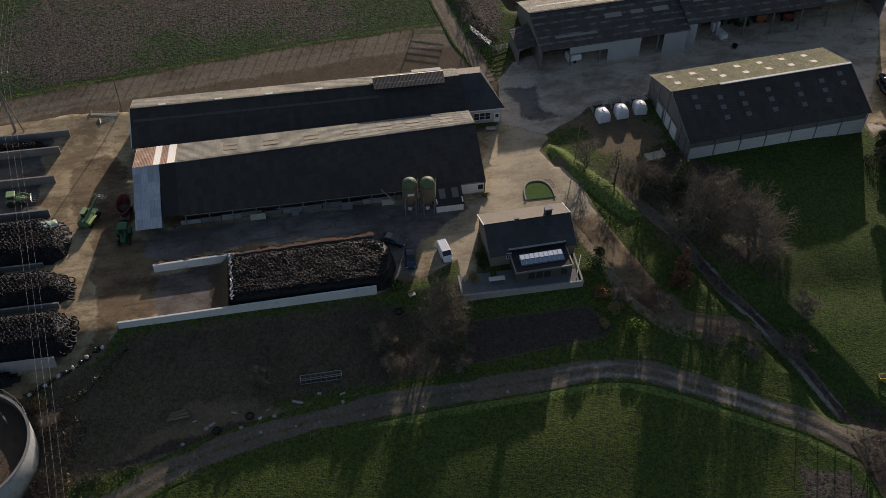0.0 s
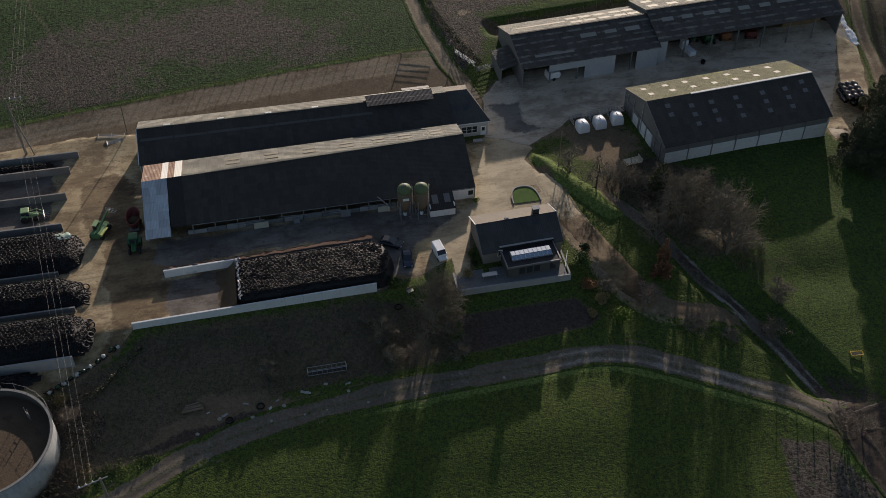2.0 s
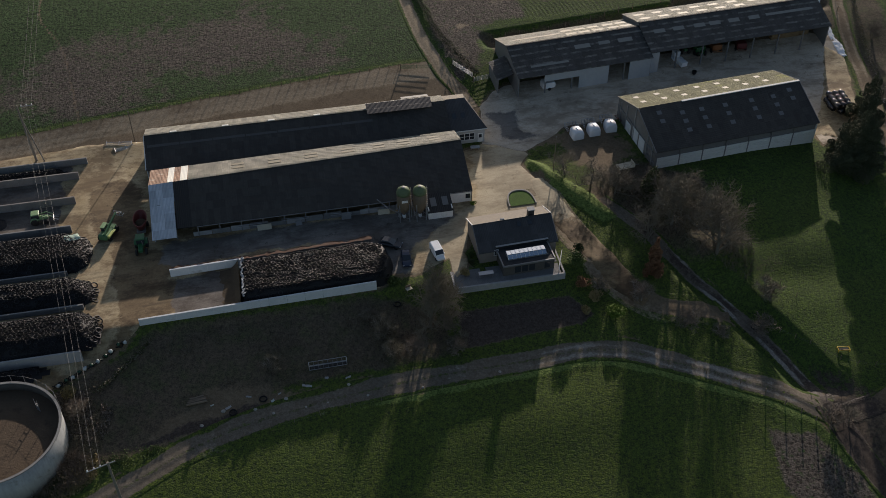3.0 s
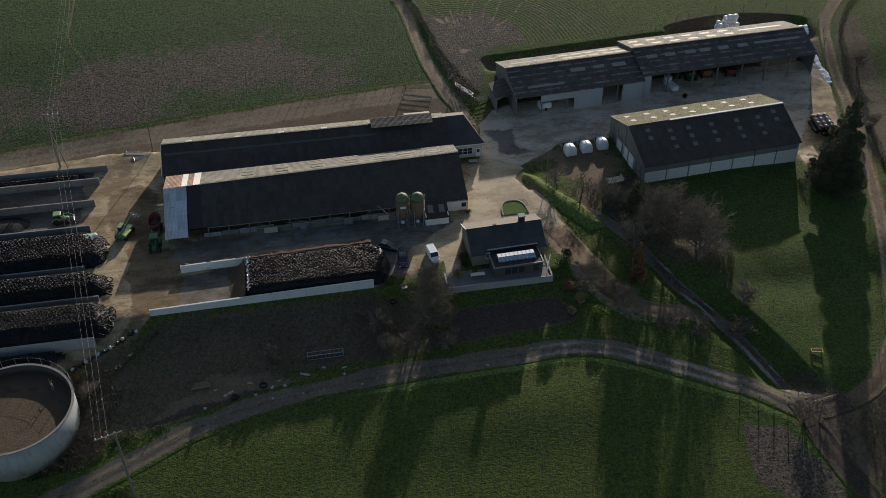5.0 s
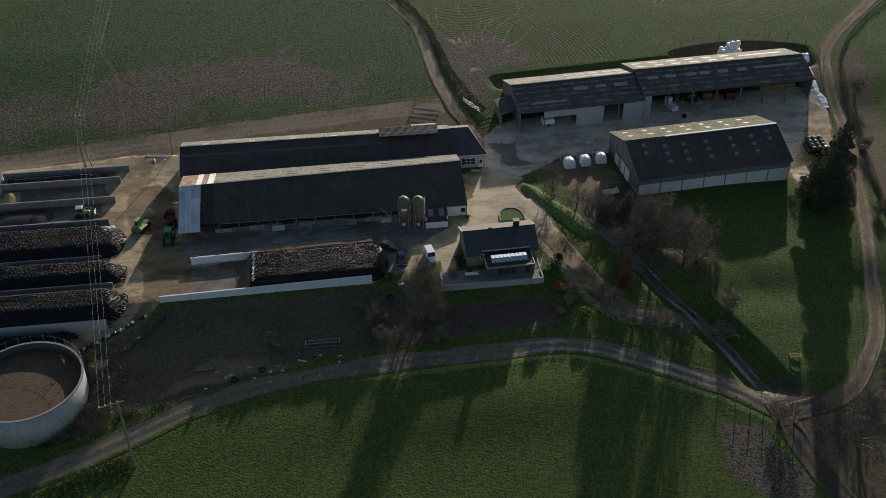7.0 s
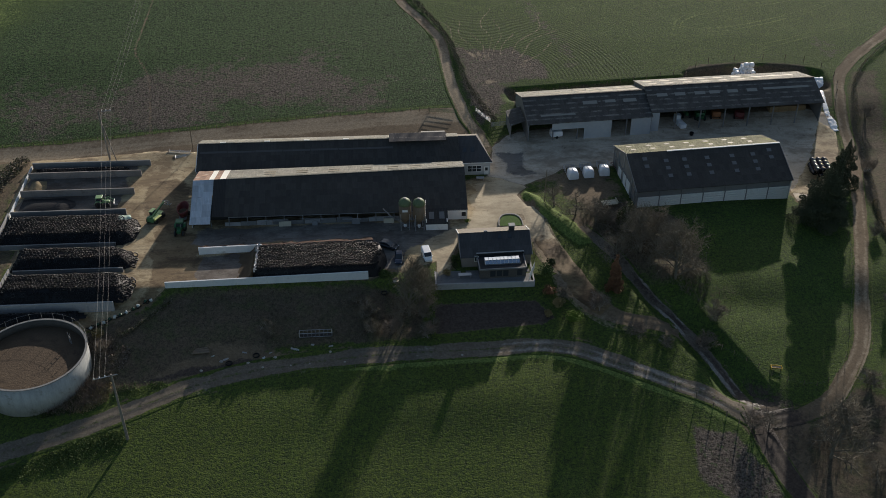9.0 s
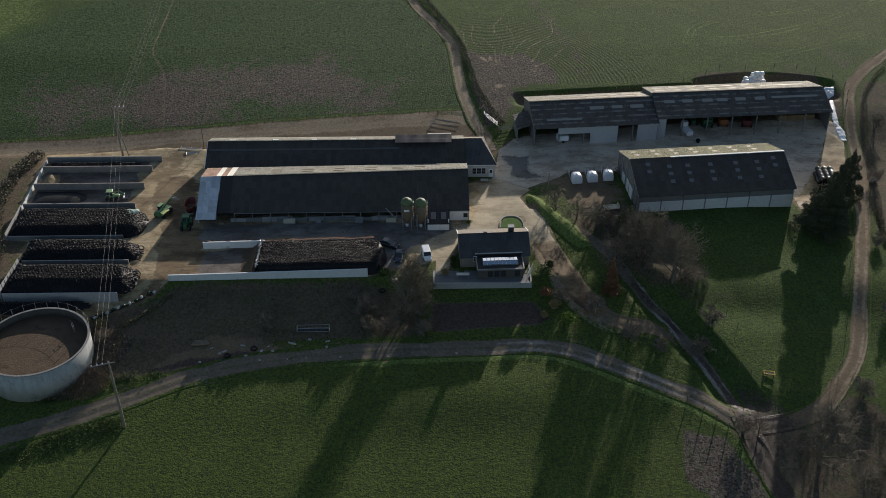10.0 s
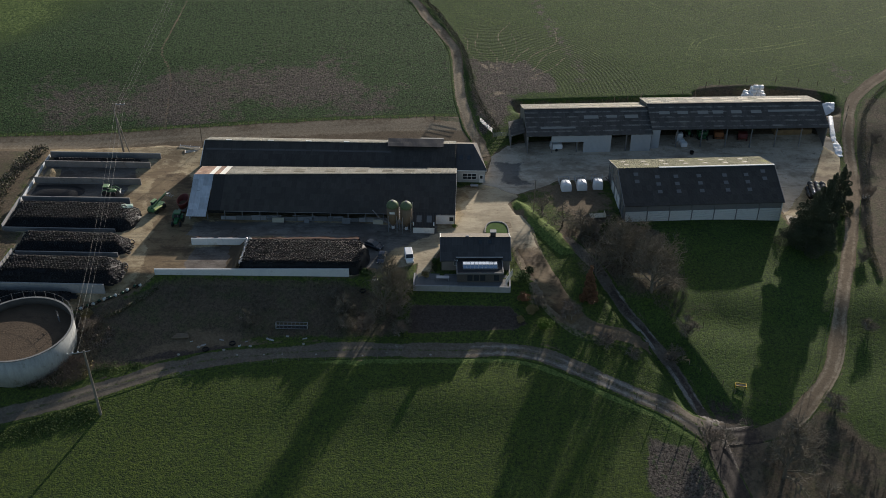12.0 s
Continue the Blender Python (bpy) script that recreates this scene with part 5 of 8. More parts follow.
def house():
    h = thing("farmhouse", pose(3.44, 5.68, 0.89, 0, 0, 2.16), "farmhouse with shade-dark slate roof, beige walls and glazed extension", "house")
    L, ry, rz, ez, fy, fz_ = 14.01, 4.52, 5.27, 2.75, 8.89, 3.33
    near, far = slope_plane(0, ry, rz, -0.3, ez - 0.12), slope_plane(0, ry, rz, fy, fz_)
    q = lambda pl, x0, x1: [pl(x0, 0), pl(x1, 0), pl(x1, 1), pl(x0, 1)]
    cut = (ry - 0.65) / (ry + 0.3)
    for x0, x1, s1 in ((-0.25, 2.95, 1), (2.95, 12.6, cut), (12.6, L + 0.25, 1)):
        part("roof_slope", plate([near(x0, 0), near(x1, 0), near(x1, s1), near(x0, s1)], 0.16), M["slate"], h, "slate slope darkened as in shade")
    # far slope's paler colour stands for the sun on it
    part("roof_slope", plate(q(far, -0.25, L + 0.25), 0.16), M["slate_lit"], h, "slate slope in a sunlit tone")
    for x in (0.0, L - 0.25):
        part("gable_wall", gable(x, 0.0, ry, fy - 0.3, -0.6, ez, rz, fz_ + 0.1, 0.25), M["render_house"], h, "beige rendered gable")
    for x0, x1, z1 in ((0.25, 3.15, ez - 0.1), (3.15, 12.4, 2.28), (12.4, L - 0.25, ez - 0.1)):
        part("front_wall", boxes((x0, x1, 0.0, 0.25, -0.6, z1)), M["render_house"], h, "beige rendered wall")
    part("rear_wall", boxes((0.25, L - 0.25, fy - 0.55, fy - 0.3, -0.6, fz_ - 0.1)), M["render_house"], h)
    for x in (-0.27, L + 0.27):
        part("bargeboard", tubes([((x, ry, rz + 0.0), (x, fy, fz_ + 0.0))], 0.1), M["paint_white"], h, "white bargeboard")
        part("bargeboard", tubes([((x, ry, rz - 0.05), (x, -0.3, ez - 0.2))], 0.07), M["steel_grey"], h)
    part("ridge", tubes([((-0.25, ry, rz), (L + 0.25, ry, rz))], 0.1), M["slate"], h)
    c = part("chimney", boxes((10.2, 11.3, 5.0, 5.9, 4.4, 6.1), bevel=0.03), M["slate"], h, "dark chimney with pale cap")
    part("chimney_cap", boxes((10.1, 11.4, 4.9, 6.0, 6.1, 6.25), bevel=0.03), M["concrete"], c)
    part("roof_vent", boxes((5.0, 5.7, 4.7, 5.1, 5.1, 5.42), bevel=0.05), M["concrete"], h)
    for x in (7.7, 9.7):
        part("roof_window", plate([near(x, 0.12), near(x + 0.7, 0.12), near(x + 0.7, 0.28), near(x, 0.28)], -0.06), M["glass_dark"], h, "small roof window")
    w = part("window", boxes((2.6, 3.25, -0.06, 0.0, 1.5, 2.7)), M["glass_dark"], h)
    for k, d in enumerate(((2.52, 2.6, 1.43, 2.77), (3.25, 3.33, 1.43, 2.77), (2.6, 3.25, 1.43, 1.5), (2.6, 3.25, 2.7, 2.77), (2.9, 2.95, 1.5, 2.7))):
        part("window_frame", boxes((d[0], d[1], -0.1, -0.01, d[2], d[3])), M["paint_white"], w)
    # flat-roofed extension with a glazed lantern
    e0, e1, ey, et = 3.15, 12.4, -4.15, 2.3
    part("extension_wall", boxes((e0, e1, ey, ey + 0.25, -0.6, et)), M["render_dark"], h, "dark grey extension wall")
    part("extension_wall", boxes((e0, e0 + 0.25, ey + 0.25, 0.0, -0.6, et)), M["render_dark"], h)
    part("extension_wall", boxes((e1 - 0.25, e1, ey + 0.25, 0.0, -0.6, et)), M["render_dark"], h)
    part("flat_roof", boxes((e0 - 0.05, e1 + 0.05, ey - 0.05, 0.6, et, et + 0.12)), M["film_dull"], h, "black felt flat roof")
    part("parapet", boxes((e0 - 0.15, e1 + 0.15, ey - 0.15, ey + 0.05, et - 0.1, et + 0.2)), M["steel_grey"], h)
    for x in (e0 - 0.15, e1 - 0.05):
        part("parapet", boxes((x, x + 0.2, ey + 0.05, 0.5, et - 0.1, et + 0.25)), M["steel_grey"], h)
    part("dormer_wall", boxes((e0 - 0.1, e1 + 0.1, 0.4, 0.6, et, 3.0)), M["film_dull"], h)
    part("dormer_trim", boxes((e0 - 0.2, e1 + 0.2, 0.3, 0.65, 3.0, 3.1)), M["concrete"], h, "pale metal coping")
    part("lantern_curb", boxes((4.3, 11.5, -2.9, -1.0, et + 0.1, et + 0.3)), M["steel_grey"], h, "lantern curb")
    for k in range(9):
        x0 = 4.4 + k * 7.0 / 9
        x1 = x0 + 7.0 / 9 - 0.09
        part("lantern_pane", plate([(x0, -2.15, 3.08), (x1, -2.15, 3.08), (x1, -2.88, 2.66), (x0, -2.88, 2.66)], 0.04), M["glass_blue_sky"], h, "lantern pane tinted as reflecting blue sky" if k == 0 else "")
        part("lantern_pane", plate([(x0, -2.15, 3.08), (x1, -2.15, 3.08), (x1, -1.0, 3.0), (x0, -1.0, 3.0)], 0.04), M["glass_bright_sky"], h, "lantern pane paled as reflecting bright sky" if k == 0 else "")
        part("glazing_bar", tubes([((x0 - 0.045, -2.15, 3.09), (x0 - 0.045, -2.9, 2.66)), ((x0 - 0.045, -2.15, 3.09), (x0 - 0.045, -0.98, 3.0))], 0.035, 5), M["paint_white"], h)
    part("lantern_ridge", tubes([((4.35, -2.15, 3.1), (11.45, -2.15, 3.1))], 0.04, 5), M["steel_grey"], h)
    for x in (5.2, 6.5, 7.8, 10.6):
        part("window", boxes((x, x + 1.05, ey - 0.04, ey, 0.5, 1.9)), M["glass_dark"], h)
    s = thing("screen_fence", pose(16.6, 0.9, 0.95, 0, 0, 68), "white slatted screen at the end of the terrace", "fence")
    for k in range(10):
        part("slat", boxes((k * 0.42, k * 0.42 + 0.14, -0.03, 0.03, 0.0, 1.7)), M["paint_white"], s)
    for z in (0.3, 1.35):
        part("rail", boxes((0, 4.0, 0.03, 0.08, z, z + 0.12)), M["paint_white"], s)
    t = thing("terrace", pose(0, 0, 0), "grey paved terrace on a concrete retaining wall", "terrace", kind="structure")
    for k in range(8):
        a = -2.2 + 19.8 * k / 8
        part("retaining_wall", boxes((a + 0.01, a + 19.8 / 8 - 0.01, 0.2, 0.5, -1.3, 1.05), bevel=0.02), M["concrete"], t, "grey concrete retaining wall" if k == 0 else "")
    part("side_wall", boxes((-2.2, -1.9, 0.5, 4.6, -1.0, 1.05)), M["concrete"], t)
    part("side_wall", boxes((17.3, 17.6, 0.5, 8, -1.0, 1.05)), M["concrete"], t)
    slabs = bmesh.new()
    box(slabs, 0, 0.975, 0, 0.975, 0.72, 1.0)
    me = bpy.data.meshes.new("paving_slab")
    slabs.to_mesh(me)
    slabs.free()
    me.materials.append(M["paving"])
    for i in range(19):
        for j in range(4):
            ob = new("paving_slab", me)
            ob.parent = t
            ob.location = (-1.85 + i * 0.99, 0.54 + j * 0.99, 0.008 * ((i * 7 + j * 3) % 4))
    tb = thing("garden_table", pose(3.8, 2.4, 1.0), "long grey garden table on the terrace", "table")
    part("tabletop", boxes((-1.3, 1.3, -0.45, 0.45, 0.7, 0.76), bevel=0.01), M["steel"], tb)
    for x in (-1.2, 1.14):
        for y in (-0.36, 0.3):
            part("leg", boxes((x, x + 0.06, y, y + 0.06, 0.0, 0.7)), M["steel"], tb)


# near-white metal base stands for the bright sky these panes reflect
M["glass_bright_sky"] = surface("lantern glass, bright sky reflection", (0.86, 0.88, 0.9), (0.92, 0.94, 0.95), 0.14, 0.95, big=0.7, small=6, bump=0)
M["film_dull"] = surface("black roofing felt", (0.02, 0.02, 0.021), (0.04, 0.04, 0.041), 0.8, big=0.8, small=6)
M["paving"] = surface("grey terrace slabs", (0.10, 0.10, 0.10), (0.19, 0.19, 0.187), 0.8, big=0.6, small=5, third=(0.12, 0.12, 0.11))
house()

# ---- silage clamps: walls, film, tyres ----
def wall_piece(parent, x0, x1, y0, y1, z0, z1, mat, joints=0, name="wall_panel", label=""):
    n = max(1, joints)
    along_x = abs(x1 - x0) > abs(y1 - y0)
    for k in range(n):
        if along_x:
            a, b = x0 + (x1 - x0) * k / n, x0 + (x1 - x0) * (k + 1) / n
            part(name, boxes((a + 0.012, b - 0.012, y0, y1, z0, z1), bevel=0.03), mat, parent, label if k == 0 else "")
        else:
            a, b = y0 + (y1 - y0) * k / n, y0 + (y1 - y0) * (k + 1) / n
            part(name, boxes((x0, x1, a + 0.012, b - 0.012, z0, z1), bevel=0.03), mat, parent, label if k == 0 else "")


def tyre_mesh(name, R, r, seg=12, ring=6):
    bm = bmesh.new()
    prof = [(R + r * math.cos(2 * math.pi * k / ring), 0.1 * math.sin(2 * math.pi * k / ring)) for k in range(ring)]
    lathe(bm, prof, seg, close=True)
    me = bpy.data.meshes.new(name)
    bmesh.ops.recalc_face_normals(bm, faces=bm.faces)
    for f in bm.faces:
        f.smooth = True
    bm.to_mesh(me)
    bm.free()
    me.materials.append(M["tyre"])
    return me


TYRES = [tyre_mesh("tyre", 0.26, 0.06), tyre_mesh("tyre", 0.29, 0.062), tyre_mesh("tyre", 0.36, 0.075)]


def heap_surface(poly, z0, top, edge=2.6, wob_=0.25, seed=4, south=0.0):
    """Height of a covered heap: steep at its outline, flat and uneven on top."""
    def h(x, y):
        xa, ya = np.atleast_1d(np.asarray(x, float)), np.atleast_1d(np.asarray(y, float))
        s = signed(xa, ya, poly)
        rise = sstep(0, edge, s) ** 0.7
        if south:
            rise = np.minimum(rise, 0.12 + 0.88 * sstep(0.2, south, ya - min(p[1] for p in poly)))
        v = z0 + (top - z0) * rise + wob_ * fbm(xa, ya, 0.3, seed) * sstep(0.2, edge, s)
        return v
    return h


def heap_mesh(parent, poly, h, step, material, name, label):
    arr = np.array(poly)
    xs, ys = np.arange(arr[:, 0].min(), arr[:, 0].max() + step, step), np.arange(arr[:, 1].min(), arr[:, 1].max() + step, step)
    X, Y = np.meshgrid(xs, ys)
    S = signed(X.ravel(), Y.ravel(), poly).reshape(X.shape)
    Z = h(X.ravel(), Y.ravel()).reshape(X.shape)
    bm = bmesh.new()
    made = {}

    def v(i, j):
        if (i, j) not in made:
            made[i, j] = bm.verts.new((X[i, j], Y[i, j], Z[i, j] if S[i, j] > 0 else Z[i, j] - 0.15))
        return made[i, j]
    for i in range(len(ys) - 1):
        for j in range(len(xs) - 1):
            if (S[i:i + 2, j:j + 2] > -0.05).any():
                bm.faces.new((v(i, j), v(i, j + 1), v(i + 1, j + 1), v(i + 1, j)))
    return part(name, bm, material, parent, label, True)


def tyre_spots(poly, h, pitch, seed, keep=lambda x, y: True, z_off=0.09):
    """Close rows of tyres on a heap, each one tilted as the heap is."""
    rng = random.Random(seed)
    arr = np.array(poly)
    out = []
    row, y = 0, arr[:, 1].min() + 0.3
    while y < arr[:, 1].max():
        x = arr[:, 0].min() + (pitch / 2 if row % 2 else 0)
        while x < arr[:, 0].max():
            px, py = x + rng.uniform(-0.13, 0.13), y + rng.uniform(-0.13, 0.13)
            if signed(np.array([px]), np.array([py]), poly)[0] > 0.15 and rng.random() > 0.06 and keep(px, py):
                hz = float(h(px, py)[0])
                gxn, gyn = float(h(px + 0.3, py)[0]) - hz, float(h(px, py + 0.3)[0]) - hz
                nrm = Vector((-gxn / 0.3 + rng.uniform(-0.3, 0.3), -gyn / 0.3 + rng.uniform(-0.3, 0.3), 1)).normalized()
                m = Matrix.Translation((px, py, hz + z_off + rng.uniform(0, 0.09))) @ nrm.to_track_quat("Z", "Y").to_matrix().to_4x4()
                out.append((m, rng.choice((0, 0, 1, 1, 2))))
            x += pitch
        y += pitch * 0.88
        row += 1
    return out


def tyres_as_parts(parent, spots):
    for m, k in spots:
        ob = new("tyre", TYRES[k])
        ob.parent = parent
        ob.matrix_basis = m


def tyres_joined(parent, spots, name="tyre_cover", label="close rows of worn tyres"):
    vs, fs, base = [], [], 0
    data = []
    for me in TYRES:
        co = np.empty(len(me.vertices) * 3)
        me.vertices.foreach_get("co", co)
        data.append((co.reshape(-1, 3), [tuple(p.vertices) for p in me.polygons]))
    for m, k in spots:
        co, faces = data[k]
        R = np.array(m)
        w = co @ R[:3, :3].T + R[:3, 3]
        vs.append(w)
        fs += [tuple(i + base for i in f) for f in faces]
        base += len(co)
    me = bpy.data.meshes.new(name)
    me.from_pydata(np.concatenate(vs).tolist(), [], fs)
    me.polygons.foreach_set("use_smooth", np.ones(len(me.polygons), bool))
    me.materials.append(M["tyre_joined"])
    ob = new(name, me)
    ob.parent = parent
    ob["kind"], ob["label"] = "stuff", label
    return ob


M["tyre_joined"] = rubber("worn rubber, mixed", "ShaderNodeNewGeometry", "Random Per Island")

# the clamp in front of the barn
cl = thing("silage_clamp", pose(0, 0, 0), "open silage clamp between pale concrete walls", "silage clamp")
bm = bmesh.new()
N = 13
for k in range(N):
    a, b_ = -55.4 + 40.0 * k / N, -55.4 + 40.0 * (k + 1) / N
    t0, t1 = 2.25 + 0.6 * k / N, 2.25 + 0.6 * (k + 1) / N
    bm = bmesh.new()
    box(bm, a + 0.012, b_ - 0.012, 2.35, 2.65, -0.8, t0)
    for v in bm.verts:
        v.co.y += 0.5 * (v.co.x + 55.4) / 40
        if v.co.z > 1:
            v.co.z = t0 if v.co.x < (a + b_) / 2 else t1
    part("wall_panel", bm, M["concrete_blue"], cl, "pale precast wall panel" if k == 0 else "")
for k in range(11):
    a = -50.2 + 35.4 * k / 11
    bm = boxes((a + 0.012, a + 35.4 / 11 - 0.012, 13.0, 13.3, 0.6, 2.75 if a < -39 else 2.5))
    for v in bm.verts:
        v.co.y += 0.035 * (v.co.x + 50)
    part("wall_panel", bm, M["concrete_blue"] if a < -39 else M["concrete_dark"], cl)
# earth and litter heaped along the back wall
bm = bmesh.new()
rng = random.Random(5)
pr = None
for k in range(60):
    x = -50 + 35.5 * k / 59
    yb = 13.35 + 0.035 * (x + 50)
    w = 1.7 + 0.5 * math.sin(k * 0.7) + rng.uniform(-0.2, 0.2)
    row = [bm.verts.new(p) for p in ((x, yb - (0.45 if x > -38 else -0.02), 2.62 + rng.uniform(-0.08, 0.25)), (x, yb + w * 0.35, 2.45 + rng.uniform(-0.2, 0.2)), (x, yb + w * 0.7, 1.6 + rng.uniform(-0.1, 0.15)), (x, yb + w, 1.0))]
    if pr:
        for i in range(3):
            bm.faces.new((pr[i], pr[i + 1], row[i + 1], row[i]))
    pr = row
tagged(link_mesh("earth_bank", bm, surface("red-brown earth", (0.040, 0.022, 0.015), (0.085, 0.047, 0.031), 0.95, big=0.8, small=4, bump=0.08), None, "", True), "red-brown earth bank heaped against the clamp wall", "earth bank", kind="stuff")
HEAP = [(-38.6, 2.75), (-38.2, 12.9), (-30, 13.2), (-15.5, 13.7), (-12.2, 12.0), (-11.6, 8.0), (-13.0, 4.0), (-15.6, 3.2)]
hp = thing("silage_heap", pose(0, 0, 0), "black film silage heap covered with rows of worn tyres", "silage heap")
hh = heap_surface(HEAP, 1.0, 3.35, 1.1, 0.3, 6, 1.8)
heap_mesh(hp, HEAP, hh, 0.5, M["film_black"], "film", "wrinkled black silage film")
# cut brown face towards the empty bay
bm = bmesh.new()
pr = None
for k in range(15):
    y = 2.8 + 10.0 * k / 14
    row = [bm.verts.new(p) for p in ((-38.4, y, 3.2 + rng.uniform(-0.1, 0.1)), (-39.0 + rng.uniform(-0.2, 0.2), y, 2.2), (-39.9 + rng.uniform(-0.3, 0.3), y, 1.35), (-41.6 + rng.uniform(-0.6, 0.5), y, 1.08))]
    if pr:
        for i in range(3):
            bm.faces.new((pr[i], pr[i + 1], row[i + 1], row[i]))
    pr = row
part("cut_face", bm, M["silage"], hp, "brown cut silage face", True)
sp = tyre_spots(HEAP, hh, 0.66, 8, keep=lambda x, y: x < -13.0 + 0.5 * math.sin(y * 1.7))
sp.sort(key=lambda s: s[0].translation.y)
tyres_as_parts(hp, sp[:300])
tyres_joined(hp, sp[300:])
bm = bmesh.new()
for k in range(26):
    y = 3.2 + 9.4 * k / 25
    tube(bm, (-37.9 + rng.uniform(-0.2, 0.2), y, 3.5 + rng.uniform(-0.15, 0.15)), (-37.7 + rng.uniform(-0.3, 0.3), y + 0.45, 3.5 + rng.uniform(-0.15, 0.15)), 0.14, seg=6)
part("film_fold", bm, plain("clear film", (0.3, 0.31, 0.32), 0.25), hp, "pale fold of clear film along the edge")

# six older bays to the west
bk = thing("bunker_silos", pose(0, 0, 0), "row of concrete bunker silos, some empty and some covered", "bunker silo")
BAYS = [(49.0, -93.0, -66.0, "dark"), (44.6, -92.8, -67.4, "pale"), (37.0, -92.6, -67.6, "pale"), (28.6, -92.4, -67.8, "dark"), (16.9, -92.2, -67.8, "low"), (8.0, -86.4, -64.6, "low"), (-2.2, -87.2, -64.6, "pale")]
for y, x0, x1, kind_ in BAYS:
    wall_piece(bk, x0, x1, y, y + 0.32, 0.5 if y > 0 else -1.0, 2.1 if kind_ == "low" else (1.5 if y < 0 else 2.7), M["concrete_warm"] if kind_ == "pale" and y > 0 else M["concrete"] if y < 0 else M["concrete_dark"], 9)
for (ya, yb, xa, xb) in ((49.3, 28.9, -93.2, -92.7), (28.6, 17.2, -92.7, -92.5), (8.3, -1.9, -87.0, -87.6)):
    n = 7
    for k in range(n):
        y0, y1 = ya + (yb - ya) * k / n, ya + (yb - ya) * (k + 1) / n
        x0 = xa + (xb - xa) * k / n
        part("end_panel", boxes((x0 - 0.2, x0, min(y0, y1) + 0.01, max(y0, y1) - 0.01, -0.5, 1.9 if ya > 40 else 2.6)), M["concrete_blue"] if ya > 40 else M["concrete"], bk)


def bay_heap(poly, top, seed, label, tyres=True, base=1.0):
    hb = thing("silage_heap", pose(0, 0, 0), label, "silage heap", "covered silage heaps")
    f = heap_surface(poly, base, top, 2.8 if tyres else 3.2, 0.3 if tyres else 0.08, seed, 2.0 if tyres and top > 2.5 else 0.0)
    heap_mesh(hb, poly, f, 0.6, M["film_black"], "film", "black silage film")
    if tyres:
        tyres_joined(hb, tyre_spots(poly, f, 0.68, seed))
    return hb


bay_heap([(-93.0, 28.2), (-68.4, 28.3), (-65.0, 26.6), (-63.6, 23.0), (-64.2, 19.0), (-66.6, 17.2), (-93.0, 17.4)], 3.0, 11, "tyre-covered silage heap spilling from its bay")
bay_heap([(-87.4, 16.6), (-67.4, 16.4), (-63.6, 14.5), (-62.7, 12.0), (-63.2, 9.4), (-65.2, 8.3), (-87.4, 8.5)], 2.95, 12, "tyre-covered silage heap with a rounded front")
bay_heap([(-87.6, 7.6), (-65.4, 7.5), (-62.4, 5.6), (-61.7, 2.6), (-62.4, -0.6), (-64.4, -1.7), (-88.0, -1.7)], 2.95, 13, "tyre-covered silage heap beside the yard")
bay_heap([(-92.2, 48.9), (-71.5, 48.8), (-69.4, 46.8), (-71.5, 45.0), (-92.2, 45.0)], 2.4, 14, "low tyre-weighted heap at the back wall")
bay_heap([(-92.2, 36.6), (-83.0, 36.7), (-79.8, 35.0), (-79.2, 32.4), (-82.0, 30.0), (-92.2, 29.8)], 1.7, 15, "smooth black sheeted heap", tyres=False)
bay_heap([(-89.5, -2.5), (-72.0, -2.4), (-70.2, -3.8), (-74.0, -6.0), (-88.5, -6.2)], 1.2, 16, "leftover tyres piled below the wall", base=-0.4)
# straw at the back of the second bay
for k, (x, y) in enumerate(((-62.3, 5.2), (-61.9, 4.2), (-61.8, 3.1), (-61.9, 2.0), (-62.1, 0.9), (-62.6, -0.2), (-63.4, -1.0), (-63.2, 3.6), (-63.4, 1.6), (-63.9, 0.3), (-62.9, 9.6), (-62.9, 10.8), (-62.8, 12.0), (-63.1, 13.2))):
    ob = new("old_tyre", TYRES[2])
    ob.matrix_basis = pose(x, y, 1.25 + 0.25 * (k % 2), 25 * math.sin(k), 28, 0) @ Matrix.Scale(1.45, 4)
    tagged(ob, "large worn tyre at the foot of a heap", "tyre", "loose tyres")
fs = thing("film_scrap", pose(-67.2, 25.0, 2.95), "crumpled pale green and white film scrap", "plastic sheet")
scrap = [(-1.2, -0.6), (0.2, -0.9), (1.3, -0.2), (0.8, 0.7), (-0.4, 0.9), (-1.4, 0.4)]
heap_mesh(fs, scrap, lambda x, y: 0.1 + 0.25 * fbm(np.atleast_1d(x), np.atleast_1d(y), 1.6, 52), 0.2, plain("pale green film", (0.42, 0.52, 0.42), 0.3), "film", "")
straw = [(-92.2, 44.2), (-88.4, 44.0), (-87.6, 40.6), (-89.0, 37.8), (-92.2, 37.6)]
st = thing("straw_pile", pose(0, 0, 0), "loose pale straw piled in the bay corner", "straw pile")
heap_mesh(st, straw, heap_surface(straw, 1.0, 1.9, 2.6, 0.9, 18), 0.3, surface("straw", (0.15, 0.115, 0.065), (0.29, 0.235, 0.14), 0.95, big=1, small=8, bump=0.1), "straw", "")


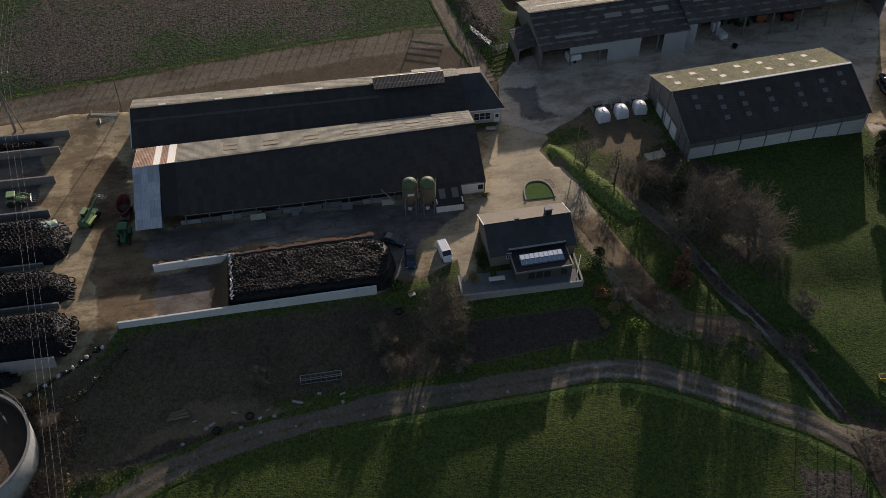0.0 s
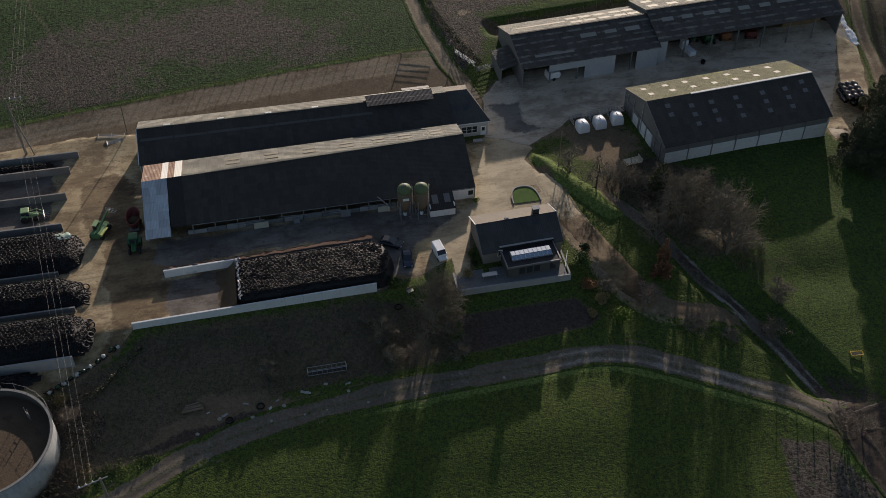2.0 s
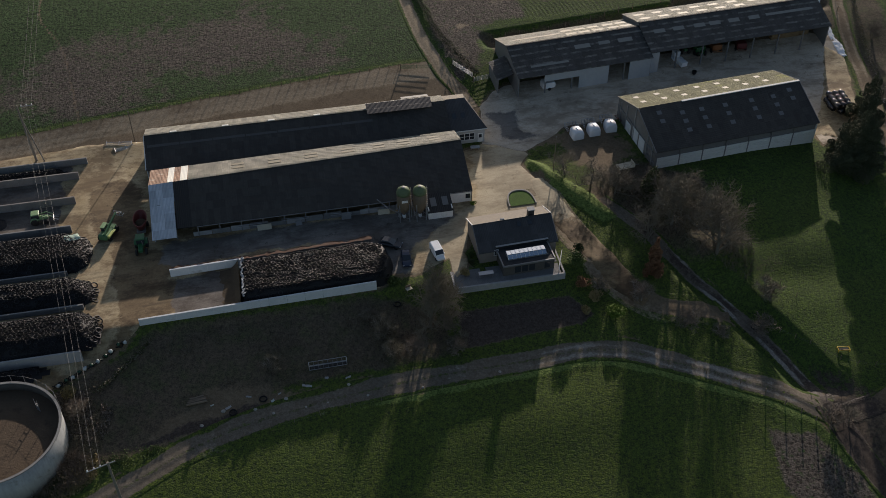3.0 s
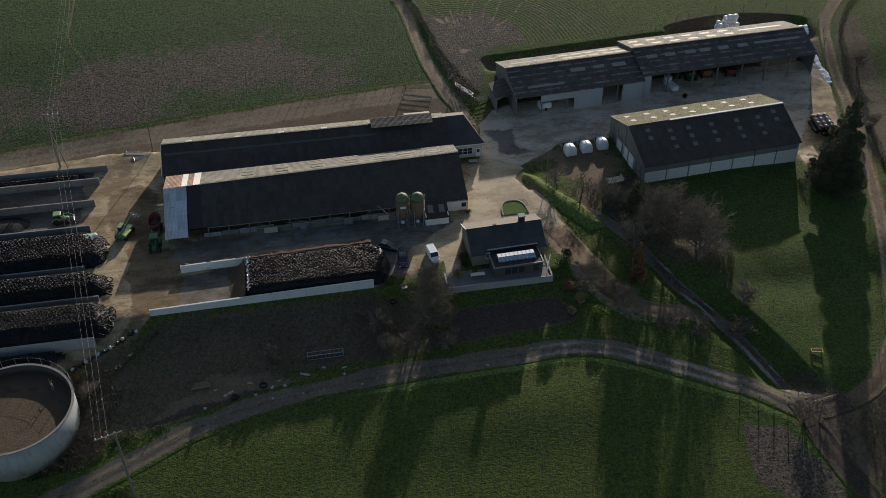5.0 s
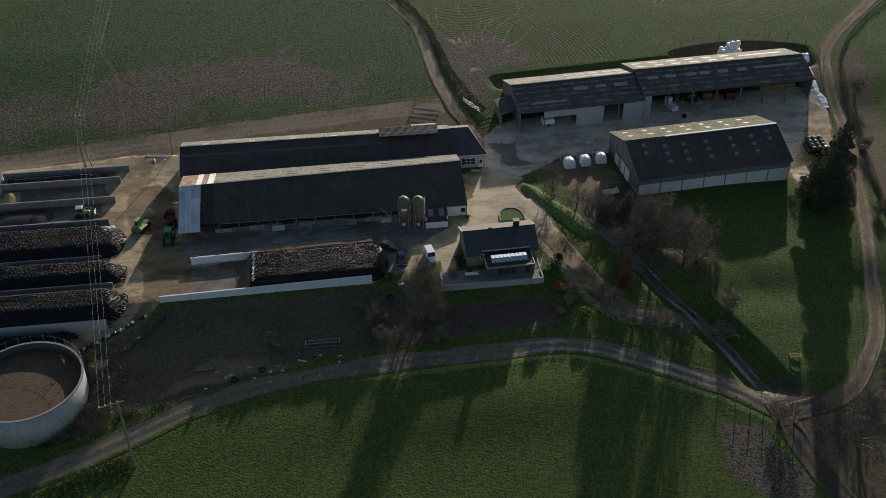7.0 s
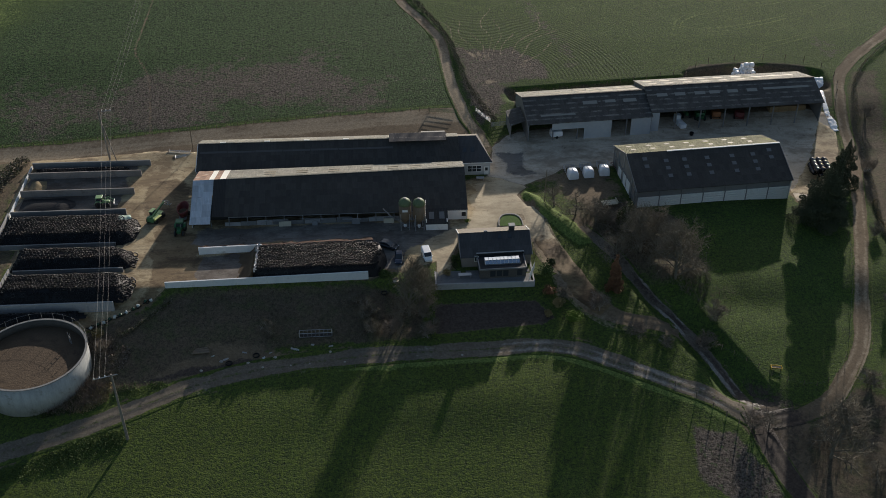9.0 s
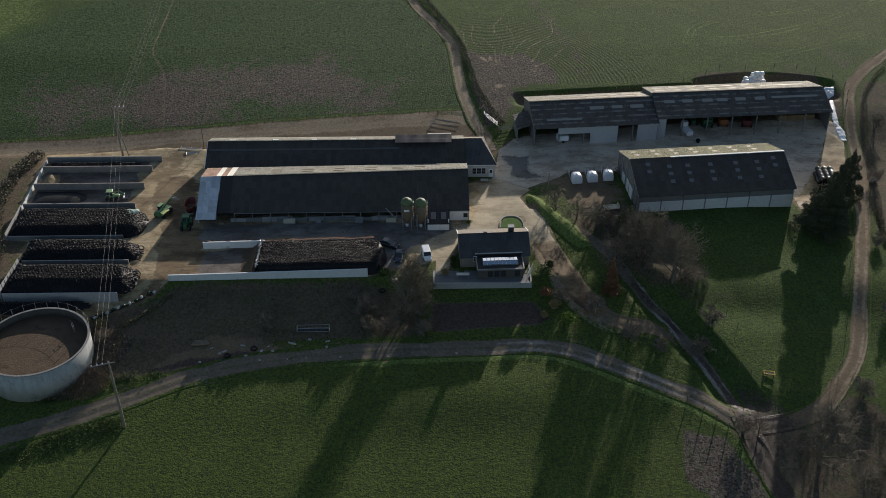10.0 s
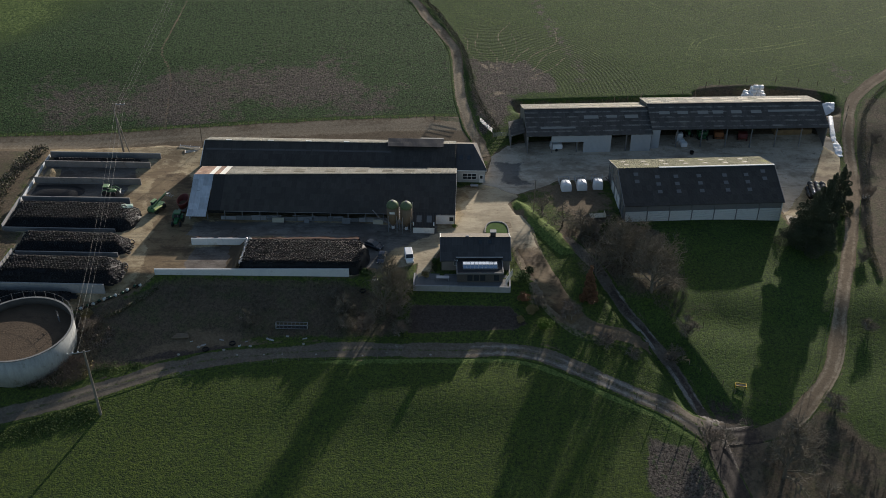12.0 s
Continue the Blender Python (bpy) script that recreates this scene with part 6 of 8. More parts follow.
# tyres lying along the yard's edge
M["film_pale"] = plain("pale film", (0.42, 0.46, 0.44), 0.25)
M["green_film"] = plain("dark green film", (0.02, 0.055, 0.03), 0.25)
row_ = [(-69.2, -6.2), (-66, -4.6), (-63, -3.2), (-60.2, -1.6), (-58.2, 0.1)]
et = thing("tyre_row", pose(0, 0, 0), "row of film-wrapped tyres along the yard edge", "tyre row")
ln = smooth_line(row_, 0.55)
for k, (x, y) in enumerate(ln):
    m = Matrix.Translation((x + rng.uniform(-0.2, 0.2), y + rng.uniform(-0.25, 0.25), tz(x, y) + 0.22)) @ Euler((rng.uniform(-0.9, 0.9), rng.uniform(-0.9, 0.9), 0)).to_matrix().to_4x4()
    ob = new("tyre", TYRES[k % 3])
    ob.parent, ob.matrix_basis = et, m
    if k % 2:
        bm = bmesh.new()
        bmesh.ops.create_icosphere(bm, subdivisions=2, radius=0.34)
        for v in bm.verts:
            v.co *= 1 + 0.6 * noise.noise(v.co * 3.1 + Vector((k * 5, 0, 0)))
        part("film_wad", bm, M["film_pale"] if k % 4 == 1 else M["green_film"], et, "crumpled pale film" if k % 4 == 1 else "crumpled dark green film", True).matrix_basis = m @ pose(0.25, 0.1, 0.22)

# ---- slurry tank ----
def slurry_tank():
    t = thing("slurry_tank", pose(-76.6, -16.0, -3.6), "round concrete slurry tank with brown crust inside", "slurry tank")
    R, top = 9.85, 4.7
    bm = lathe(bmesh.new(), [(R, -1.5), (R, top), (R - 0.28, top), (R - 0.28, 0.6), (R - 0.3, -1.5)], 72)
    part("tank_wall", bm, M["tank"], t, "stained pale concrete tank wall", True)
    bm = lathe(bmesh.new(), [(R + 0.06, top - 0.02), (R + 0.06, top + 0.1), (R - 0.34, top + 0.1), (R - 0.34, top - 0.02)], 72, close=True)
    part("rim", bm, M["concrete_dark"], t, "concrete rim")
    part("lining", lathe(bmesh.new(), [(R - 0.29, 2.6), (R - 0.29, top - 0.06), (R - 0.31, top - 0.06), (R - 0.31, 2.6)], 72, close=True), M["concrete_sludge"], t, "inner wall darkened by slurry", True)
    bm = bmesh.new()
    bmesh.ops.create_circle(bm, cap_ends=True, segments=64, radius=R - 0.29, matrix=Matrix.Translation((0, 0, 3.15)))
    part("crust", bm, M["slurry"], t, "dry brown slurry crust")
    n = 13
    pts = []
    for k in range(n):
        a = radians(18 + 150 * k / (n - 1))
        x, y = (R + 0.15) * math.cos(a), (R + 0.15) * math.sin(a)
        pts.append((x, y))
        part("fence_post", tubes([((x, y, top - 0.6), (x, y, top + 1.5))], 0.045), M["steel_grey"], t)
    part("fence_rail", tubes([((a[0], a[1], top + 1.35), (b[0], b[1], top + 1.35)) for a, b in zip(pts, pts[1:])], 0.02), M["steel_grey"], t)
    lad = part("ladder", tubes([((5.6, 4.6, 1.9), (5.6, 4.6, top + 1.0)), ((6.1, 4.1, 1.9), (6.1, 4.1, top + 1.0))] + [((5.6, 4.6, 2 + k * 0.4), (6.1, 4.1, 2 + k * 0.4)) for k in range(8)], 0.04), M["steel_grey"], t)


M["concrete_sludge"] = surface("slurry-darkened concrete", (0.045, 0.04, 0.034), (0.10, 0.09, 0.078), 0.8, big=0.5, small=3)
M["tank"] = surface("stained tank concrete", (0.24, 0.25, 0.24), (0.46, 0.47, 0.455), 0.85, big=0.7, small=3, third=(0.16, 0.155, 0.11), third_scale=0.45, stretch=(1, 1, 0.3))
slurry_tank()

# ---- feed silos ----
def feed_silo():
    s = thing("feed_silo", pose(0, 0, 0), "brown feed silo with mossy domed top on steel legs", "feed silo", "feed silos at the barn")
    r = 1.27
    bm = lathe(bmesh.new(), [(0.28, 1.3), (r, 3.2), (r, 6.3)], 28)
    part("body", bm, M["silo_brown"], s, "weathered brown silo body", True)
    bm = lathe(bmesh.new(), [(r + 0.03, 6.2), (r + 0.02, 6.6), (r * 0.86, 7.1), (r * 0.55, 7.45), (0.25, 7.6), (0.02, 7.62)], 28)
    part("dome", bm, M["silo_green"], s, "moss-green domed roof", True)
    part("lid", lathe(bmesh.new(), [(0.3, 7.58), (0.3, 7.72), (0.05, 7.76)], 14), M["steel_grey"], s)
    for k in range(4):
        a = radians(45 + 90 * k)
        x, y = r * math.cos(a), r * math.sin(a)
        part("leg", tubes([((x, y, 0.0), (x, y, 4.2))], 0.08), M["steel"], s)
        part("brace", tubes([((x, y, 1.6), (r * math.cos(a + math.pi / 2), r * math.sin(a + math.pi / 2), 0.7))], 0.035), M["steel"], s)
    part("ladder", tubes([((r + 0.12, -0.2, 0.3), (r + 0.12, -0.2, 7.2)), ((r + 0.12, 0.2, 0.3), (r + 0.12, 0.2, 7.2))] + [((r + 0.12, -0.2, 0.5 + 0.45 * k), (r + 0.12, 0.2, 0.5 + 0.45 * k)) for k in range(15)], 0.03), M["steel"], s, "steel ladder")
    part("auger_boot", lathe(bmesh.new(), [(0.3, 0.5), (0.35, 0.9), (0.28, 1.35)], 12), M["white_plastic"], s)
    return s


SILO = feed_silo()
SILO.matrix_basis = pose(-7.6, 20.2, 1.0)
s2 = copy_thing(SILO, pose(-4.65, 19.9, 1.0, 0, 0, 8))
lab = part("sign", boxes((-0.55, 0.55, -1.5, -1.44, 5.1, 5.6)), M["paint_white"], SILO, "small pale plate")
part("auger", tubes([((0, 0.2, 0.9), (-2.8, 0.6, 2.6)), ((-2.8, 0.6, 2.6), (-4.6, 2.4, 3.6))], 0.11, 8), M["steel_grey"], SILO)

# ---- calf hutches ----
def calf_hutch():
    h = thing("calf_hutch", pose(0, 0, 0), "white plastic calf hutch with a small steel pen", "calf hutch", "calf hutches by the barn")
    bm = bmesh.new()
    rings = []
    for y, w, zt in ((-1.6, 1.02, 1.75), (-1.5, 1.15, 1.9), (-0.4, 1.2, 1.95), (0.9, 1.1, 1.8), (1.2, 0.95, 1.55)):
        ring = []
        for k in range(11):
            a = math.pi * k / 10
            x = -w * math.copysign(abs(math.cos(a)) ** 0.45, math.cos(a))
            z = zt * abs(math.sin(a)) ** 0.5
            ring.append(bm.verts.new((x, y, z)))
        rings.append(ring)
    for u, v in zip(rings, rings[1:]):
        for k in range(10):
            bm.faces.new((u[k], u[k + 1], v[k + 1], v[k]))
    bm.faces.new(rings[0])
    part("shell", bm, M["white_plastic"], h, "", True)
    part("ridge_vent", boxes((-0.12, 0.12, -0.6, 0.3, 1.93, 2.03), bevel=0.03), M["white_plastic"], h)
    for x in (-1.25, 1.25):
        part("pen_side", tubes([((x, 1.1, 0.35), (x, 3.3, 0.35)), ((x, 1.1, 0.75), (x, 3.3, 0.75)), ((x, 1.1, 1.15), (x, 3.3, 1.15)), ((x, 3.3, 0), (x, 3.3, 1.2))], 0.045), M["steel"], h)
    part("pen_front", tubes([((-1.25, 3.3, z), (1.25, 3.3, z)) for z in (0.35, 0.75, 1.15)] + [((x, 3.3, 0), (x, 3.3, 1.15)) for x in (-0.6, 0, 0.6)], 0.045), M["steel"], h)
    part("bedding", boxes((-1.2, 1.2, 1.1, 3.25, 0.0, 0.1), bevel=0.04), M["silage"], h)
    return h


HUTCH = calf_hutch()
HUTCH.matrix_basis = at(31.2, 38.9, 6)
copy_thing(HUTCH, at(34.9, 39.4, 3))
copy_thing(HUTCH, at(38.7, 40.0, -2))

# ---- vehicles: x is ahead ----
def wheel(parent, x, y, r, w, rim_mat, name="wheel"):
    bm = lathe(bmesh.new(), [(r * 0.55, -w / 2), (r * 0.92, -w / 2), (r, -w * 0.3), (r, w * 0.3), (r * 0.92, w / 2), (r * 0.55, w / 2)], 20, (x, y, r), "y")
    t = part(name, bm, M["tyre_plain"], parent, "", True)
    bm = lathe(bmesh.new(), [(r * 0.56, -w * 0.35), (r * 0.56, w * 0.35), (r * 0.2, w * 0.2)], 14, (x, y, r), "y")
    part("rim", bm, rim_mat, t)
    return t


M["tyre_plain"] = plain("black tyre", (0.018, 0.018, 0.018), 0.7)


def hull(sections, seg_round=0.12):
    """A body lofted through boxes: rows of (x, half width, z low, z high)."""
    bm = bmesh.new()
    rings = []
    for x, w, z0, z1 in sections:
        c = min(seg_round, w * 0.4, (z1 - z0) * 0.3)
        pts = ((-w, z0 + c), (-w + c, z0), (w - c, z0), (w, z0 + c), (w, z1 - c), (w - c, z1), (-w + c, z1), (-w, z1 - c))
        rings.append([bm.verts.new((x, p[0], p[1])) for p in pts])
    for u, v in zip(rings, rings[1:]):
        for k in range(8):
            bm.faces.new((u[k], u[(k + 1) % 8], v[(k + 1) % 8], v[k]))
    bm.faces.new(rings[0])
    bm.faces.new(rings[-1])
    return bm


def tractor(m, paint, rim, label, category="tractor", loader=False, group=""):
    t = thing("tractor", m, label, category, group)
    part("bonnet", hull([(0.3, 0.45, 0.85, 1.65), (1.2, 0.44, 0.85, 1.6), (1.9, 0.4, 0.85, 1.5), (2.05, 0.34, 0.95, 1.35)]), paint, t)
    part("chassis", boxes((-1.1, 1.7, -0.3, 0.3, 0.6, 0.95), bevel=0.04), M["steel_grey"], t)
    c = part("cab", hull([(-1.05, 0.78, 0.95, 1.35), (-1.0, 0.8, 0.95, 1.4), (0.35, 0.72, 0.95, 1.4), (0.4, 0.7, 1.0, 1.35)]), paint, t)
    part("windows", hull([(-0.98, 0.76, 1.4, 2.45), (-0.9, 0.74, 1.4, 2.5), (0.25, 0.68, 1.4, 2.5), (0.38, 0.66, 1.4, 2.35)]), M["glass_dark"], c)
    part("roof", hull([(-1.15, 0.78, 2.5, 2.66), (-1.0, 0.84, 2.48, 2.72), (0.4, 0.8, 2.48, 2.72), (0.52, 0.7, 2.5, 2.64)]), paint, c)
    for y in (-0.92, 0.92):
        wheel(t, -0.65, y, 0.85, 0.48, rim, "rear_wheel")
        wheel(t, 1.45, y * 0.92, 0.58, 0.36, rim, "front_wheel")
        part("mudguard", hull([(-1.5, 0.28, 1.1, 1.25), (-1.0, 0.28, 1.72, 1.82), (-0.3, 0.28, 1.72, 1.82), (0.1, 0.28, 1.25, 1.35)]), paint, t).location = (0, y, 0)
    part("exhaust", tubes([((0.95, 0.42, 1.5), (0.95, 0.42, 2.6))], 0.05), M["steel_grey"], t)
    if loader:
        for y in (-0.5, 0.5):
            part("loader_arm", tubes([((0.2, y, 1.75), (1.9, y, 2.15)), ((1.9, y, 2.15), (3.1, y, 1.2))], 0.1), paint, t)
        part("fork", tubes([((3.1, -0.9, 1.2), (3.1, 0.9, 1.2)), ((3.1, -0.9, 0.7), (3.1, 0.9, 0.7))] + [((3.1, y, 1.2), (3.1, y, 0.5)) for y in (-0.9, -0.3, 0.3, 0.9)] + [((3.1, y, 0.55), (4.0, y, 0.5)) for y in (-0.8, -0.3, 0.3, 0.8)], 0.05), M["steel"], t, "steel bale fork")
    return t


M["green_mid"] = plain("dusty green paint", (0.09, 0.19, 0.08), 0.5)


def telehandler(m, label):
    t = thing("telehandler", m, label, "telehandler")
    part("body", hull([(-2.2, 0.75, 0.7, 1.55), (-1.9, 0.85, 0.65, 1.75), (-0.4, 0.9, 0.65, 1.5), (1.6, 0.9, 0.65, 1.35), (2.0, 0.8, 0.75, 1.2)]), M["green_mid"], t)
    c = part("cab", hull([(-0.75, 0.36, 1.4, 2.35), (0.6, 0.36, 1.4, 2.35), (0.85, 0.36, 1.4, 1.7)]), M["glass_dark"], t)
    c.location = (0, 0.5, 0)
    part("roof", boxes((-0.85, 0.7, 0.1, 0.92, 2.35, 2.46), bevel=0.04), M["green_light"], t, "pale green cab roof")
    part("boom", hull([(-2.1, 0.16, 1.55, 1.95), (-2.0, 0.18, 1.5, 2.0), (2.6, 0.16, 2.35, 2.75), (3.4, 0.13, 2.5, 2.8)]), M["green"], t).location = (0, -0.35, 0)
    part("headstock", tubes([((3.4, -0.35, 2.55), (4.1, -0.35, 2.0)), ((4.1, -1.1, 2.0), (4.1, 0.45, 2.0)), ((4.1, -1.1, 1.5), (4.1, 0.45, 1.5)), ((4.1, -1.0, 2.4), (4.1, 0.4, 2.4))] + [((4.1, y, 2.45), (4.1, y, 1.3)) for y in (-1.1, -0.6, -0.1, 0.45)] + [((4.1, y, 1.4), (5.0, y, 1.35)) for y in (-1.0, -0.35, 0.35)], 0.055), M["steel"], t, "steel grab")
    part("engine_cover", hull([(-1.9, 0.34, 1.4, 1.9), (-0.2, 0.34, 1.35, 1.75), (0.6, 0.3, 1.3, 1.5)]), M["yellow_green"], t, "yellowish engine cover").location = (0, -0.95, -0.35)
    for x in (-1.35, 1.35):
        for y in (-1.0, 1.0):
            wheel(t, x, y, 0.6, 0.42, M["yellow"])
    return t


M["yellow_green"] = plain("yellowish green paint", (0.34, 0.40, 0.12), 0.5)
tractor(at(-74.0, 32.9, 4), M["green_light"], M["yellow"], "light green tractor with loader fork in the bay", loader=True).matrix_basis @= Matrix.Scale(0.88, 4)
telehandler(at(-61.2, 26.6, 68), "green telehandler with raised steel grab on the yard")
tractor(at(-55.2, 21.6, -91), M["green_deep"], M["yellow"], "dark green tractor hitched to the red mixer wagon")


def mixer_wagon(m):
    w = thing("feed_wagon", m, "red feed mixer wagon with an open oval tub", "feed wagon")
    bm = bmesh.new()
    rings = []
    for s, z in ((0.72, 0.75), (0.95, 1.9), (1.08, 2.5), (1.0, 2.5), (0.86, 1.7), (0.6, 1.0)):
        rings.append([bm.verts.new((2.3 * s * math.cos(2 * math.pi * k / 24), 1.2 * s * math.sin(2 * math.pi * k / 24), z)) for k in range(24)])
    for u, v in zip(rings, rings[1:]):
        for k in range(24):
            bm.faces.new((u[k], u[(k + 1) % 24], v[(k + 1) % 24], v[k]))
    bm.faces.new(rings[0])
    bm.faces.new(rings[-1])
    part("tub", bm, M["red"], w, "", True)
    part("feed", lathe(bmesh.new(), [(1.0, 1.5), (0.6, 1.75), (0.05, 1.9)], 16), M["silage"], w)
    part("drawbar", tubes([((2.0, 0, 0.6), (3.5, 0, 0.55))], 0.1), M["red"], w)
    part("frame", boxes((-1.7, 2.0, -0.8, 0.8, 0.45, 0.8), bevel=0.05), M["steel_grey"], w)
    for y in (-1.0, 1.0):
        wheel(w, -0.6, y, 0.48, 0.34, M["red"])


mixer_wagon(at(-55.3, 27.4, -91))


def road_vehicle(m, name, label, category, paint, L, W, H, van):
    c = thing(name, m, label, category)
    h, w = L / 2, W / 2
    if van:
        body = [(-h, w * 0.9, 0.35, H * 0.9), (-h + 0.12, w, 0.3, H), (h * 0.35, w, 0.3, H), (h * 0.62, w * 0.97, 0.3, H * 0.72), (h * 0.7, w * 0.96, 0.3, H * 0.56), (h * 0.95, w * 0.9, 0.35, H * 0.48), (h, w * 0.82, 0.45, H * 0.4)]
        glass = [(h * 0.3, w * 0.88, H * 0.6, H * 0.985), (h * 0.37, w * 0.9, H * 0.6, H * 0.99), (h * 0.645, w * 0.86, H * 0.58, H * 0.72)]
    else:
        body = [(-h, w * 0.8, 0.45, 0.85), (-h + 0.12, w * 0.95, 0.3, 0.95), (0, w, 0.28, 0.95), (h * 0.6, w * 0.97, 0.3, 0.88), (h * 0.93, w * 0.86, 0.35, 0.75), (h, w * 0.75, 0.45, 0.65)]
        glass = [(-h * 0.88, w * 0.72, 0.9, 1.05), (-h * 0.6, w * 0.8, 0.9, H * 0.97), (h * 0.02, w * 0.82, 0.9, H * 0.98), (h * 0.42, w * 0.82, 0.88, 0.95)]
    part("body", hull(body, 0.16), paint, c)
    part("windows", hull(glass, 0.1), M["glass_dark"], c)
    if not van:
        part("roof", hull([(-h * 0.62, w * 0.68, H * 0.95, H), (-h * 0.3, w * 0.74, H * 0.96, H + 0.03), (h * 0.02, w * 0.72, H * 0.96, H)], 0.05), paint, c)
    for x in (-h * 0.62, h * 0.62):
        for y in (-w + 0.1, w - 0.1):
            wheel(c, x, y, 0.33, 0.22, M["steel"])
    for y in (-w * 0.7, w * 0.7):
        part("headlight", boxes((h * 0.93, h * 0.99, y - 0.16, y + 0.16, 0.6, 0.74), bevel=0.02), M["steel"], c)
        part("mirror", boxes((h * 0.4, h * 0.52, math.copysign(w + 0.03, y), math.copysign(w + 0.2, y), 0.95, 1.1)) if y > 0 else boxes((h * 0.4, h * 0.52, -w - 0.2, -w - 0.03, 0.95, 1.1)), paint, c)
    return c


road_vehicle(at(-3.5, 9.3, -80), "van", "white panel van parked on the sunlit concrete", "van", M["white_car"], 4.0, 1.65, 1.9, True)
road_vehicle(at(-11.3, 13.5, -28), "car", "black hatchback parked beside the silage heap", "car", M["car_dark"], 4.3, 1.8, 1.5, False)
road_vehicle(at(-9.2, 9.0, -95), "car", "dark blue car parked in the shade", "car", M["car_blue"], 4.2, 1.75, 1.45, False)

# ---- implements in the sheds ----
tractor(at(66.6, 61.5, -95), M["green"], M["yellow"], "green tractor parked under the shed roof")
tractor(at(62.9, 62.6, -88), M["green"], M["yellow"], "second green tractor deeper in the shed")


def implement(m, paint, label, name="implement"):
    i = thing(name, m, label, "farm implement")
    part("frame", tubes([((-1.4, -1, 0.8), (1.4, -1, 0.8)), ((-1.4, 1, 0.8), (1.4, 1, 0.8)), ((-1.4, -1, 0.8), (-1.4, 1, 0.8)), ((1.4, -1, 0.8), (1.4, 1, 0.8)), ((0, 0, 0.8), (2.8, 0, 0.6))], 0.09), paint, i)
    part("hopper", hull([(-1.1, 0.5, 0.9, 1.3), (-0.8, 1.1, 0.9, 2.1), (0.8, 1.1, 0.9, 2.1), (1.1, 0.5, 0.9, 1.3)]), paint, i)
    for y in (-1.1, 1.1):
        wheel(i, -0.2, y, 0.5, 0.3, paint)
    return i


implement(at(70.3, 61.2, 90), M["orange"], "orange hopper spreader under the shed roof")
implement(at(76.2, 61.0, 80), M["red"], "red tedder with folded arms in the shed")
bg = thing("bag_stack", at(61.0, 58.6, 10), "white plastic tanks stacked at the shed front", "water tank")
for k, (x, y, z) in enumerate(((0, -1.2, 0), (-0.1, 0.2, 0), (-0.3, 1.6, 0), (-0.3, 1.6, 1.15))):
    part("tank", boxes((x - 0.75, x + 0.75, y - 0.62, y + 0.62, z + 0.08, z + 1.15), bevel=0.12), M["white_plastic"], bg)
sk = thing("black_sack", at(62.8, 54.6, 30), "black rubber bucket lying on the concrete", "bucket")
part("body", lathe(bmesh.new(), [(0.35, 0.0), (0.5, 0.35), (0.55, 0.8), (0.5, 0.8), (0.42, 0.2)], 16), M["black"], sk)
tr = thing("trailer", at(29.8, 55.6, 8), "white livestock trailer standing in the open bay", "trailer")
part("box", hull([(-1.4, 0.9, 0.5, 1.6), (-1.2, 1.0, 0.45, 1.9), (1.2, 1.0, 0.45, 1.9), (1.5, 0.8, 0.5, 1.5)]), M["white_plastic"], tr)
for y in (-1.0, 1.0):
    wheel(tr, 0, y, 0.35, 0.2, M["steel"])
part("drawbar", tubes([((1.5, 0, 0.5), (2.6, 0, 0.45))], 0.06), M["steel"], tr)

# ---- wrapped bales, white sheet, bale pile ----
def bale(m, mat, label, group):
    b = thing("wrapped_bale", m, label, "bale", group)
    part("wrap", lathe(bmesh.new(), [(0.1, -0.62), (0.52, -0.62), (0.62, -0.52), (0.65, 0), (0.62, 0.52), (0.52, 0.62), (0.1, 0.62)], 18, (0, 0, 0.65), "y"), mat, b, "", True)
    return b


B0 = bale(at(87.4, 38.6, 10), M["film_gloss"], "glossy black wrapped bale in a stack", "black wrapped bales")
for i in range(3):
    for j in range(4):
        for k in range(2):
            if i + j + k == 0:
                continue
            p = at(87.4 + 1.35 * i + 0.1 * j, 36.6 + 1.42 * j, 10 + 5 * k)
            copy_thing(B0, pose(0, 0, 1.2 * k) @ p @ pose(0.4 * k, 0.2 * k, 0))
W0 = bale(at(80.0, 79.0, 0), M["white_plastic"], "white wrapped bale in the heap behind the shed", "white wrapped bales")
for i in range(4):
    for j in range(2):
        for k in range(5 - j):
            if i + j + k == 0 or (k >= 3 and i in (0, 3)):
                continue
            copy_thing(W0, pose(0, 0, 1.15 * k) @ at(80.0 + 1.35 * i + 0.3 * k, 79.0 + 1.4 * j, 7 * i + 20 * k))
sheet = [(98.4, 55.8), (99.8, 55.6), (100.3, 59.3), (99.5, 61.3), (100.2, 67.0), (101.1, 72.2), (100.0, 71.8), (99.0, 66.5), (98.4, 62.5), (98.2, 58.8)]
ws = thing("plastic_sheet", pose(0, 0, 0), "crumpled white plastic sheet beside the shed", "plastic sheet")
heap_mesh(ws, sheet, lambda x, y: terrain(np.atleast_1d(x), np.atleast_1d(y)) + 0.12 + 0.08 * fbm(np.atleast_1d(x), np.atleast_1d(y), 1.6, 44), 0.2, M["white_plastic"], "sheet", "")

pile = [(99.6, 74.4), (102.6, 75.4), (103.4, 78.6), (101.2, 80.2), (99.2, 78.4)]
wp = thing("plastic_heap", pose(0, 0, 0), "crumpled heap of white silage film behind the shed", "plastic heap")
heap_mesh(wp, pile, lambda x, y: terrain(np.atleast_1d(x), np.atleast_1d(y)) + 0.1 + (1.1 + 0.5 * fbm(np.atleast_1d(x), np.atleast_1d(y), 0.8, 47)) * sstep(0, 1.6, signed(np.atleast_1d(np.asarray(x, float)), np.atleast_1d(np.asarray(y, float)), pile)), 0.25, M["white_plastic"], "film", "")

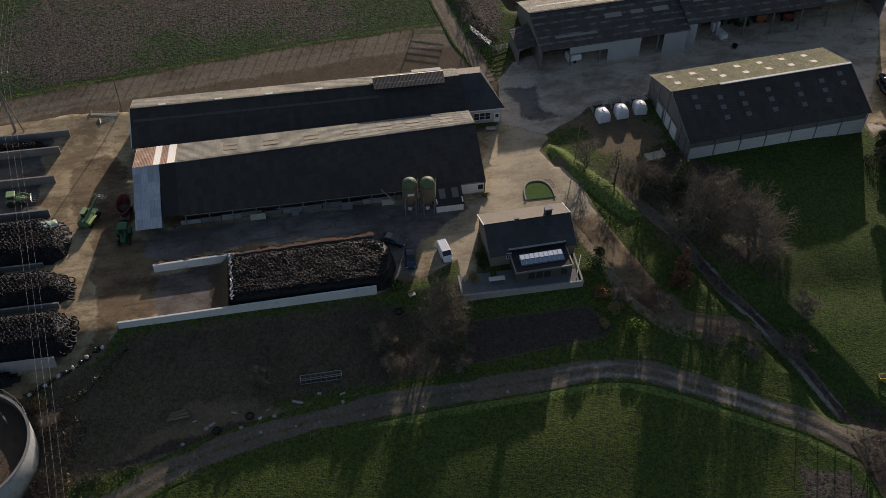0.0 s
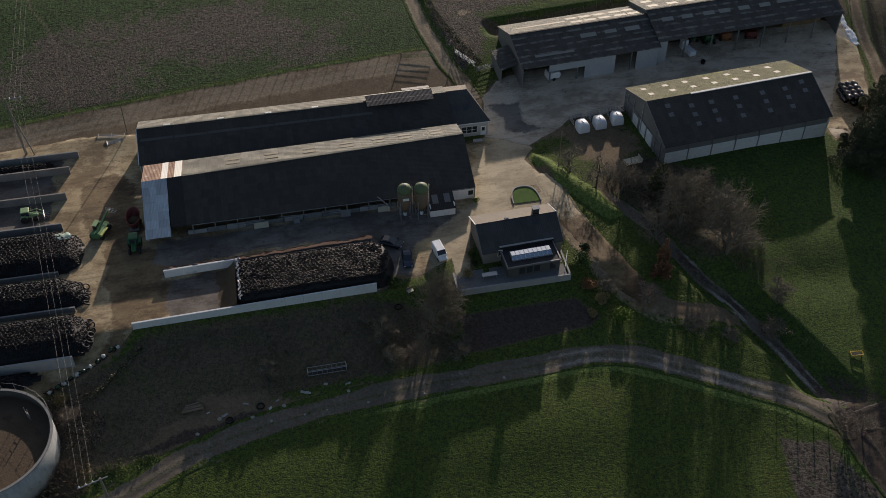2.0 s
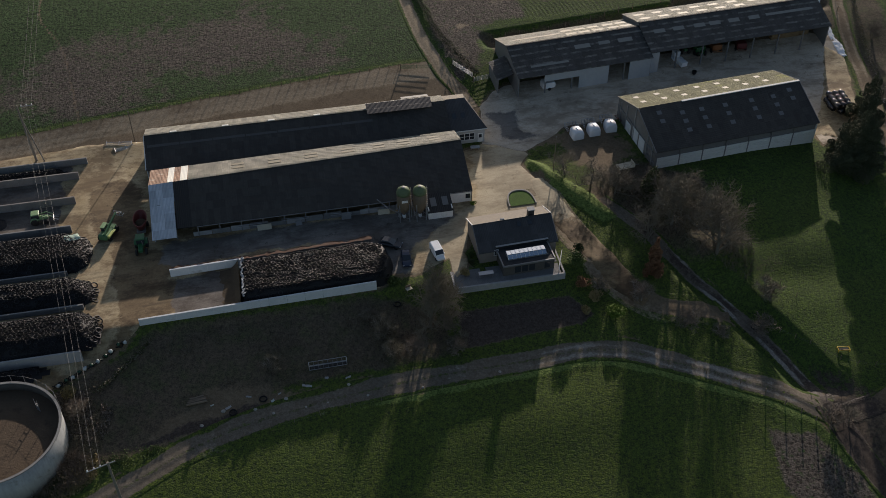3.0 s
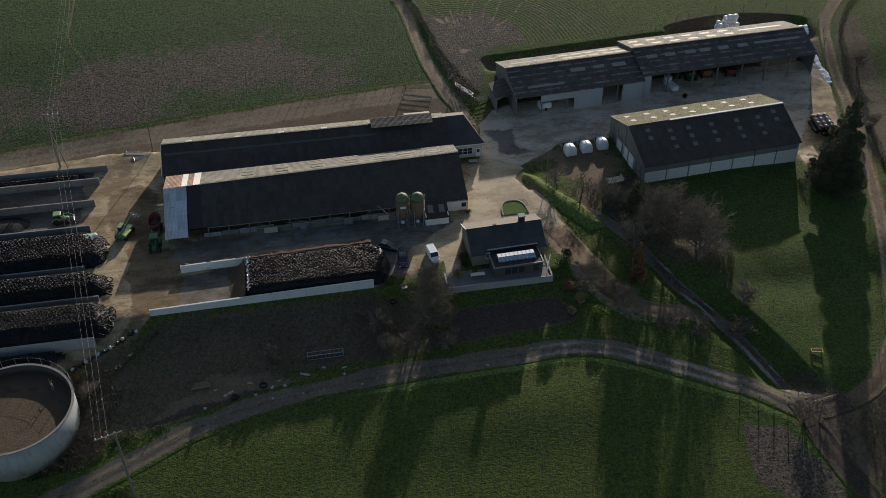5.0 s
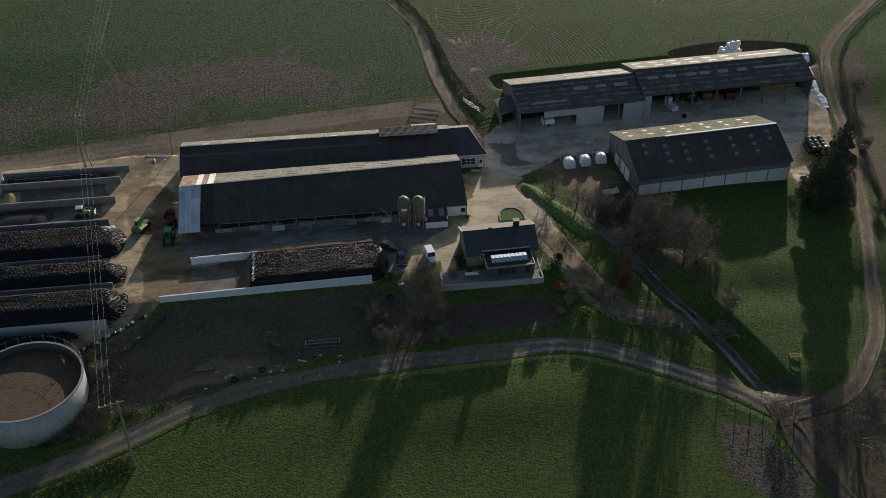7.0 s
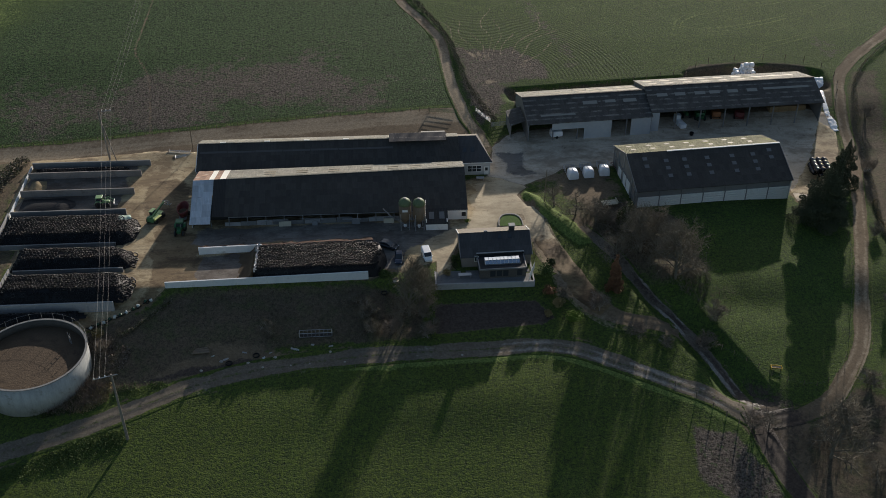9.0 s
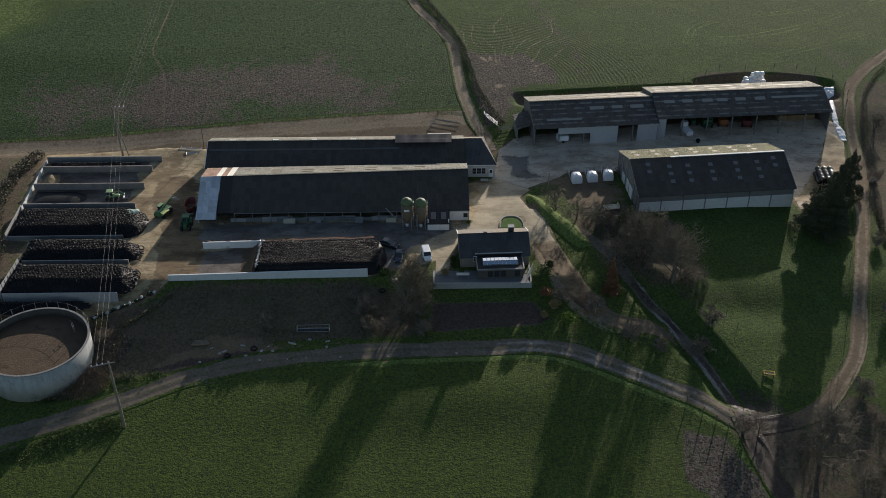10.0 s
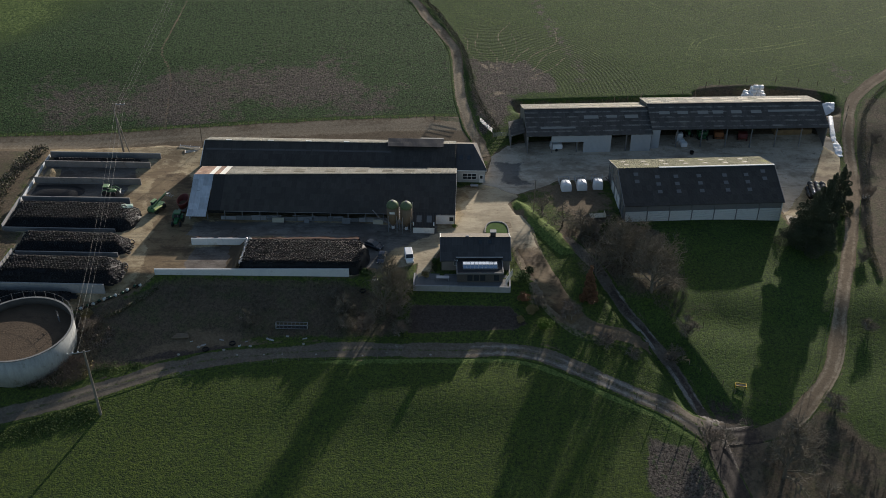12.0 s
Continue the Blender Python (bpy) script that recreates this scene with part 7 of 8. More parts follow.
# ---- oval lawn, garden and small things ----
ov = thing("kerbed_lawn", pose(15.0, 19.6, 1.0), "small lawn with a pale curved kerb in the yard", "lawn")
oval = [(2.45 * math.copysign(abs(math.cos(math.pi * k / 22)) ** 0.75, math.cos(math.pi * k / 22)), 4.3 * abs(math.sin(math.pi * k / 22)) ** 0.75) for k in range(23)]
bm = bmesh.new()
bm.faces.new([bm.verts.new((x * 0.95, y * 0.95, 0.22)) for x, y in oval])
part("turf", bm, surface("mown turf", (0.026, 0.062, 0.008), (0.066, 0.132, 0.018), 0.95, big=0.8, small=8, bump=0.04), ov, "bright green turf")
for k in range(22):
    (xa, ya), (xb, yb) = oval[k], oval[k + 1]
    bm = bmesh.new()
    for s, z in ((0, 0),):
        v = [bm.verts.new(p) for p in ((xa, ya, 0), (xb, yb, 0), (xb * 1.09, yb * 1.07, 0), (xa * 1.09, ya * 1.07, 0), (xa, ya, 0.36), (xb, yb, 0.36), (xb * 1.09, yb * 1.07, 0.36), (xa * 1.09, ya * 1.07, 0.36))]
        for q in ((0, 3, 2, 1), (4, 5, 6, 7), (0, 1, 5, 4), (1, 2, 6, 5), (2, 3, 7, 6), (3, 0, 4, 7)):
            bm.faces.new([v[i] for i in q])
    part("kerb_stone", bm, M["stone"], ov)
gtb = thing("garden_bench", at(-10.0, 1.9, 20), "small pale wooden bench on the grass", "bench")
part("seat", boxes((-0.55, 0.55, -0.4, 0.3, 0.4, 0.47)), M["pale_wood"], gtb)
part("backrest", boxes((-0.55, 0.55, 0.3, 0.37, 0.47, 0.95)), M["wood"], gtb)
for x in (-0.5, 0.43):
    for y in (-0.36, 0.24):
        part("leg", boxes((x, x + 0.07, y, y + 0.07, 0, 0.4)), M["wood"], gtb)
tg = thing("water_trough", at(10.0, 38.6, -4), "grey steel trough on legs by the dairy", "trough")
part("basin", hull([(-0.9, 0.3, 0.5, 0.85), (-0.8, 0.4, 0.45, 0.85), (0.8, 0.4, 0.45, 0.85), (0.9, 0.3, 0.5, 0.85)]), M["steel"], tg)
for x in (-0.7, 0.7):
    for y in (-0.3, 0.3):
        part("leg", tubes([((x, y, 0), (x, y, 0.5))], 0.04), M["steel"], tg)


def hay_rack(m):
    r = thing("feed_rack", m, "grey steel cattle feed rack lying on the bank", "feed rack")
    part("frame", tubes([((-3.1, y, z), (3.1, y, z)) for y in (-0.48, 0.48) for z in (0.1, 1.0)] + [((x, y, 0.1), (x, y, 1.0)) for x in (-3.1, 3.1) for y in (-0.48, 0.48)] + [((x, -0.48, z), (x, 0.48, z)) for x in (-3.1, 3.1) for z in (0.1, 1.0)], 0.05), M["steel"], r)
    for k in range(1, 8):
        x = -3.1 + 6.2 * k / 8
        part("bar", tubes([((x, -0.48, 1.0), (x, 0.48, 1.0)), ((x, -0.48, 0.1), (x, -0.48, 1.0))], 0.04), M["steel_grey"], r)
    part("tray", boxes((-3.0, 3.0, -0.4, 0.4, 0.06, 0.12)), M["dark_inside"], r)


hay_rack(at(-25.6, -9.6, 0.5))
yf = thing("yellow_trough", at(60.0, -22.2, -8) @ Matrix.Diagonal((0.75, 0.75, 0.7, 1)), "yellow steel feeder frame in the paddock", "feeder")
part("frame", tubes([((-1.3, y, 0.7), (1.3, y, 0.7)) for y in (-0.55, 0.55)] + [((x, -0.55, 0.7), (x, 0.55, 0.7)) for x in (-1.3, 1.3)] + [((x, y, 0), (x, y, 0.75)) for x in (-1.3, 1.3) for y in (-0.55, 0.55)], 0.08), M["yellow"], yf)
part("tray", boxes((-1.2, 1.2, -0.45, 0.45, 0.35, 0.42)), M["dark_inside"], yf)



def scrap(m, l, w, mat, label, seed):
    """A crumpled flat piece lying on the ground."""
    r2 = random.Random(seed)
    t = thing("film_scrap", m, label, "scrap", "scraps along the track")
    bm = bmesh.new()
    n = 5
    rows_ = [[bm.verts.new((l * (i / n - 0.5) + r2.uniform(-0.05, 0.05), side * w * r2.uniform(0.35, 0.6), r2.uniform(0.10, 0.22))) for i in range(n + 1)] for side in (-1, 0, 1)]
    for a, b in zip(rows_, rows_[1:]):
        for i in range(n):
            bm.faces.new((a[i], a[i + 1], b[i + 1], b[i]))
    base = bmesh.ops.extrude_face_region(bm, geom=bm.faces[:])
    for v in base["geom"]:
        if isinstance(v, bmesh.types.BMVert):
            v.co.z -= 0.10
    bmesh.ops.recalc_face_normals(bm, faces=bm.faces)
    part("film", bm, mat, t)


srng = random.Random(12)
for k in range(9):
    sx = -46 + 25 * (k + srng.random()) / 9
    scrap(at(sx, -14.2 + 0.09 * (sx + 46) + srng.uniform(-1.5, 1.4), srng.uniform(-25, 40)), srng.uniform(0.5, 1.3), srng.uniform(0.2, 0.45), M["concrete"] if k % 3 else M["film_pale"], "pale weathered scrap of film beside the track", k)

# ---- poles, wires ----
def wood_pole(x, y, h, lean, label, arm_turn, ends=(-1.4, 0.0, 1.4)):
    p = thing("utility_pole", at(x, y, 0), label, "utility pole", "utility poles")
    bm = bmesh.new()
    tube(bm, (0, 0, -0.4), (lean[0], lean[1], h), 0.27, 0.17, 10)
    part("pole", bm, M["pole_wood"], p)
    c, s = math.cos(arm_turn), math.sin(arm_turn)
    part("crossarm", tubes([((lean[0] + (ends[0] - 0.2) * c, lean[1] + (ends[0] - 0.2) * s, h - 0.3), (lean[0] + max(1.0, ends[2] + 0.2) * c, lean[1] + max(1.0, ends[2] + 0.2) * s, h - 0.3))], 0.08), M["steel"], p)
    tops = []
    for k in ends:
        q = (lean[0] + k * c, lean[1] + k * s, h + (0.25 if k == 0 else -0.2))
        part("insulator", lathe(bmesh.new(), [(0.05, 0), (0.11, 0.06), (0.06, 0.14), (0.11, 0.2), (0.04, 0.3)], 8, q), M["white_plastic"], p)
        tops.append(Vector((x + q[0], y + q[1], tz(x, y) + q[2] + 0.3)))
    return p, tops


P1, t1 = wood_pole(-76.0, 52.0, 13.3, (-0.3, -0.2), "tall weathered wooden power pole with three wires", 0.06, (0.8, 1.75, 2.7))
part("strut", tubes([((1.6, -0.4, -0.3), (-0.1, -0.1, 9.5))], 0.13, 8), M["pole_wood"], P1)
P2, t2 = wood_pole(-57.6, -31.4, 15.6, (0.1, -0.4), "tall leaning wooden power pole beside the track", 0.3, (-2.8, -1.9, -1.0))


def wire(a, b, sag, r=0.012):
    bm = bmesh.new()
    n = 36
    pts = [a.lerp(b, k / n) - Vector((0, 0, sag * 4 * (k / n) * (1 - k / n))) for k in range(n + 1)]
    for p, q in zip(pts, pts[1:]):
        tube(bm, p, q, r, seg=4)
    return bm


M["wire"] = plain("grey aluminium wire", (0.2, 0.2, 0.19), 0.7, 0.2)
FAR = [Vector((-80 + k, 190, 26)) for k in (-1.0, 0, 1.0)]
wr = thing("power_line", pose(0, 0, 0), "three thin grey overhead power wires", "power line", kind="structure")
for a, b in list(zip(t1, t2)) + list(zip(FAR, t1)):
    part("wire", wire(a, b, 2.2), M["wire"], wr)
for x, y, h, nm in ((-57.0, 54.3, 7.0, "thin dark mast at the barn's corner"), (23.3, 28.2, 8.5, "slim dark timber pole among the trees")):
    p = thing("mast", at(x, y), nm, "mast")
    part("shaft", tubes([((0, 0, -0.3), (0.1, 0, h))], 0.09), M["wood"], p)
    part("cap", lathe(bmesh.new(), [(0.1, h), (0.12, h + 0.06), (0.03, h + 0.14)], 8, (0.1, 0, 0)), M["steel_grey"], p)

# ---- fences, gates ----
def fence(line, pitch, h, label, rails=0, wires=3, seed=1, r=0.07):
    rng2 = random.Random(seed)
    f = thing("fence", pose(0, 0, 0), label, "fence")
    ptn = smooth_line(line, pitch)
    tops = []
    for x, y in ptn:
        z = tz(x, y)
        q = (x + rng2.uniform(-0.08, 0.08), y + rng2.uniform(-0.08, 0.08), z + h + rng2.uniform(-0.1, 0.1))
        part("post", tubes([((x, y, z - 0.3), q)], r, 6), M["wood"], f)
        tops.append(Vector((x, y, z)))
    for k in range(wires):
        bm = bmesh.new()
        for a, b in zip(tops, tops[1:]):
            tube(bm, a + Vector((0, 0, h * (0.35 + 0.28 * k))), b + Vector((0, 0, h * (0.35 + 0.28 * k))), 0.005, seg=3)
        part("fence_wire", bm, M["steel_grey"], f)
    for k in range(rails):
        bm = bmesh.new()
        for a, b in zip(tops, tops[1:]):
            tube(bm, a + Vector((0, 0, h * (0.4 + 0.5 * k))), b + Vector((0, 0, h * (0.4 + 0.5 * k))), 0.05, seg=5)
        part("rail", bm, M["wood"], f)


fence([(-109.3, 58.2), (-77.0, 60.4), (-63.4, 61.3), (-47.2, 63.3), (-26.2, 65.7), (-0.5, 67.6)], 2.1, 0.85, "timber post and wire fence along the ploughed field", wires=2, r=0.07)
fence([(-44, -20.2), (-36, -19.6), (-28, -18.6), (-18, -17.8), (-8, -17.4)], 4.0, 1.2, "thin stakes of an electric fence along the pasture", wires=1, r=0.035, seed=2)
fence([(30, -19.4), (40.5, -25.0), (46.2, -30.0), (50.0, -33.6)], 4.2, 1.3, "old timber posts beside the track", wires=2, seed=3, r=0.1)
fence([(22, 75.5), (40, 77), (67.8, 81.3)], 3.2, 1.3, "post and wire fence above the sheds", seed=4)
fence([(67.8, 81.4), (75, 86.5), (90, 87.5), (100.6, 85.7), (106, 78), (104, 70)], 6, 1.5, "post and wire fence round the pit behind the shed", seed=5)
fence([(51.5, -16), (55, -20), (58.5, -24), (64, -26), (68.8, -25.6), (74, -20), (79, -9), (83.5, 3), (86.5, 14)], 5.0, 1.2, "paddock fence of thin stakes", wires=2, seed=6, r=0.05)
fence([(57, -10), (53, 0), (50, 6)], 3.0, 1.1, "short paddock fence beside the trees", wires=2, seed=7, r=0.05)


def gate(m, L, mat, label, bars=5):
    g = thing("field_gate", m, label, "gate")
    for k in range(bars):
        part("bar", tubes([((0, 0, 0.25 + 0.24 * k), (L, 0, 0.25 + 0.24 * k))], 0.045), mat, g)
    for x in (0, L / 2, L):
        part("upright", tubes([((x, 0, 0.2), (x, 0, 1.25))], 0.05), mat, g)
    part("gate_post", tubes([((-0.15, 0, -0.2), (-0.15, 0, 1.5))], 0.1), M["wood"], g)


gate(at(11.2, 66.2, -62), 6.6, M["steel"], "pale steel field gate beside the lane")
gate(at(14.6, 60.0, 10), 4.0, M["steel"], "short steel gate near the shed")
gate(at(-0.2, 66.6, -8), 6.6, M["green"], "green painted field gate in the corner", 4)
gate(at(-62.6, 53.4, -8) @ pose(0, 0, 0.15, -78, 0, 0), 5.0, M["steel"], "steel gate lying on the ground by the barn corner", 4)
gate(at(-60.6, 51.2, 14) @ pose(0, 0, 0.12, -80, 0, 0), 4.4, M["steel"], "old steel gate lying flat beside the barn", 4)

# ---- stones and litter on the track ----
rng = random.Random(9)
for k, (x, y, s) in enumerate(((-22.8, -13.7, 0.5), (-33, -14.5, 0.55), (-30.0, -16.6, 0.35), (-26.5, -16.4, 0.3), (-20, -16.3, 0.4), (-38, -15.6, 0.5), (-43, -15, 0.6), (-11, -16.4, 0.35), (2, -15.8, 0.4), (-35.2, -16.8, 0.4), (-46.5, -17, 0.5))):
    bm = bmesh.new()
    s *= 0.6
    bmesh.ops.create_icosphere(bm, subdivisions=2, radius=s)
    for v in bm.verts:
        v.co *= 1 + 0.35 * noise.noise(v.co * 2.3 + Vector((k * 7, 0, 0)))
        v.co.z *= 0.5
    ob = link_mesh("stone", bm, M["stone"], None, "", True)
    ob.matrix_basis = at(x, y, k * 40) @ pose(0, 0, s * 0.2)
    tagged(ob, "pale rough stone lying on the muddy track", "stone", "stones on the track")
for k, (x, y) in enumerate(((-36.6, -14.0), (-41.5, -15.6), (-12.4, -0.2), (48, -13.6))):
    ob = new("old_tyre", TYRES[2])
    ob.matrix_basis = at(x, y) @ pose(0, 0, 0.18) @ Matrix.Scale(1.6, 4)
    tagged(ob, "old tractor tyre lying on the ground", "tyre", "loose tyres")

# ---- straw bales, machines and tackle round the sheds ----
M["straw_bale"] = surface("brown straw", (0.16, 0.11, 0.06), (0.28, 0.20, 0.11), 0.95, big=1, small=7, bump=0.05)
SB = thing("straw_bale", SHED2 @ pose(33.2, -1.4, -0.3), "big square straw bale stacked in the shed", "bale", "straw bales in the shed")
part("bale", boxes((-1.15, 1.15, -0.6, 0.6, 0, 0.9), bevel=0.06), M["straw_bale"], SB)
for k in range(2):
    part("twine", boxes((-1.16, 1.16, -0.35 + 0.6 * k, -0.31 + 0.6 * k, -0.005, 0.908)), M["wood"], SB)
for i in range(4):
    for j in range(2):
        for k in range(4 - j):
            if i + j + k:
                copy_thing(SB, SHED2 @ pose(33.2 + 2.36 * i, -1.4 - 1.25 * j, -0.3 + 0.91 * k, 0, 0, 1.5 * ((i + 2 * k) % 3 - 1)))
implement(at(66.2, 61.0, 95), M["green_deep"], "dark green seed drill under the shed roof")
wt = thing("water_trough", at(100.4, 38.6, 15), "small white water tank in the field beside the lane", "trough")
part("basin", boxes((-0.7, 0.7, -0.45, 0.45, 0.05, 0.75), bevel=0.08), M["white_plastic"], wt)
part("lid", boxes((-0.5, 0.5, -0.3, 0.3, 0.75, 0.82), bevel=0.02), M["steel_grey"], wt)


def harrow(m):
    """A folded drag harrow: frame, tines, headstock."""
    h = thing("harrow", m, "rust-red folded harrow beside the barn's gable", "farm implement")
    for y in (-1.1, 0.0, 1.1):
        part("beam", tubes([((-1.6, y, 0.6), (1.6, y, 0.6))], 0.07), M["red"], h)
    for x in (-1.5, 0.0, 1.5):
        part("cross_beam", tubes([((x, -1.15, 0.6), (x, 1.15, 0.6))], 0.06), M["red"], h)
    for k in range(9):
        x = -1.6 + 0.4 * k
        part("tine", tubes([((x, -1.1, 0.6), (x, -1.25, 0.02))], 0.03), M["steel_grey"], h)
    part("headstock", tubes([((-0.4, 0, 0.6), (0, 0.3, 1.7)), ((0.4, 0, 0.6), (0, 0.3, 1.7))], 0.06), M["red"], h)


harrow(at(42.6, 42.6, 20))
fl = thing("flat_trailer", at(37.4, 26.4, 8), "pale flatbed trailer parked under the trees", "trailer")
part("bed", boxes((-1.7, 1.7, -0.9, 0.9, 0.75, 0.9), bevel=0.02), M["pale_wood"], fl)
part("headboard", boxes((1.62, 1.7, -0.9, 0.9, 0.9, 1.5), bevel=0.01), M["pale_wood"], fl)
part("drawbar", tubes([((1.7, 0, 0.65), (3.0, 0, 0.5))], 0.06), M["steel_grey"], fl)
for y in (-0.95, 0.95):
    wheel(fl, -0.3, y, 0.36, 0.22, M["steel"])


def log_pile(m):
    g = thing("log_pile", m, "dark weathered logs lying beside the track", "log pile")
    for k in range(4):
        part("log", tubes([((-1.7 + 0.2 * k, 0.35 * k - 0.6, 0.18), (1.6 - 0.15 * k, 0.35 * k - 0.5 + 0.1 * (k % 2), 0.2))], 0.17, 8), M["wood"], g)


log_pile(at(-47.0, -12.4, 4))

# ---- trees, shrubs, hedges ----
def segs_to_mesh(name, segs, mat):
    """Tapered limbs as one mesh: rows of (a, b, ra, rb)."""
    vs, fs = [], []
    for a, b, ra, rb in segs:
        n = 6 if ra > 0.08 else 3
        d = (b - a)
        if d.length < 1e-4:
            continue
        q = d.to_track_quat("Z", "Y")
        base = len(vs)
        for p, r in ((a, ra), (b, rb)):
            for k in range(n):
                t = 2 * math.pi * k / n
                vs.append(p + q @ Vector((r * math.cos(t), r * math.sin(t), 0)))
        for k in range(n):
            fs.append((base + k, base + (k + 1) % n, base + n + (k + 1) % n, base + n + k))
    me = bpy.data.meshes.new(name)
    me.from_pydata([tuple(v) for v in vs], [], fs)
    me.materials.append(mat)
    return me


def bark(name, a, b):
    return surface(name, a, b, 0.9, big=0.8, small=6, bump=0.02)


M["bark"] = bark("grey-brown bark", (0.095, 0.083, 0.063), (0.20, 0.174, 0.136))
M["twig"] = bark("brown winter twigs", (0.088, 0.078, 0.057), (0.19, 0.168, 0.122))
M["twig_red"] = bark("reddish winter twigs", (0.115, 0.092, 0.072), (0.21, 0.168, 0.132))
M["twig_pale"] = bark("pale grey twigs", (0.20, 0.17, 0.14), (0.34, 0.30, 0.25))


def grow(seed, h, spread, levels, kids, lift, droop=0.0, trunk_r=None, stems=1, twig_len=0.9):
    """Branches by level; the last level is kept apart as twigs."""
    rng = random.Random(seed)
    limbs, twigs = [], []
    tr = trunk_r or h * 0.018

    def branch(p, d, length, r, lev):
        n = 3 if lev < levels else 2
        pts = [p]
        dd = d.normalized()
        for k in range(n):
            dd = (dd + Vector((rng.uniform(-1, 1), rng.uniform(-1, 1), rng.uniform(-0.5, 0.8) + lift - droop * lev * 0.2)) * 0.22).normalized()
            pts.append(pts[-1] + dd * length / n)
        r_end = r * (0.55 if lev == 0 else 0.4)
        for k in range(n):
            ra, rb = r + (r_end - r) * k / n, r + (r_end - r) * (k + 1) / n
            (twigs if lev >= levels else limbs).append((pts[k], pts[k + 1], ra, rb))
        if lev >= levels:
            return
        nk = kids[lev]
        for j in range(nk):
            low = 0.1 if lev == 0 else 0.16
            t = low + (0.98 - low) * (j + rng.random()) / nk
            i = min(n - 1, int(t * n))
            q = pts[i].lerp(pts[i + 1], t * n - i)
            dd2 = (pts[i + 1] - pts[i]).normalized()
            side = dd2.orthogonal()
            side.rotate(Matrix.Rotation(rng.uniform(0, 2 * math.pi) , 3, dd2))
            ang = spread * rng.uniform(0.65, 1.2)
            nd = (dd2 * math.cos(ang) + side * math.sin(ang) + Vector((0, 0, lift * 0.5))).normalized()
            ln_ = length * rng.uniform(0.42, 0.68) * (1.15 - 0.45 * t)
            if lev + 1 >= levels:
                ln_ = twig_len * rng.uniform(0.6, 1.3)
            branch(q, nd, ln_, max(0.028, r * rng.uniform(0.44, 0.62)) if lev + 1 < levels else rng.uniform(0.014, 0.024), lev + 1)

    for s in range(stems):
        a = 2 * math.pi * s / max(1, stems) + rng.uniform(-0.4, 0.4)
        d = Vector((math.cos(a) * 0.45, math.sin(a) * 0.45, 1)) if stems > 1 else Vector((rng.uniform(-0.06, 0.06), rng.uniform(-0.06, 0.06), 1))
        branch(Vector((0.15 * math.cos(a), 0.15 * math.sin(a), -0.2)) if stems > 1 else Vector((0, 0, -0.3)), d, h * (0.62 if stems == 1 else 0.55) * rng.uniform(0.85, 1.1), tr, 0)
    return limbs, twigs


def bare_tree(name, grown, limb_mat, twig_mat, label, category="tree", group=""):
    limbs, twigs = grown
    t = thing(name, pose(0, 0, 0), label, category, group)
    for nm, s, mt in (("trunk", limbs, limb_mat), ("crown", twigs, twig_mat)):
        ob = new(nm, segs_to_mesh(nm, s, mt))
        ob.parent = t
    return t


def place(t, spots, label=None):
    """Stands the thing at the first spot and copies at the others: (x, y, turn, scale, flat)."""
    first = True
    for x, y, turn, s, *rest in spots:
        ob = t
        m = at(x, y, turn)
        if not first:
            ob = copy_thing(t, m)
        ob.matrix_basis = m @ Matrix.Diagonal((s * (rest[0] if rest else 1), s * (rest[0] if rest else 1), s, 1))
        if rest[1:]:
            ob["label"] = rest[1]
        first = False


BIG_A = bare_tree("bare_tree", grow(1, 13, 0.85, 4, (12, 7, 6, 3), 0.12, twig_len=1.15), M["bark"], M["twig"], "tall leafless tree with a dense crown of brown twigs", group="leafless trees")
BIG_B = bare_tree("bare_tree", grow(2, 12, 0.95, 4, (10, 7, 5, 2), 0.06, twig_len=1.2), M["bark"], M["twig"], "broad leafless tree, its twigs brown-grey", group="leafless trees")
BIG_C = bare_tree("bare_tree", grow(3, 9, 0.8, 4, (7, 6, 5, 2), 0.10, stems=3, twig_len=0.85), M["bark"], M["twig_red"], "many-stemmed leafless tree with reddish twigs", group="leafless trees")
SMALL = bare_tree("bare_tree", grow(4, 5, 0.85, 3, (9, 8, 6), 0.1, stems=3, twig_len=0.7), M["twig_pale"], M["twig"], "small pale leafless tree on the bank", group="leafless trees")
ROUND = bare_tree("bare_tree", grow(7, 8, 0.75, 4, (10, 7, 6, 3), 0.10, twig_len=0.8), M["twig_pale"], M["twig_red"], "round-crowned pale leafless tree beside the drive", group="leafless trees")
place(ROUND, [(29.6, -6.2, 0, 0.85, 1.15), (-4.4, -11.2, 130, 0.6, 1.0)])
place(BIG_A, [(-7.6, -5.6, 20, 1.45, 0.74), (46.0, 0.5, 140, 1.3, 1.1), (40.8, 9.5, 250, 1.25, 1.0), (64.0, -41.5, 70, 1.25, 1.2), (-4.5, -2.5, 200, 0.9, 1.0)])
place(BIG_B, [(47.8, 7.2, 10, 1.1, 1.1), (35.5, 7.0, 100, 0.95, 1.0), (44.5, 12.5, 200, 1.1, 1.1), (55.0, -35.0, 60, 0.45, 1.2), (70.5, -46, 120, 0.6, 1.3), (25.4, 27.0, 140, 0.72, 1.25), (29.4, 23.2, 250, 0.7, 1.2), (33.0, 19.6, 20, 0.8, 1.15)])
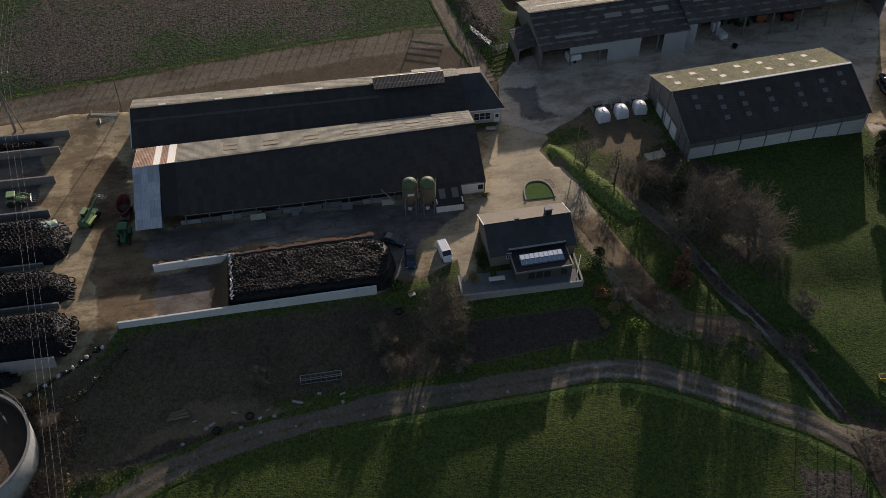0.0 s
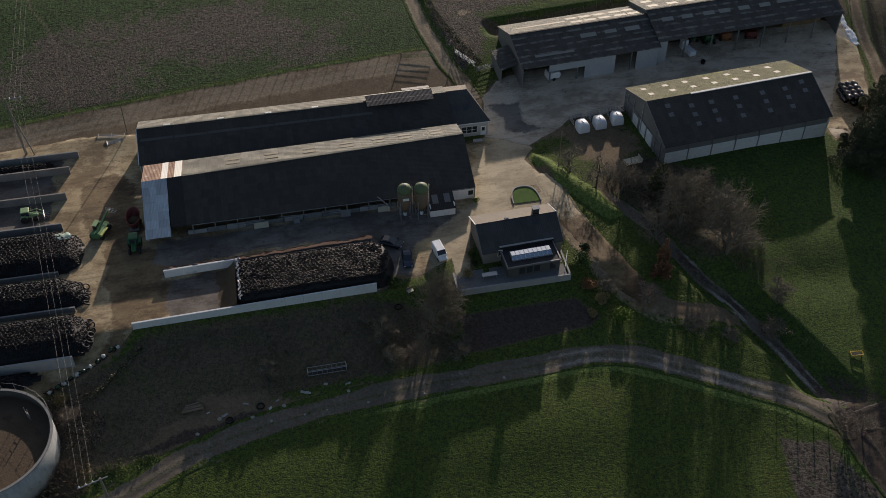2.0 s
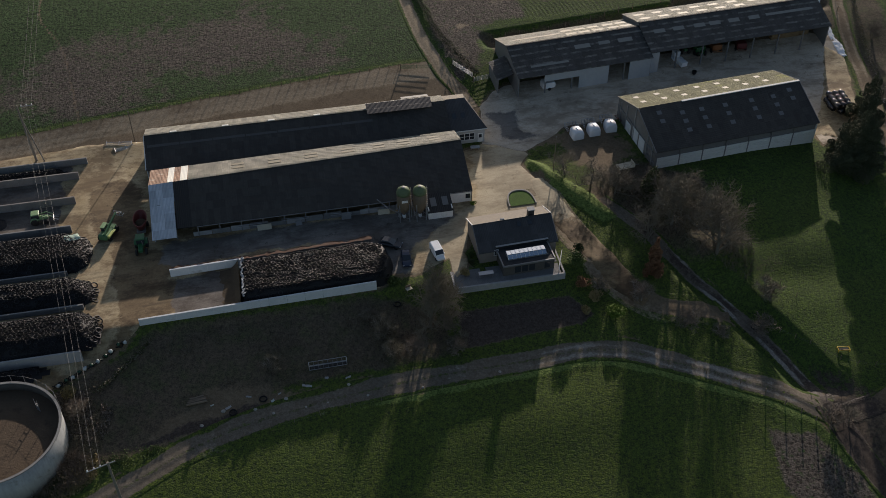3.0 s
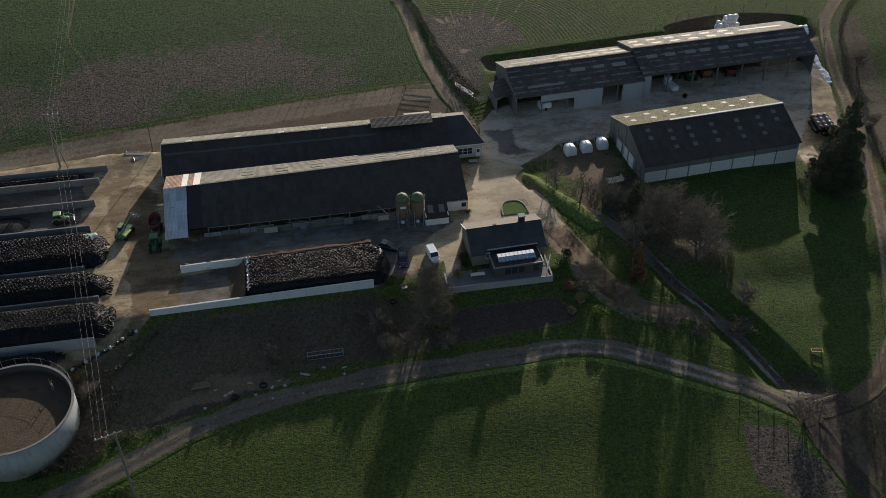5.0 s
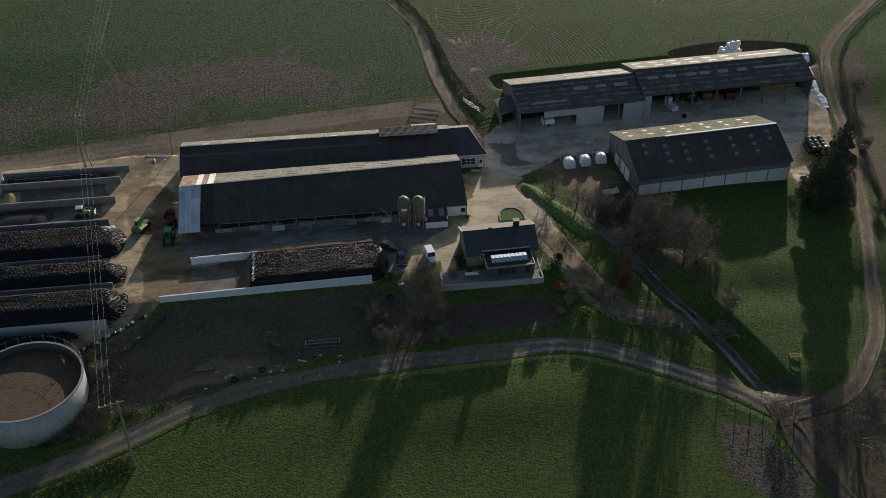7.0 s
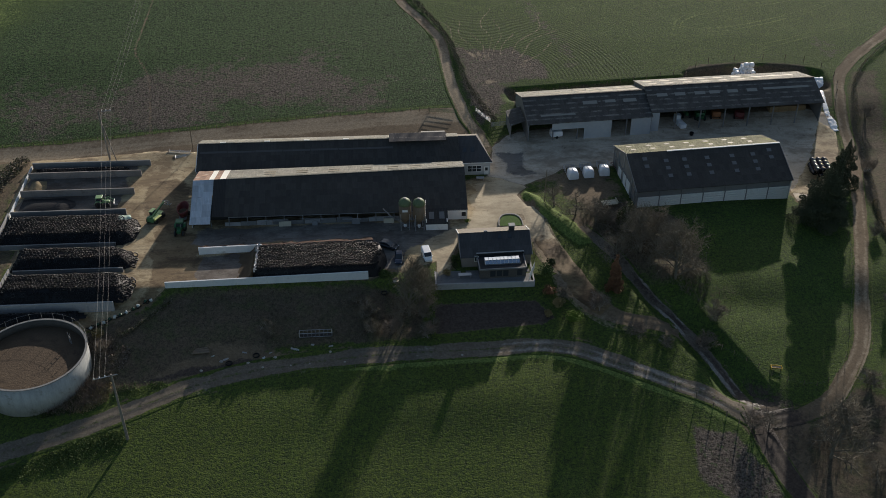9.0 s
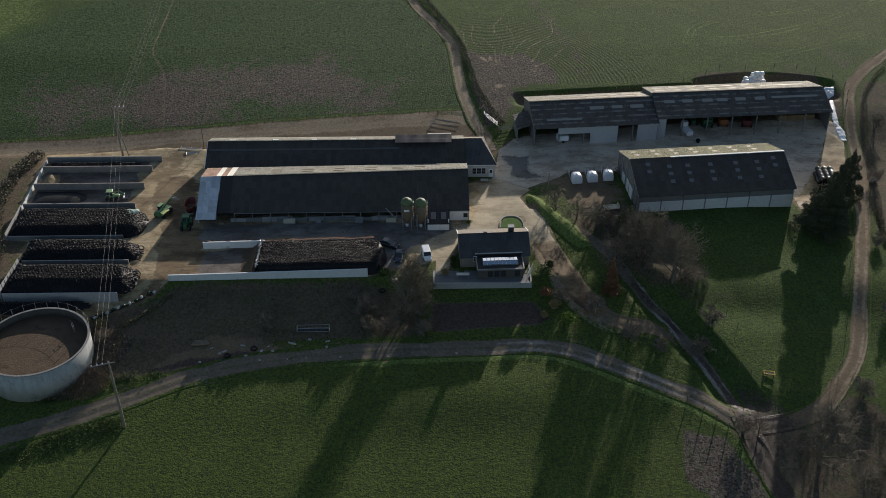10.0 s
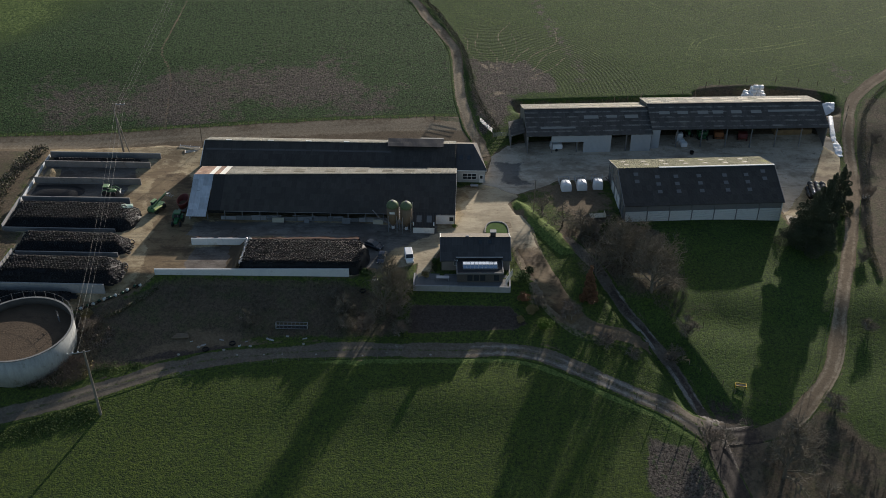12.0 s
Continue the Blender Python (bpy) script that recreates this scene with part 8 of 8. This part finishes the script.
place(BIG_C, [(38.2, 17.5, 90, 0.95, 1.0), (-11.0, -9.6, 80, 0.55, 1.3), (-5.0, -6.2, 140, 0.75, 1.1), (34.6, 21.0, 20, 0.65, 1.2), (-65.5, -11.0, 33, 0.42, 1.3), (35.6, -12.0, 50, 0.42, 1.8), (48.3, -14.6, 110, 0.5, 1.4), (52.5, -34.2, 10, 0.55, 1.3), (100, 38, 40, 0.6, 1.1), (108, 60, 140, 0.55, 1.2)])
place(SMALL, [(-15.6, -5.2, 0, 1.05, 1.0), (-14.8, -9.2, 120, 0.9, 1.0), (-34.4, -8.4, 60, 0.8, 1.0), (52.0, -8.8, 10, 0.9, 1.3), (-18, -2, 200, 0.55, 1.2), (23, -2.5, 80, 0.6, 1.3), (41, -15, 40, 0.5, 1.5), (-3.5, -9.5, 300, 0.75, 1.2), (92.5, 14, 0, 0.8, 1), (76.5, -26, 50, 0.8, 1.4), (88, -6, 100, 0.7, 1.2)])


def leaf_mesh(name, blobs, count, size, mat, seed, flat=1.0, inward=0.55):
    """A crown of many small leaf clumps on and in ellipsoids (centre, radii)."""
    rng = np.random.RandomState(seed)
    vs, fs = [], []
    tot = sum(r[0] * r[2] for _, r in blobs)
    for c, r in blobs:
        n = int(count * r[0] * r[2] / tot)
        d = rng.randn(n, 3)
        d /= np.linalg.norm(d, axis=1)[:, None]
        rad = inward + (1.08 - inward) * rng.rand(n) ** 0.5
        p = np.array(c) + d * np.array(r) * rad[:, None]
        for k in range(n):
            u = rng.randn(3)
            u /= np.linalg.norm(u)
            w = np.cross(u, rng.randn(3))
            w /= np.linalg.norm(w) + 1e-9
            s = size * rng.uniform(0.6, 1.4)
            b = len(vs)
            vs += [tuple(p[k] - u * s), tuple(p[k] + w * s * 0.55), tuple(p[k] + u * s), tuple(p[k] - w * s * 0.55)]
            fs.append((b, b + 1, b + 2, b + 3))
    me = bpy.data.meshes.new(name)
    me.from_pydata(vs, [], fs)
    me.materials.append(mat)
    return me


def leaf_mat(name, a, b):
    m = surface(name, a, b, 0.8, big=0.5, small=5, bump=0)
    return m


M["needle"] = leaf_mat("dark conifer needles", (0.036, 0.046, 0.026), (0.098, 0.108, 0.056))
M["rusty"] = leaf_mat("rust-brown foliage", (0.13, 0.06, 0.03), (0.25, 0.135, 0.07))
M["leaf"] = leaf_mat("green shrub leaves", (0.035, 0.06, 0.015), (0.09, 0.13, 0.035))
M["leaf_bright"] = leaf_mat("bright hedge leaves", (0.07, 0.12, 0.015), (0.15, 0.21, 0.03))
M["ivy"] = leaf_mat("dull ivy leaves", (0.03, 0.042, 0.015), (0.07, 0.085, 0.03))
M["dry"] = leaf_mat("dry yellow grass", (0.16, 0.125, 0.055), (0.30, 0.24, 0.11))


def leafy(name, m, blobs, count, size, mat, label, category, stem=None, seed=1, group=""):
    t = thing(name, m, label, category, group)
    if stem:
        part("trunk", tube(bmesh.new(), (0, 0, -0.3), (0, 0, stem[0]), stem[1], stem[1] * 0.4, 8), M["bark"], t)
    ob = new("crown", leaf_mesh("crown", blobs, count, size, mat, seed))
    ob.parent = t
    return t


def cone_blobs(h, r, n, seed, base=0.08, taper=0.75):
    rng2 = random.Random(seed)
    out = []
    for k in range(n):
        u = k / (n - 1)
        rr = r * (1 - u) ** taper + 0.12 * r
        z = h * (base + (1 - base) * u)
        out.append(((rng2.uniform(-0.15, 0.15) * r, rng2.uniform(-0.15, 0.15) * r, z), (rr * 0.6, rr * 0.6, h / n * 0.9)))
        for j in range(5):
            a = rng2.uniform(0, 6.28)
            q = rng2.uniform(0.55, 1.05)
            out.append(((rr * q * math.cos(a), rr * q * math.sin(a), z + rng2.uniform(-0.7, 0.4)), (rr * rng2.uniform(0.2, 0.42), rr * rng2.uniform(0.2, 0.42), h / n * rng2.uniform(0.3, 0.7))))
    return out


leafy("conifer", at(81.6, 18.6), cone_blobs(13.4, 4.7, 11, 1, 0.08, 0.5), 60000, 0.115, M["needle"], "large dark green conifer beside the lane", "conifer", (12, 0.3), 1, "dark conifers")
leafy("conifer", at(86.6, 24.8), cone_blobs(13.5, 3.5, 9, 2), 42000, 0.115, M["needle"], "tall dark green conifer beside the lane", "conifer", (13, 0.3), 2, "dark conifers")
leafy("conifer", at(91.8, 33.0), cone_blobs(11.0, 3.2, 8, 3), 30000, 0.115, M["needle"], "dark conifer near the black bales", "conifer", (10, 0.25), 3, "dark conifers")
leafy("conifer", at(81.4, 23.2), cone_blobs(8.0, 2.4, 7, 4), 20000, 0.115, M["needle"], "lower dark conifer at the barn's corner", "conifer", (7, 0.25), 4, "dark conifers")
leafy("cypress", at(33.2, -1.2), cone_blobs(7.8, 1.5, 9, 5), 4800, 0.2, M["rusty"], "narrow cypress with rust-brown foliage", "conifer", (6, 0.15), 5)
# ivy on the tree by the barn, shrubs round the house
rng = random.Random(3)
def shrub(x, y, r, h, mat, label, n=900, size=0.16, seed=1, name="shrub"):
    r2 = random.Random(seed)
    blobs = [((r2.uniform(-0.5, 0.5) * r, r2.uniform(-0.5, 0.5) * r, h * r2.uniform(0.3, 0.62)), (r * r2.uniform(0.5, 0.8), r * r2.uniform(0.5, 0.8), h * 0.38)) for _ in range(6)]
    return leafy(name, at(x, y), blobs, n, size, mat, label, "shrub", (h * 0.5, 0.08), seed, "garden shrubs")


shrub(39.0, 17.6, 2.0, 7.5, M["ivy"], "ivy-clad tree stem beside the barn", 2600, 0.2, 2, "ivy_tree")
shrub(24.4, -8.2, 1.5, 2.0, M["leaf_bright"], "bright green shrub at the drive", 1100, 0.16, 3)
shrub(21.8, -4.6, 1.2, 1.6, M["dry"], "yellowed winter shrub below the house", 700, 0.15, 4)
shrub(19.8, 2.8, 1.6, 2.2, M["leaf"], "dark evergreen shrub by the terrace", 1000, 0.16, 5)
shrub(21.4, 5.4, 1.0, 1.6, M["ivy"], "low dark bush beside the house", 600, 0.15, 6)
shrub(20.4, -1.4, 1.3, 1.7, M["rusty"], "red-brown shrub at the garden edge", 700, 0.14, 7)
shrub(19.6, -6.6, 0.9, 1.0, M["dry"], "clump of dry grass by the soil bed", 500, 0.14, 8)
shrub(2.2, 8.0, 0.8, 1.4, M["leaf"], "green bush against the house gable", 600, 0.13, 9)
shrub(1.9, 6.0, 0.7, 1.1, M["ivy"], "dark bush against the house gable", 500, 0.13, 10)
shrub(-66.6, -7.6, 1.3, 1.3, M["dry"], "pale dead weeds beside the tank", 800, 0.16, 14)
shrub(5.8, 21.9, 0.6, 0.8, M["leaf_bright"], "small bright bush at the barn corner", 300, 0.12, 16)
shrub(0.2, 3.4, 0.8, 1.2, M["dry"], "dry grass clump at the terrace corner", 500, 0.13, 17)
shrub(-12.4, 4.4, 1.2, 0.9, M["leaf"], "weeds beside the silage heap", 600, 0.15, 18)


def hedge(line, w, h, mats, label, per_m=55, size=0.17, seed=1, name="hedge", lumpy=0.3):
    """A continuous run of leaves or twigs along a line."""
    rng2 = np.random.RandomState(seed)
    pts = smooth_line(line, 0.5)
    vs, fs = [], []
    n = int(per_m * 0.5)
    for i, (x, y) in enumerate(pts):
        z = tz(x, y)
        k2 = 1 + lumpy * math.sin(i * 0.37 + seed) * math.sin(i * 0.13 + 2)
        for _ in range(n):
            a = rng2.uniform(0, math.pi)
            rr = rng2.uniform(0.5, 1.05)
            p = np.array((x + rng2.uniform(-0.3, 0.3) + w * k2 * rr * math.cos(a) * 0.6, y + rng2.uniform(-0.3, 0.3) + w * k2 * rr * math.cos(a) * 0.6, z + h * k2 * rr * abs(math.sin(a)) ** 0.6))
            u, v = rng2.randn(3), rng2.randn(3)
            u /= np.linalg.norm(u)
            v = np.cross(u, v)
            v /= np.linalg.norm(v) + 1e-9
            s = size * rng2.uniform(0.6, 1.4)
            b = len(vs)
            vs += [tuple(p - u * s), tuple(p + v * s * 0.5), tuple(p + u * s), tuple(p - v * s * 0.5)]
            fs.append((b, b + 1, b + 2, b + 3))
    me = bpy.data.meshes.new(name)
    me.from_pydata(vs, [], fs)
    for m_ in mats:
        me.materials.append(m_)
    if len(mats) > 1:
        me.polygons.foreach_set("material_index", rng2.randint(0, len(mats), len(fs)))
    return tagged(new(name, me), label, "hedge", kind="stuff")


hedge([(15.8, 62), (12.6, 70), (10.0, 79), (8.4, 90), (6.2, 103), (1.6, 117), (-4.6, 132), (-16, 150)], 0.8, 1.2, [M["ivy"], M["twig"], M["twig"]], "ragged winter hedge beside the field lane", 90, 0.16, 3)
hedge([(96.0, 20), (99.5, 34), (103.5, 50), (106.5, 62), (111, 76), (122, 90), (140, 106)], 1.3, 0.9, [M["twig"], M["twig_pale"], M["dry"], M["ivy"]], "bare twiggy hedge on the far side of the lane", 60, 0.1, 4)
hedge([(-96, 52), (-98.5, 40), (-99, 28), (-104, 18)], 2.6, 2.6, [M["twig"], M["ivy"], M["twig_red"]], "brown scrub behind the bunker silos", 120, 0.22, 5)
hedge([(-97.5, 27), (-96, 19), (-92.5, 11), (-91.5, -2)], 2.2, 1.8, [M["twig"], M["ivy"], M["twig_red"]], "brown scrub along the bunkers' end wall", 150, 0.14, 16)
hedge([(-110, 45), (-105, 36), (-104, 24)], 3.0, 2.4, [M["twig"], M["ivy"]], "brown thicket behind the bunker silos", 120, 0.22, 6)
hedge([(23, 73.5), (38, 75), (55, 77), (66, 79)], 1.3, 1.4, [M["ivy"], M["leaf"], M["twig"]], "dark bramble hedge along the shed's back", 60, 0.12, 7)
hedge([(-62, -8), (-57, -3.5), (-54, -0.5)], 1.0, 0.8, [M["twig"], M["ivy"]], "low scrub below the yard edge", 60, 0.18, 9)
hedge([(94.5, 8), (95.5, 18), (97, 26)], 0.8, 0.9, [M["twig"], M["dry"]], "dry hedge foot along the lane", 50, 0.17, 10)


def scrub(poly, count, label, seed, hmin=0.3, hmax=1.0, mats=None):
    """Low twigs and dead stalks scattered on rough ground."""
    rng2 = random.Random(seed)
    arr = np.array(poly)
    segs = []
    while count > 0:
        x, y = rng2.uniform(arr[:, 0].min(), arr[:, 0].max()), rng2.uniform(arr[:, 1].min(), arr[:, 1].max())
        if signed(np.array([x]), np.array([y]), poly)[0] < 0 or fbm(np.array([x]), np.array([y]), 0.15, seed)[0] < -0.15 + rng2.uniform(-0.2, 0.2):
            count -= 0.2
            continue
        z = tz(x, y)
        h = rng2.uniform(hmin, hmax)
        for _ in range(rng2.randint(4, 9)):
            d = Vector((rng2.uniform(-0.6, 0.6), rng2.uniform(-0.6, 0.6), 1)) * h * rng2.uniform(0.6, 1.1)
            a = Vector((x, y, z)) + Vector((rng2.uniform(-0.2, 0.2), rng2.uniform(-0.2, 0.2), 0))
            segs.append((a, a + d, 0.018, 0.008))
        count -= 1
    me = segs_to_mesh("scrub", segs, mats or M["twig"])
    return tagged(new("scrub", me), label, "scrub", kind="stuff")


def weeds(poly, count, size, mat, label, seed):
    """Low leafy tufts in drifts on the ground."""
    rng2 = np.random.RandomState(seed)
    arr = np.array(poly)
    lo, hi = arr.min(0), arr.max(0)
    x, y = rng2.uniform(lo[0], hi[0], count * 4), rng2.uniform(lo[1], hi[1], count * 4)
    keep = (signed(x, y, poly) + rng2.uniform(-0.6, 0.6, x.size) > 0) & (fbm(x, y, 0.35, seed) > rng2.uniform(-0.5, 0.2, x.size))
    x, y = x[keep][:count], y[keep][:count]
    n = x.size
    lift = (0.15 + 0.35 * np.clip(fbm(x, y, 0.5, seed + 1) + 0.3, 0, 1)) * rng2.rand(n)
    base = np.stack([x, y, terrain(x, y) + 0.05 + lift], 1)
    u = rng2.randn(n, 3)
    u /= np.linalg.norm(u, axis=1)[:, None]
    w = np.cross(u, rng2.randn(n, 3))
    w /= np.linalg.norm(w, axis=1)[:, None] + 1e-9
    k = (size * rng2.uniform(0.6, 1.4, n))[:, None]
    vs = np.stack([base - u * k, base + w * k * 0.6, base + u * k, base - w * k * 0.6], 1).reshape(-1, 3)
    me = bpy.data.meshes.new("weeds")
    me.from_pydata(vs.tolist(), [], np.arange(4 * n).reshape(-1, 4).tolist())
    me.materials.append(mat)
    return tagged(new("weeds", me), label, "weeds", kind="stuff")


weeds([(-82, -38), (-72, -34.4), (-62, -29.6), (-57.5, -29.5), (-59, -33.6), (-69, -37), (-82, -41)], 3800, 0.13, M["leaf"], "green weeds along the track's lower verge", 21)
weeds([(-62, -20), (-54.5, -19), (-52, -20.2), (-58, -22.4), (-61.5, -22.8)], 900, 0.12, M["leaf"], "fresh green growth beside the track", 22)
weeds([(-69, -26), (-64.5, -20), (-62.6, -19), (-62.4, -22.6), (-66.5, -25.6)], 1800, 0.18, M["dry"], "dry yellow stalks between the tank and the track", 23)
weeds([(-75, -26.4), (-73.5, -20.5), (-68, -19), (-66.5, -24.6)], 2600, 0.2, M["ivy"], "dark brambles below the tank", 24)
weeds([(-70, -7.6), (-65.5, -7.4), (-60, -12), (-62, -17), (-67, -15)], 2600, 0.18, M["twig_red"], "red-brown dead brambles beside the tank", 25)

scrub([(-60, -16), (-56, -2), (-40, 1), (-16, 1.5), (-6, -2), (-4, -11), (-34, -12.5)], 800, "brown brambles and dead stalks on the shaded bank", 3)
scrub([(30, 24), (41, 28), (50, 20), (54, 2), (50, -6), (46, -2), (38, 8), (31, 12)], 1300, "brown undergrowth among the bare trees", 4, 0.4, 1.4)
scrub([(57, -38), (76, -28), (84, -42), (78, -60), (62, -60)], 1100, "dry undergrowth round the bare tree", 5, 0.3, 1.0, M["twig"])
scrub([(-72, -10), (-62, -6), (-62, -18), (-66, -24), (-70, -24)], 500, "tangled weeds below the tank", 6, 0.4, 1.2)
scrub([(-74, -25.5), (-71, -19.5), (-66, -18), (-62.5, -19.5), (-63, -23), (-68, -26)], 520, "red-brown bramble thicket between the tank and the track", 7, 0.5, 1.6, M["twig_red"])
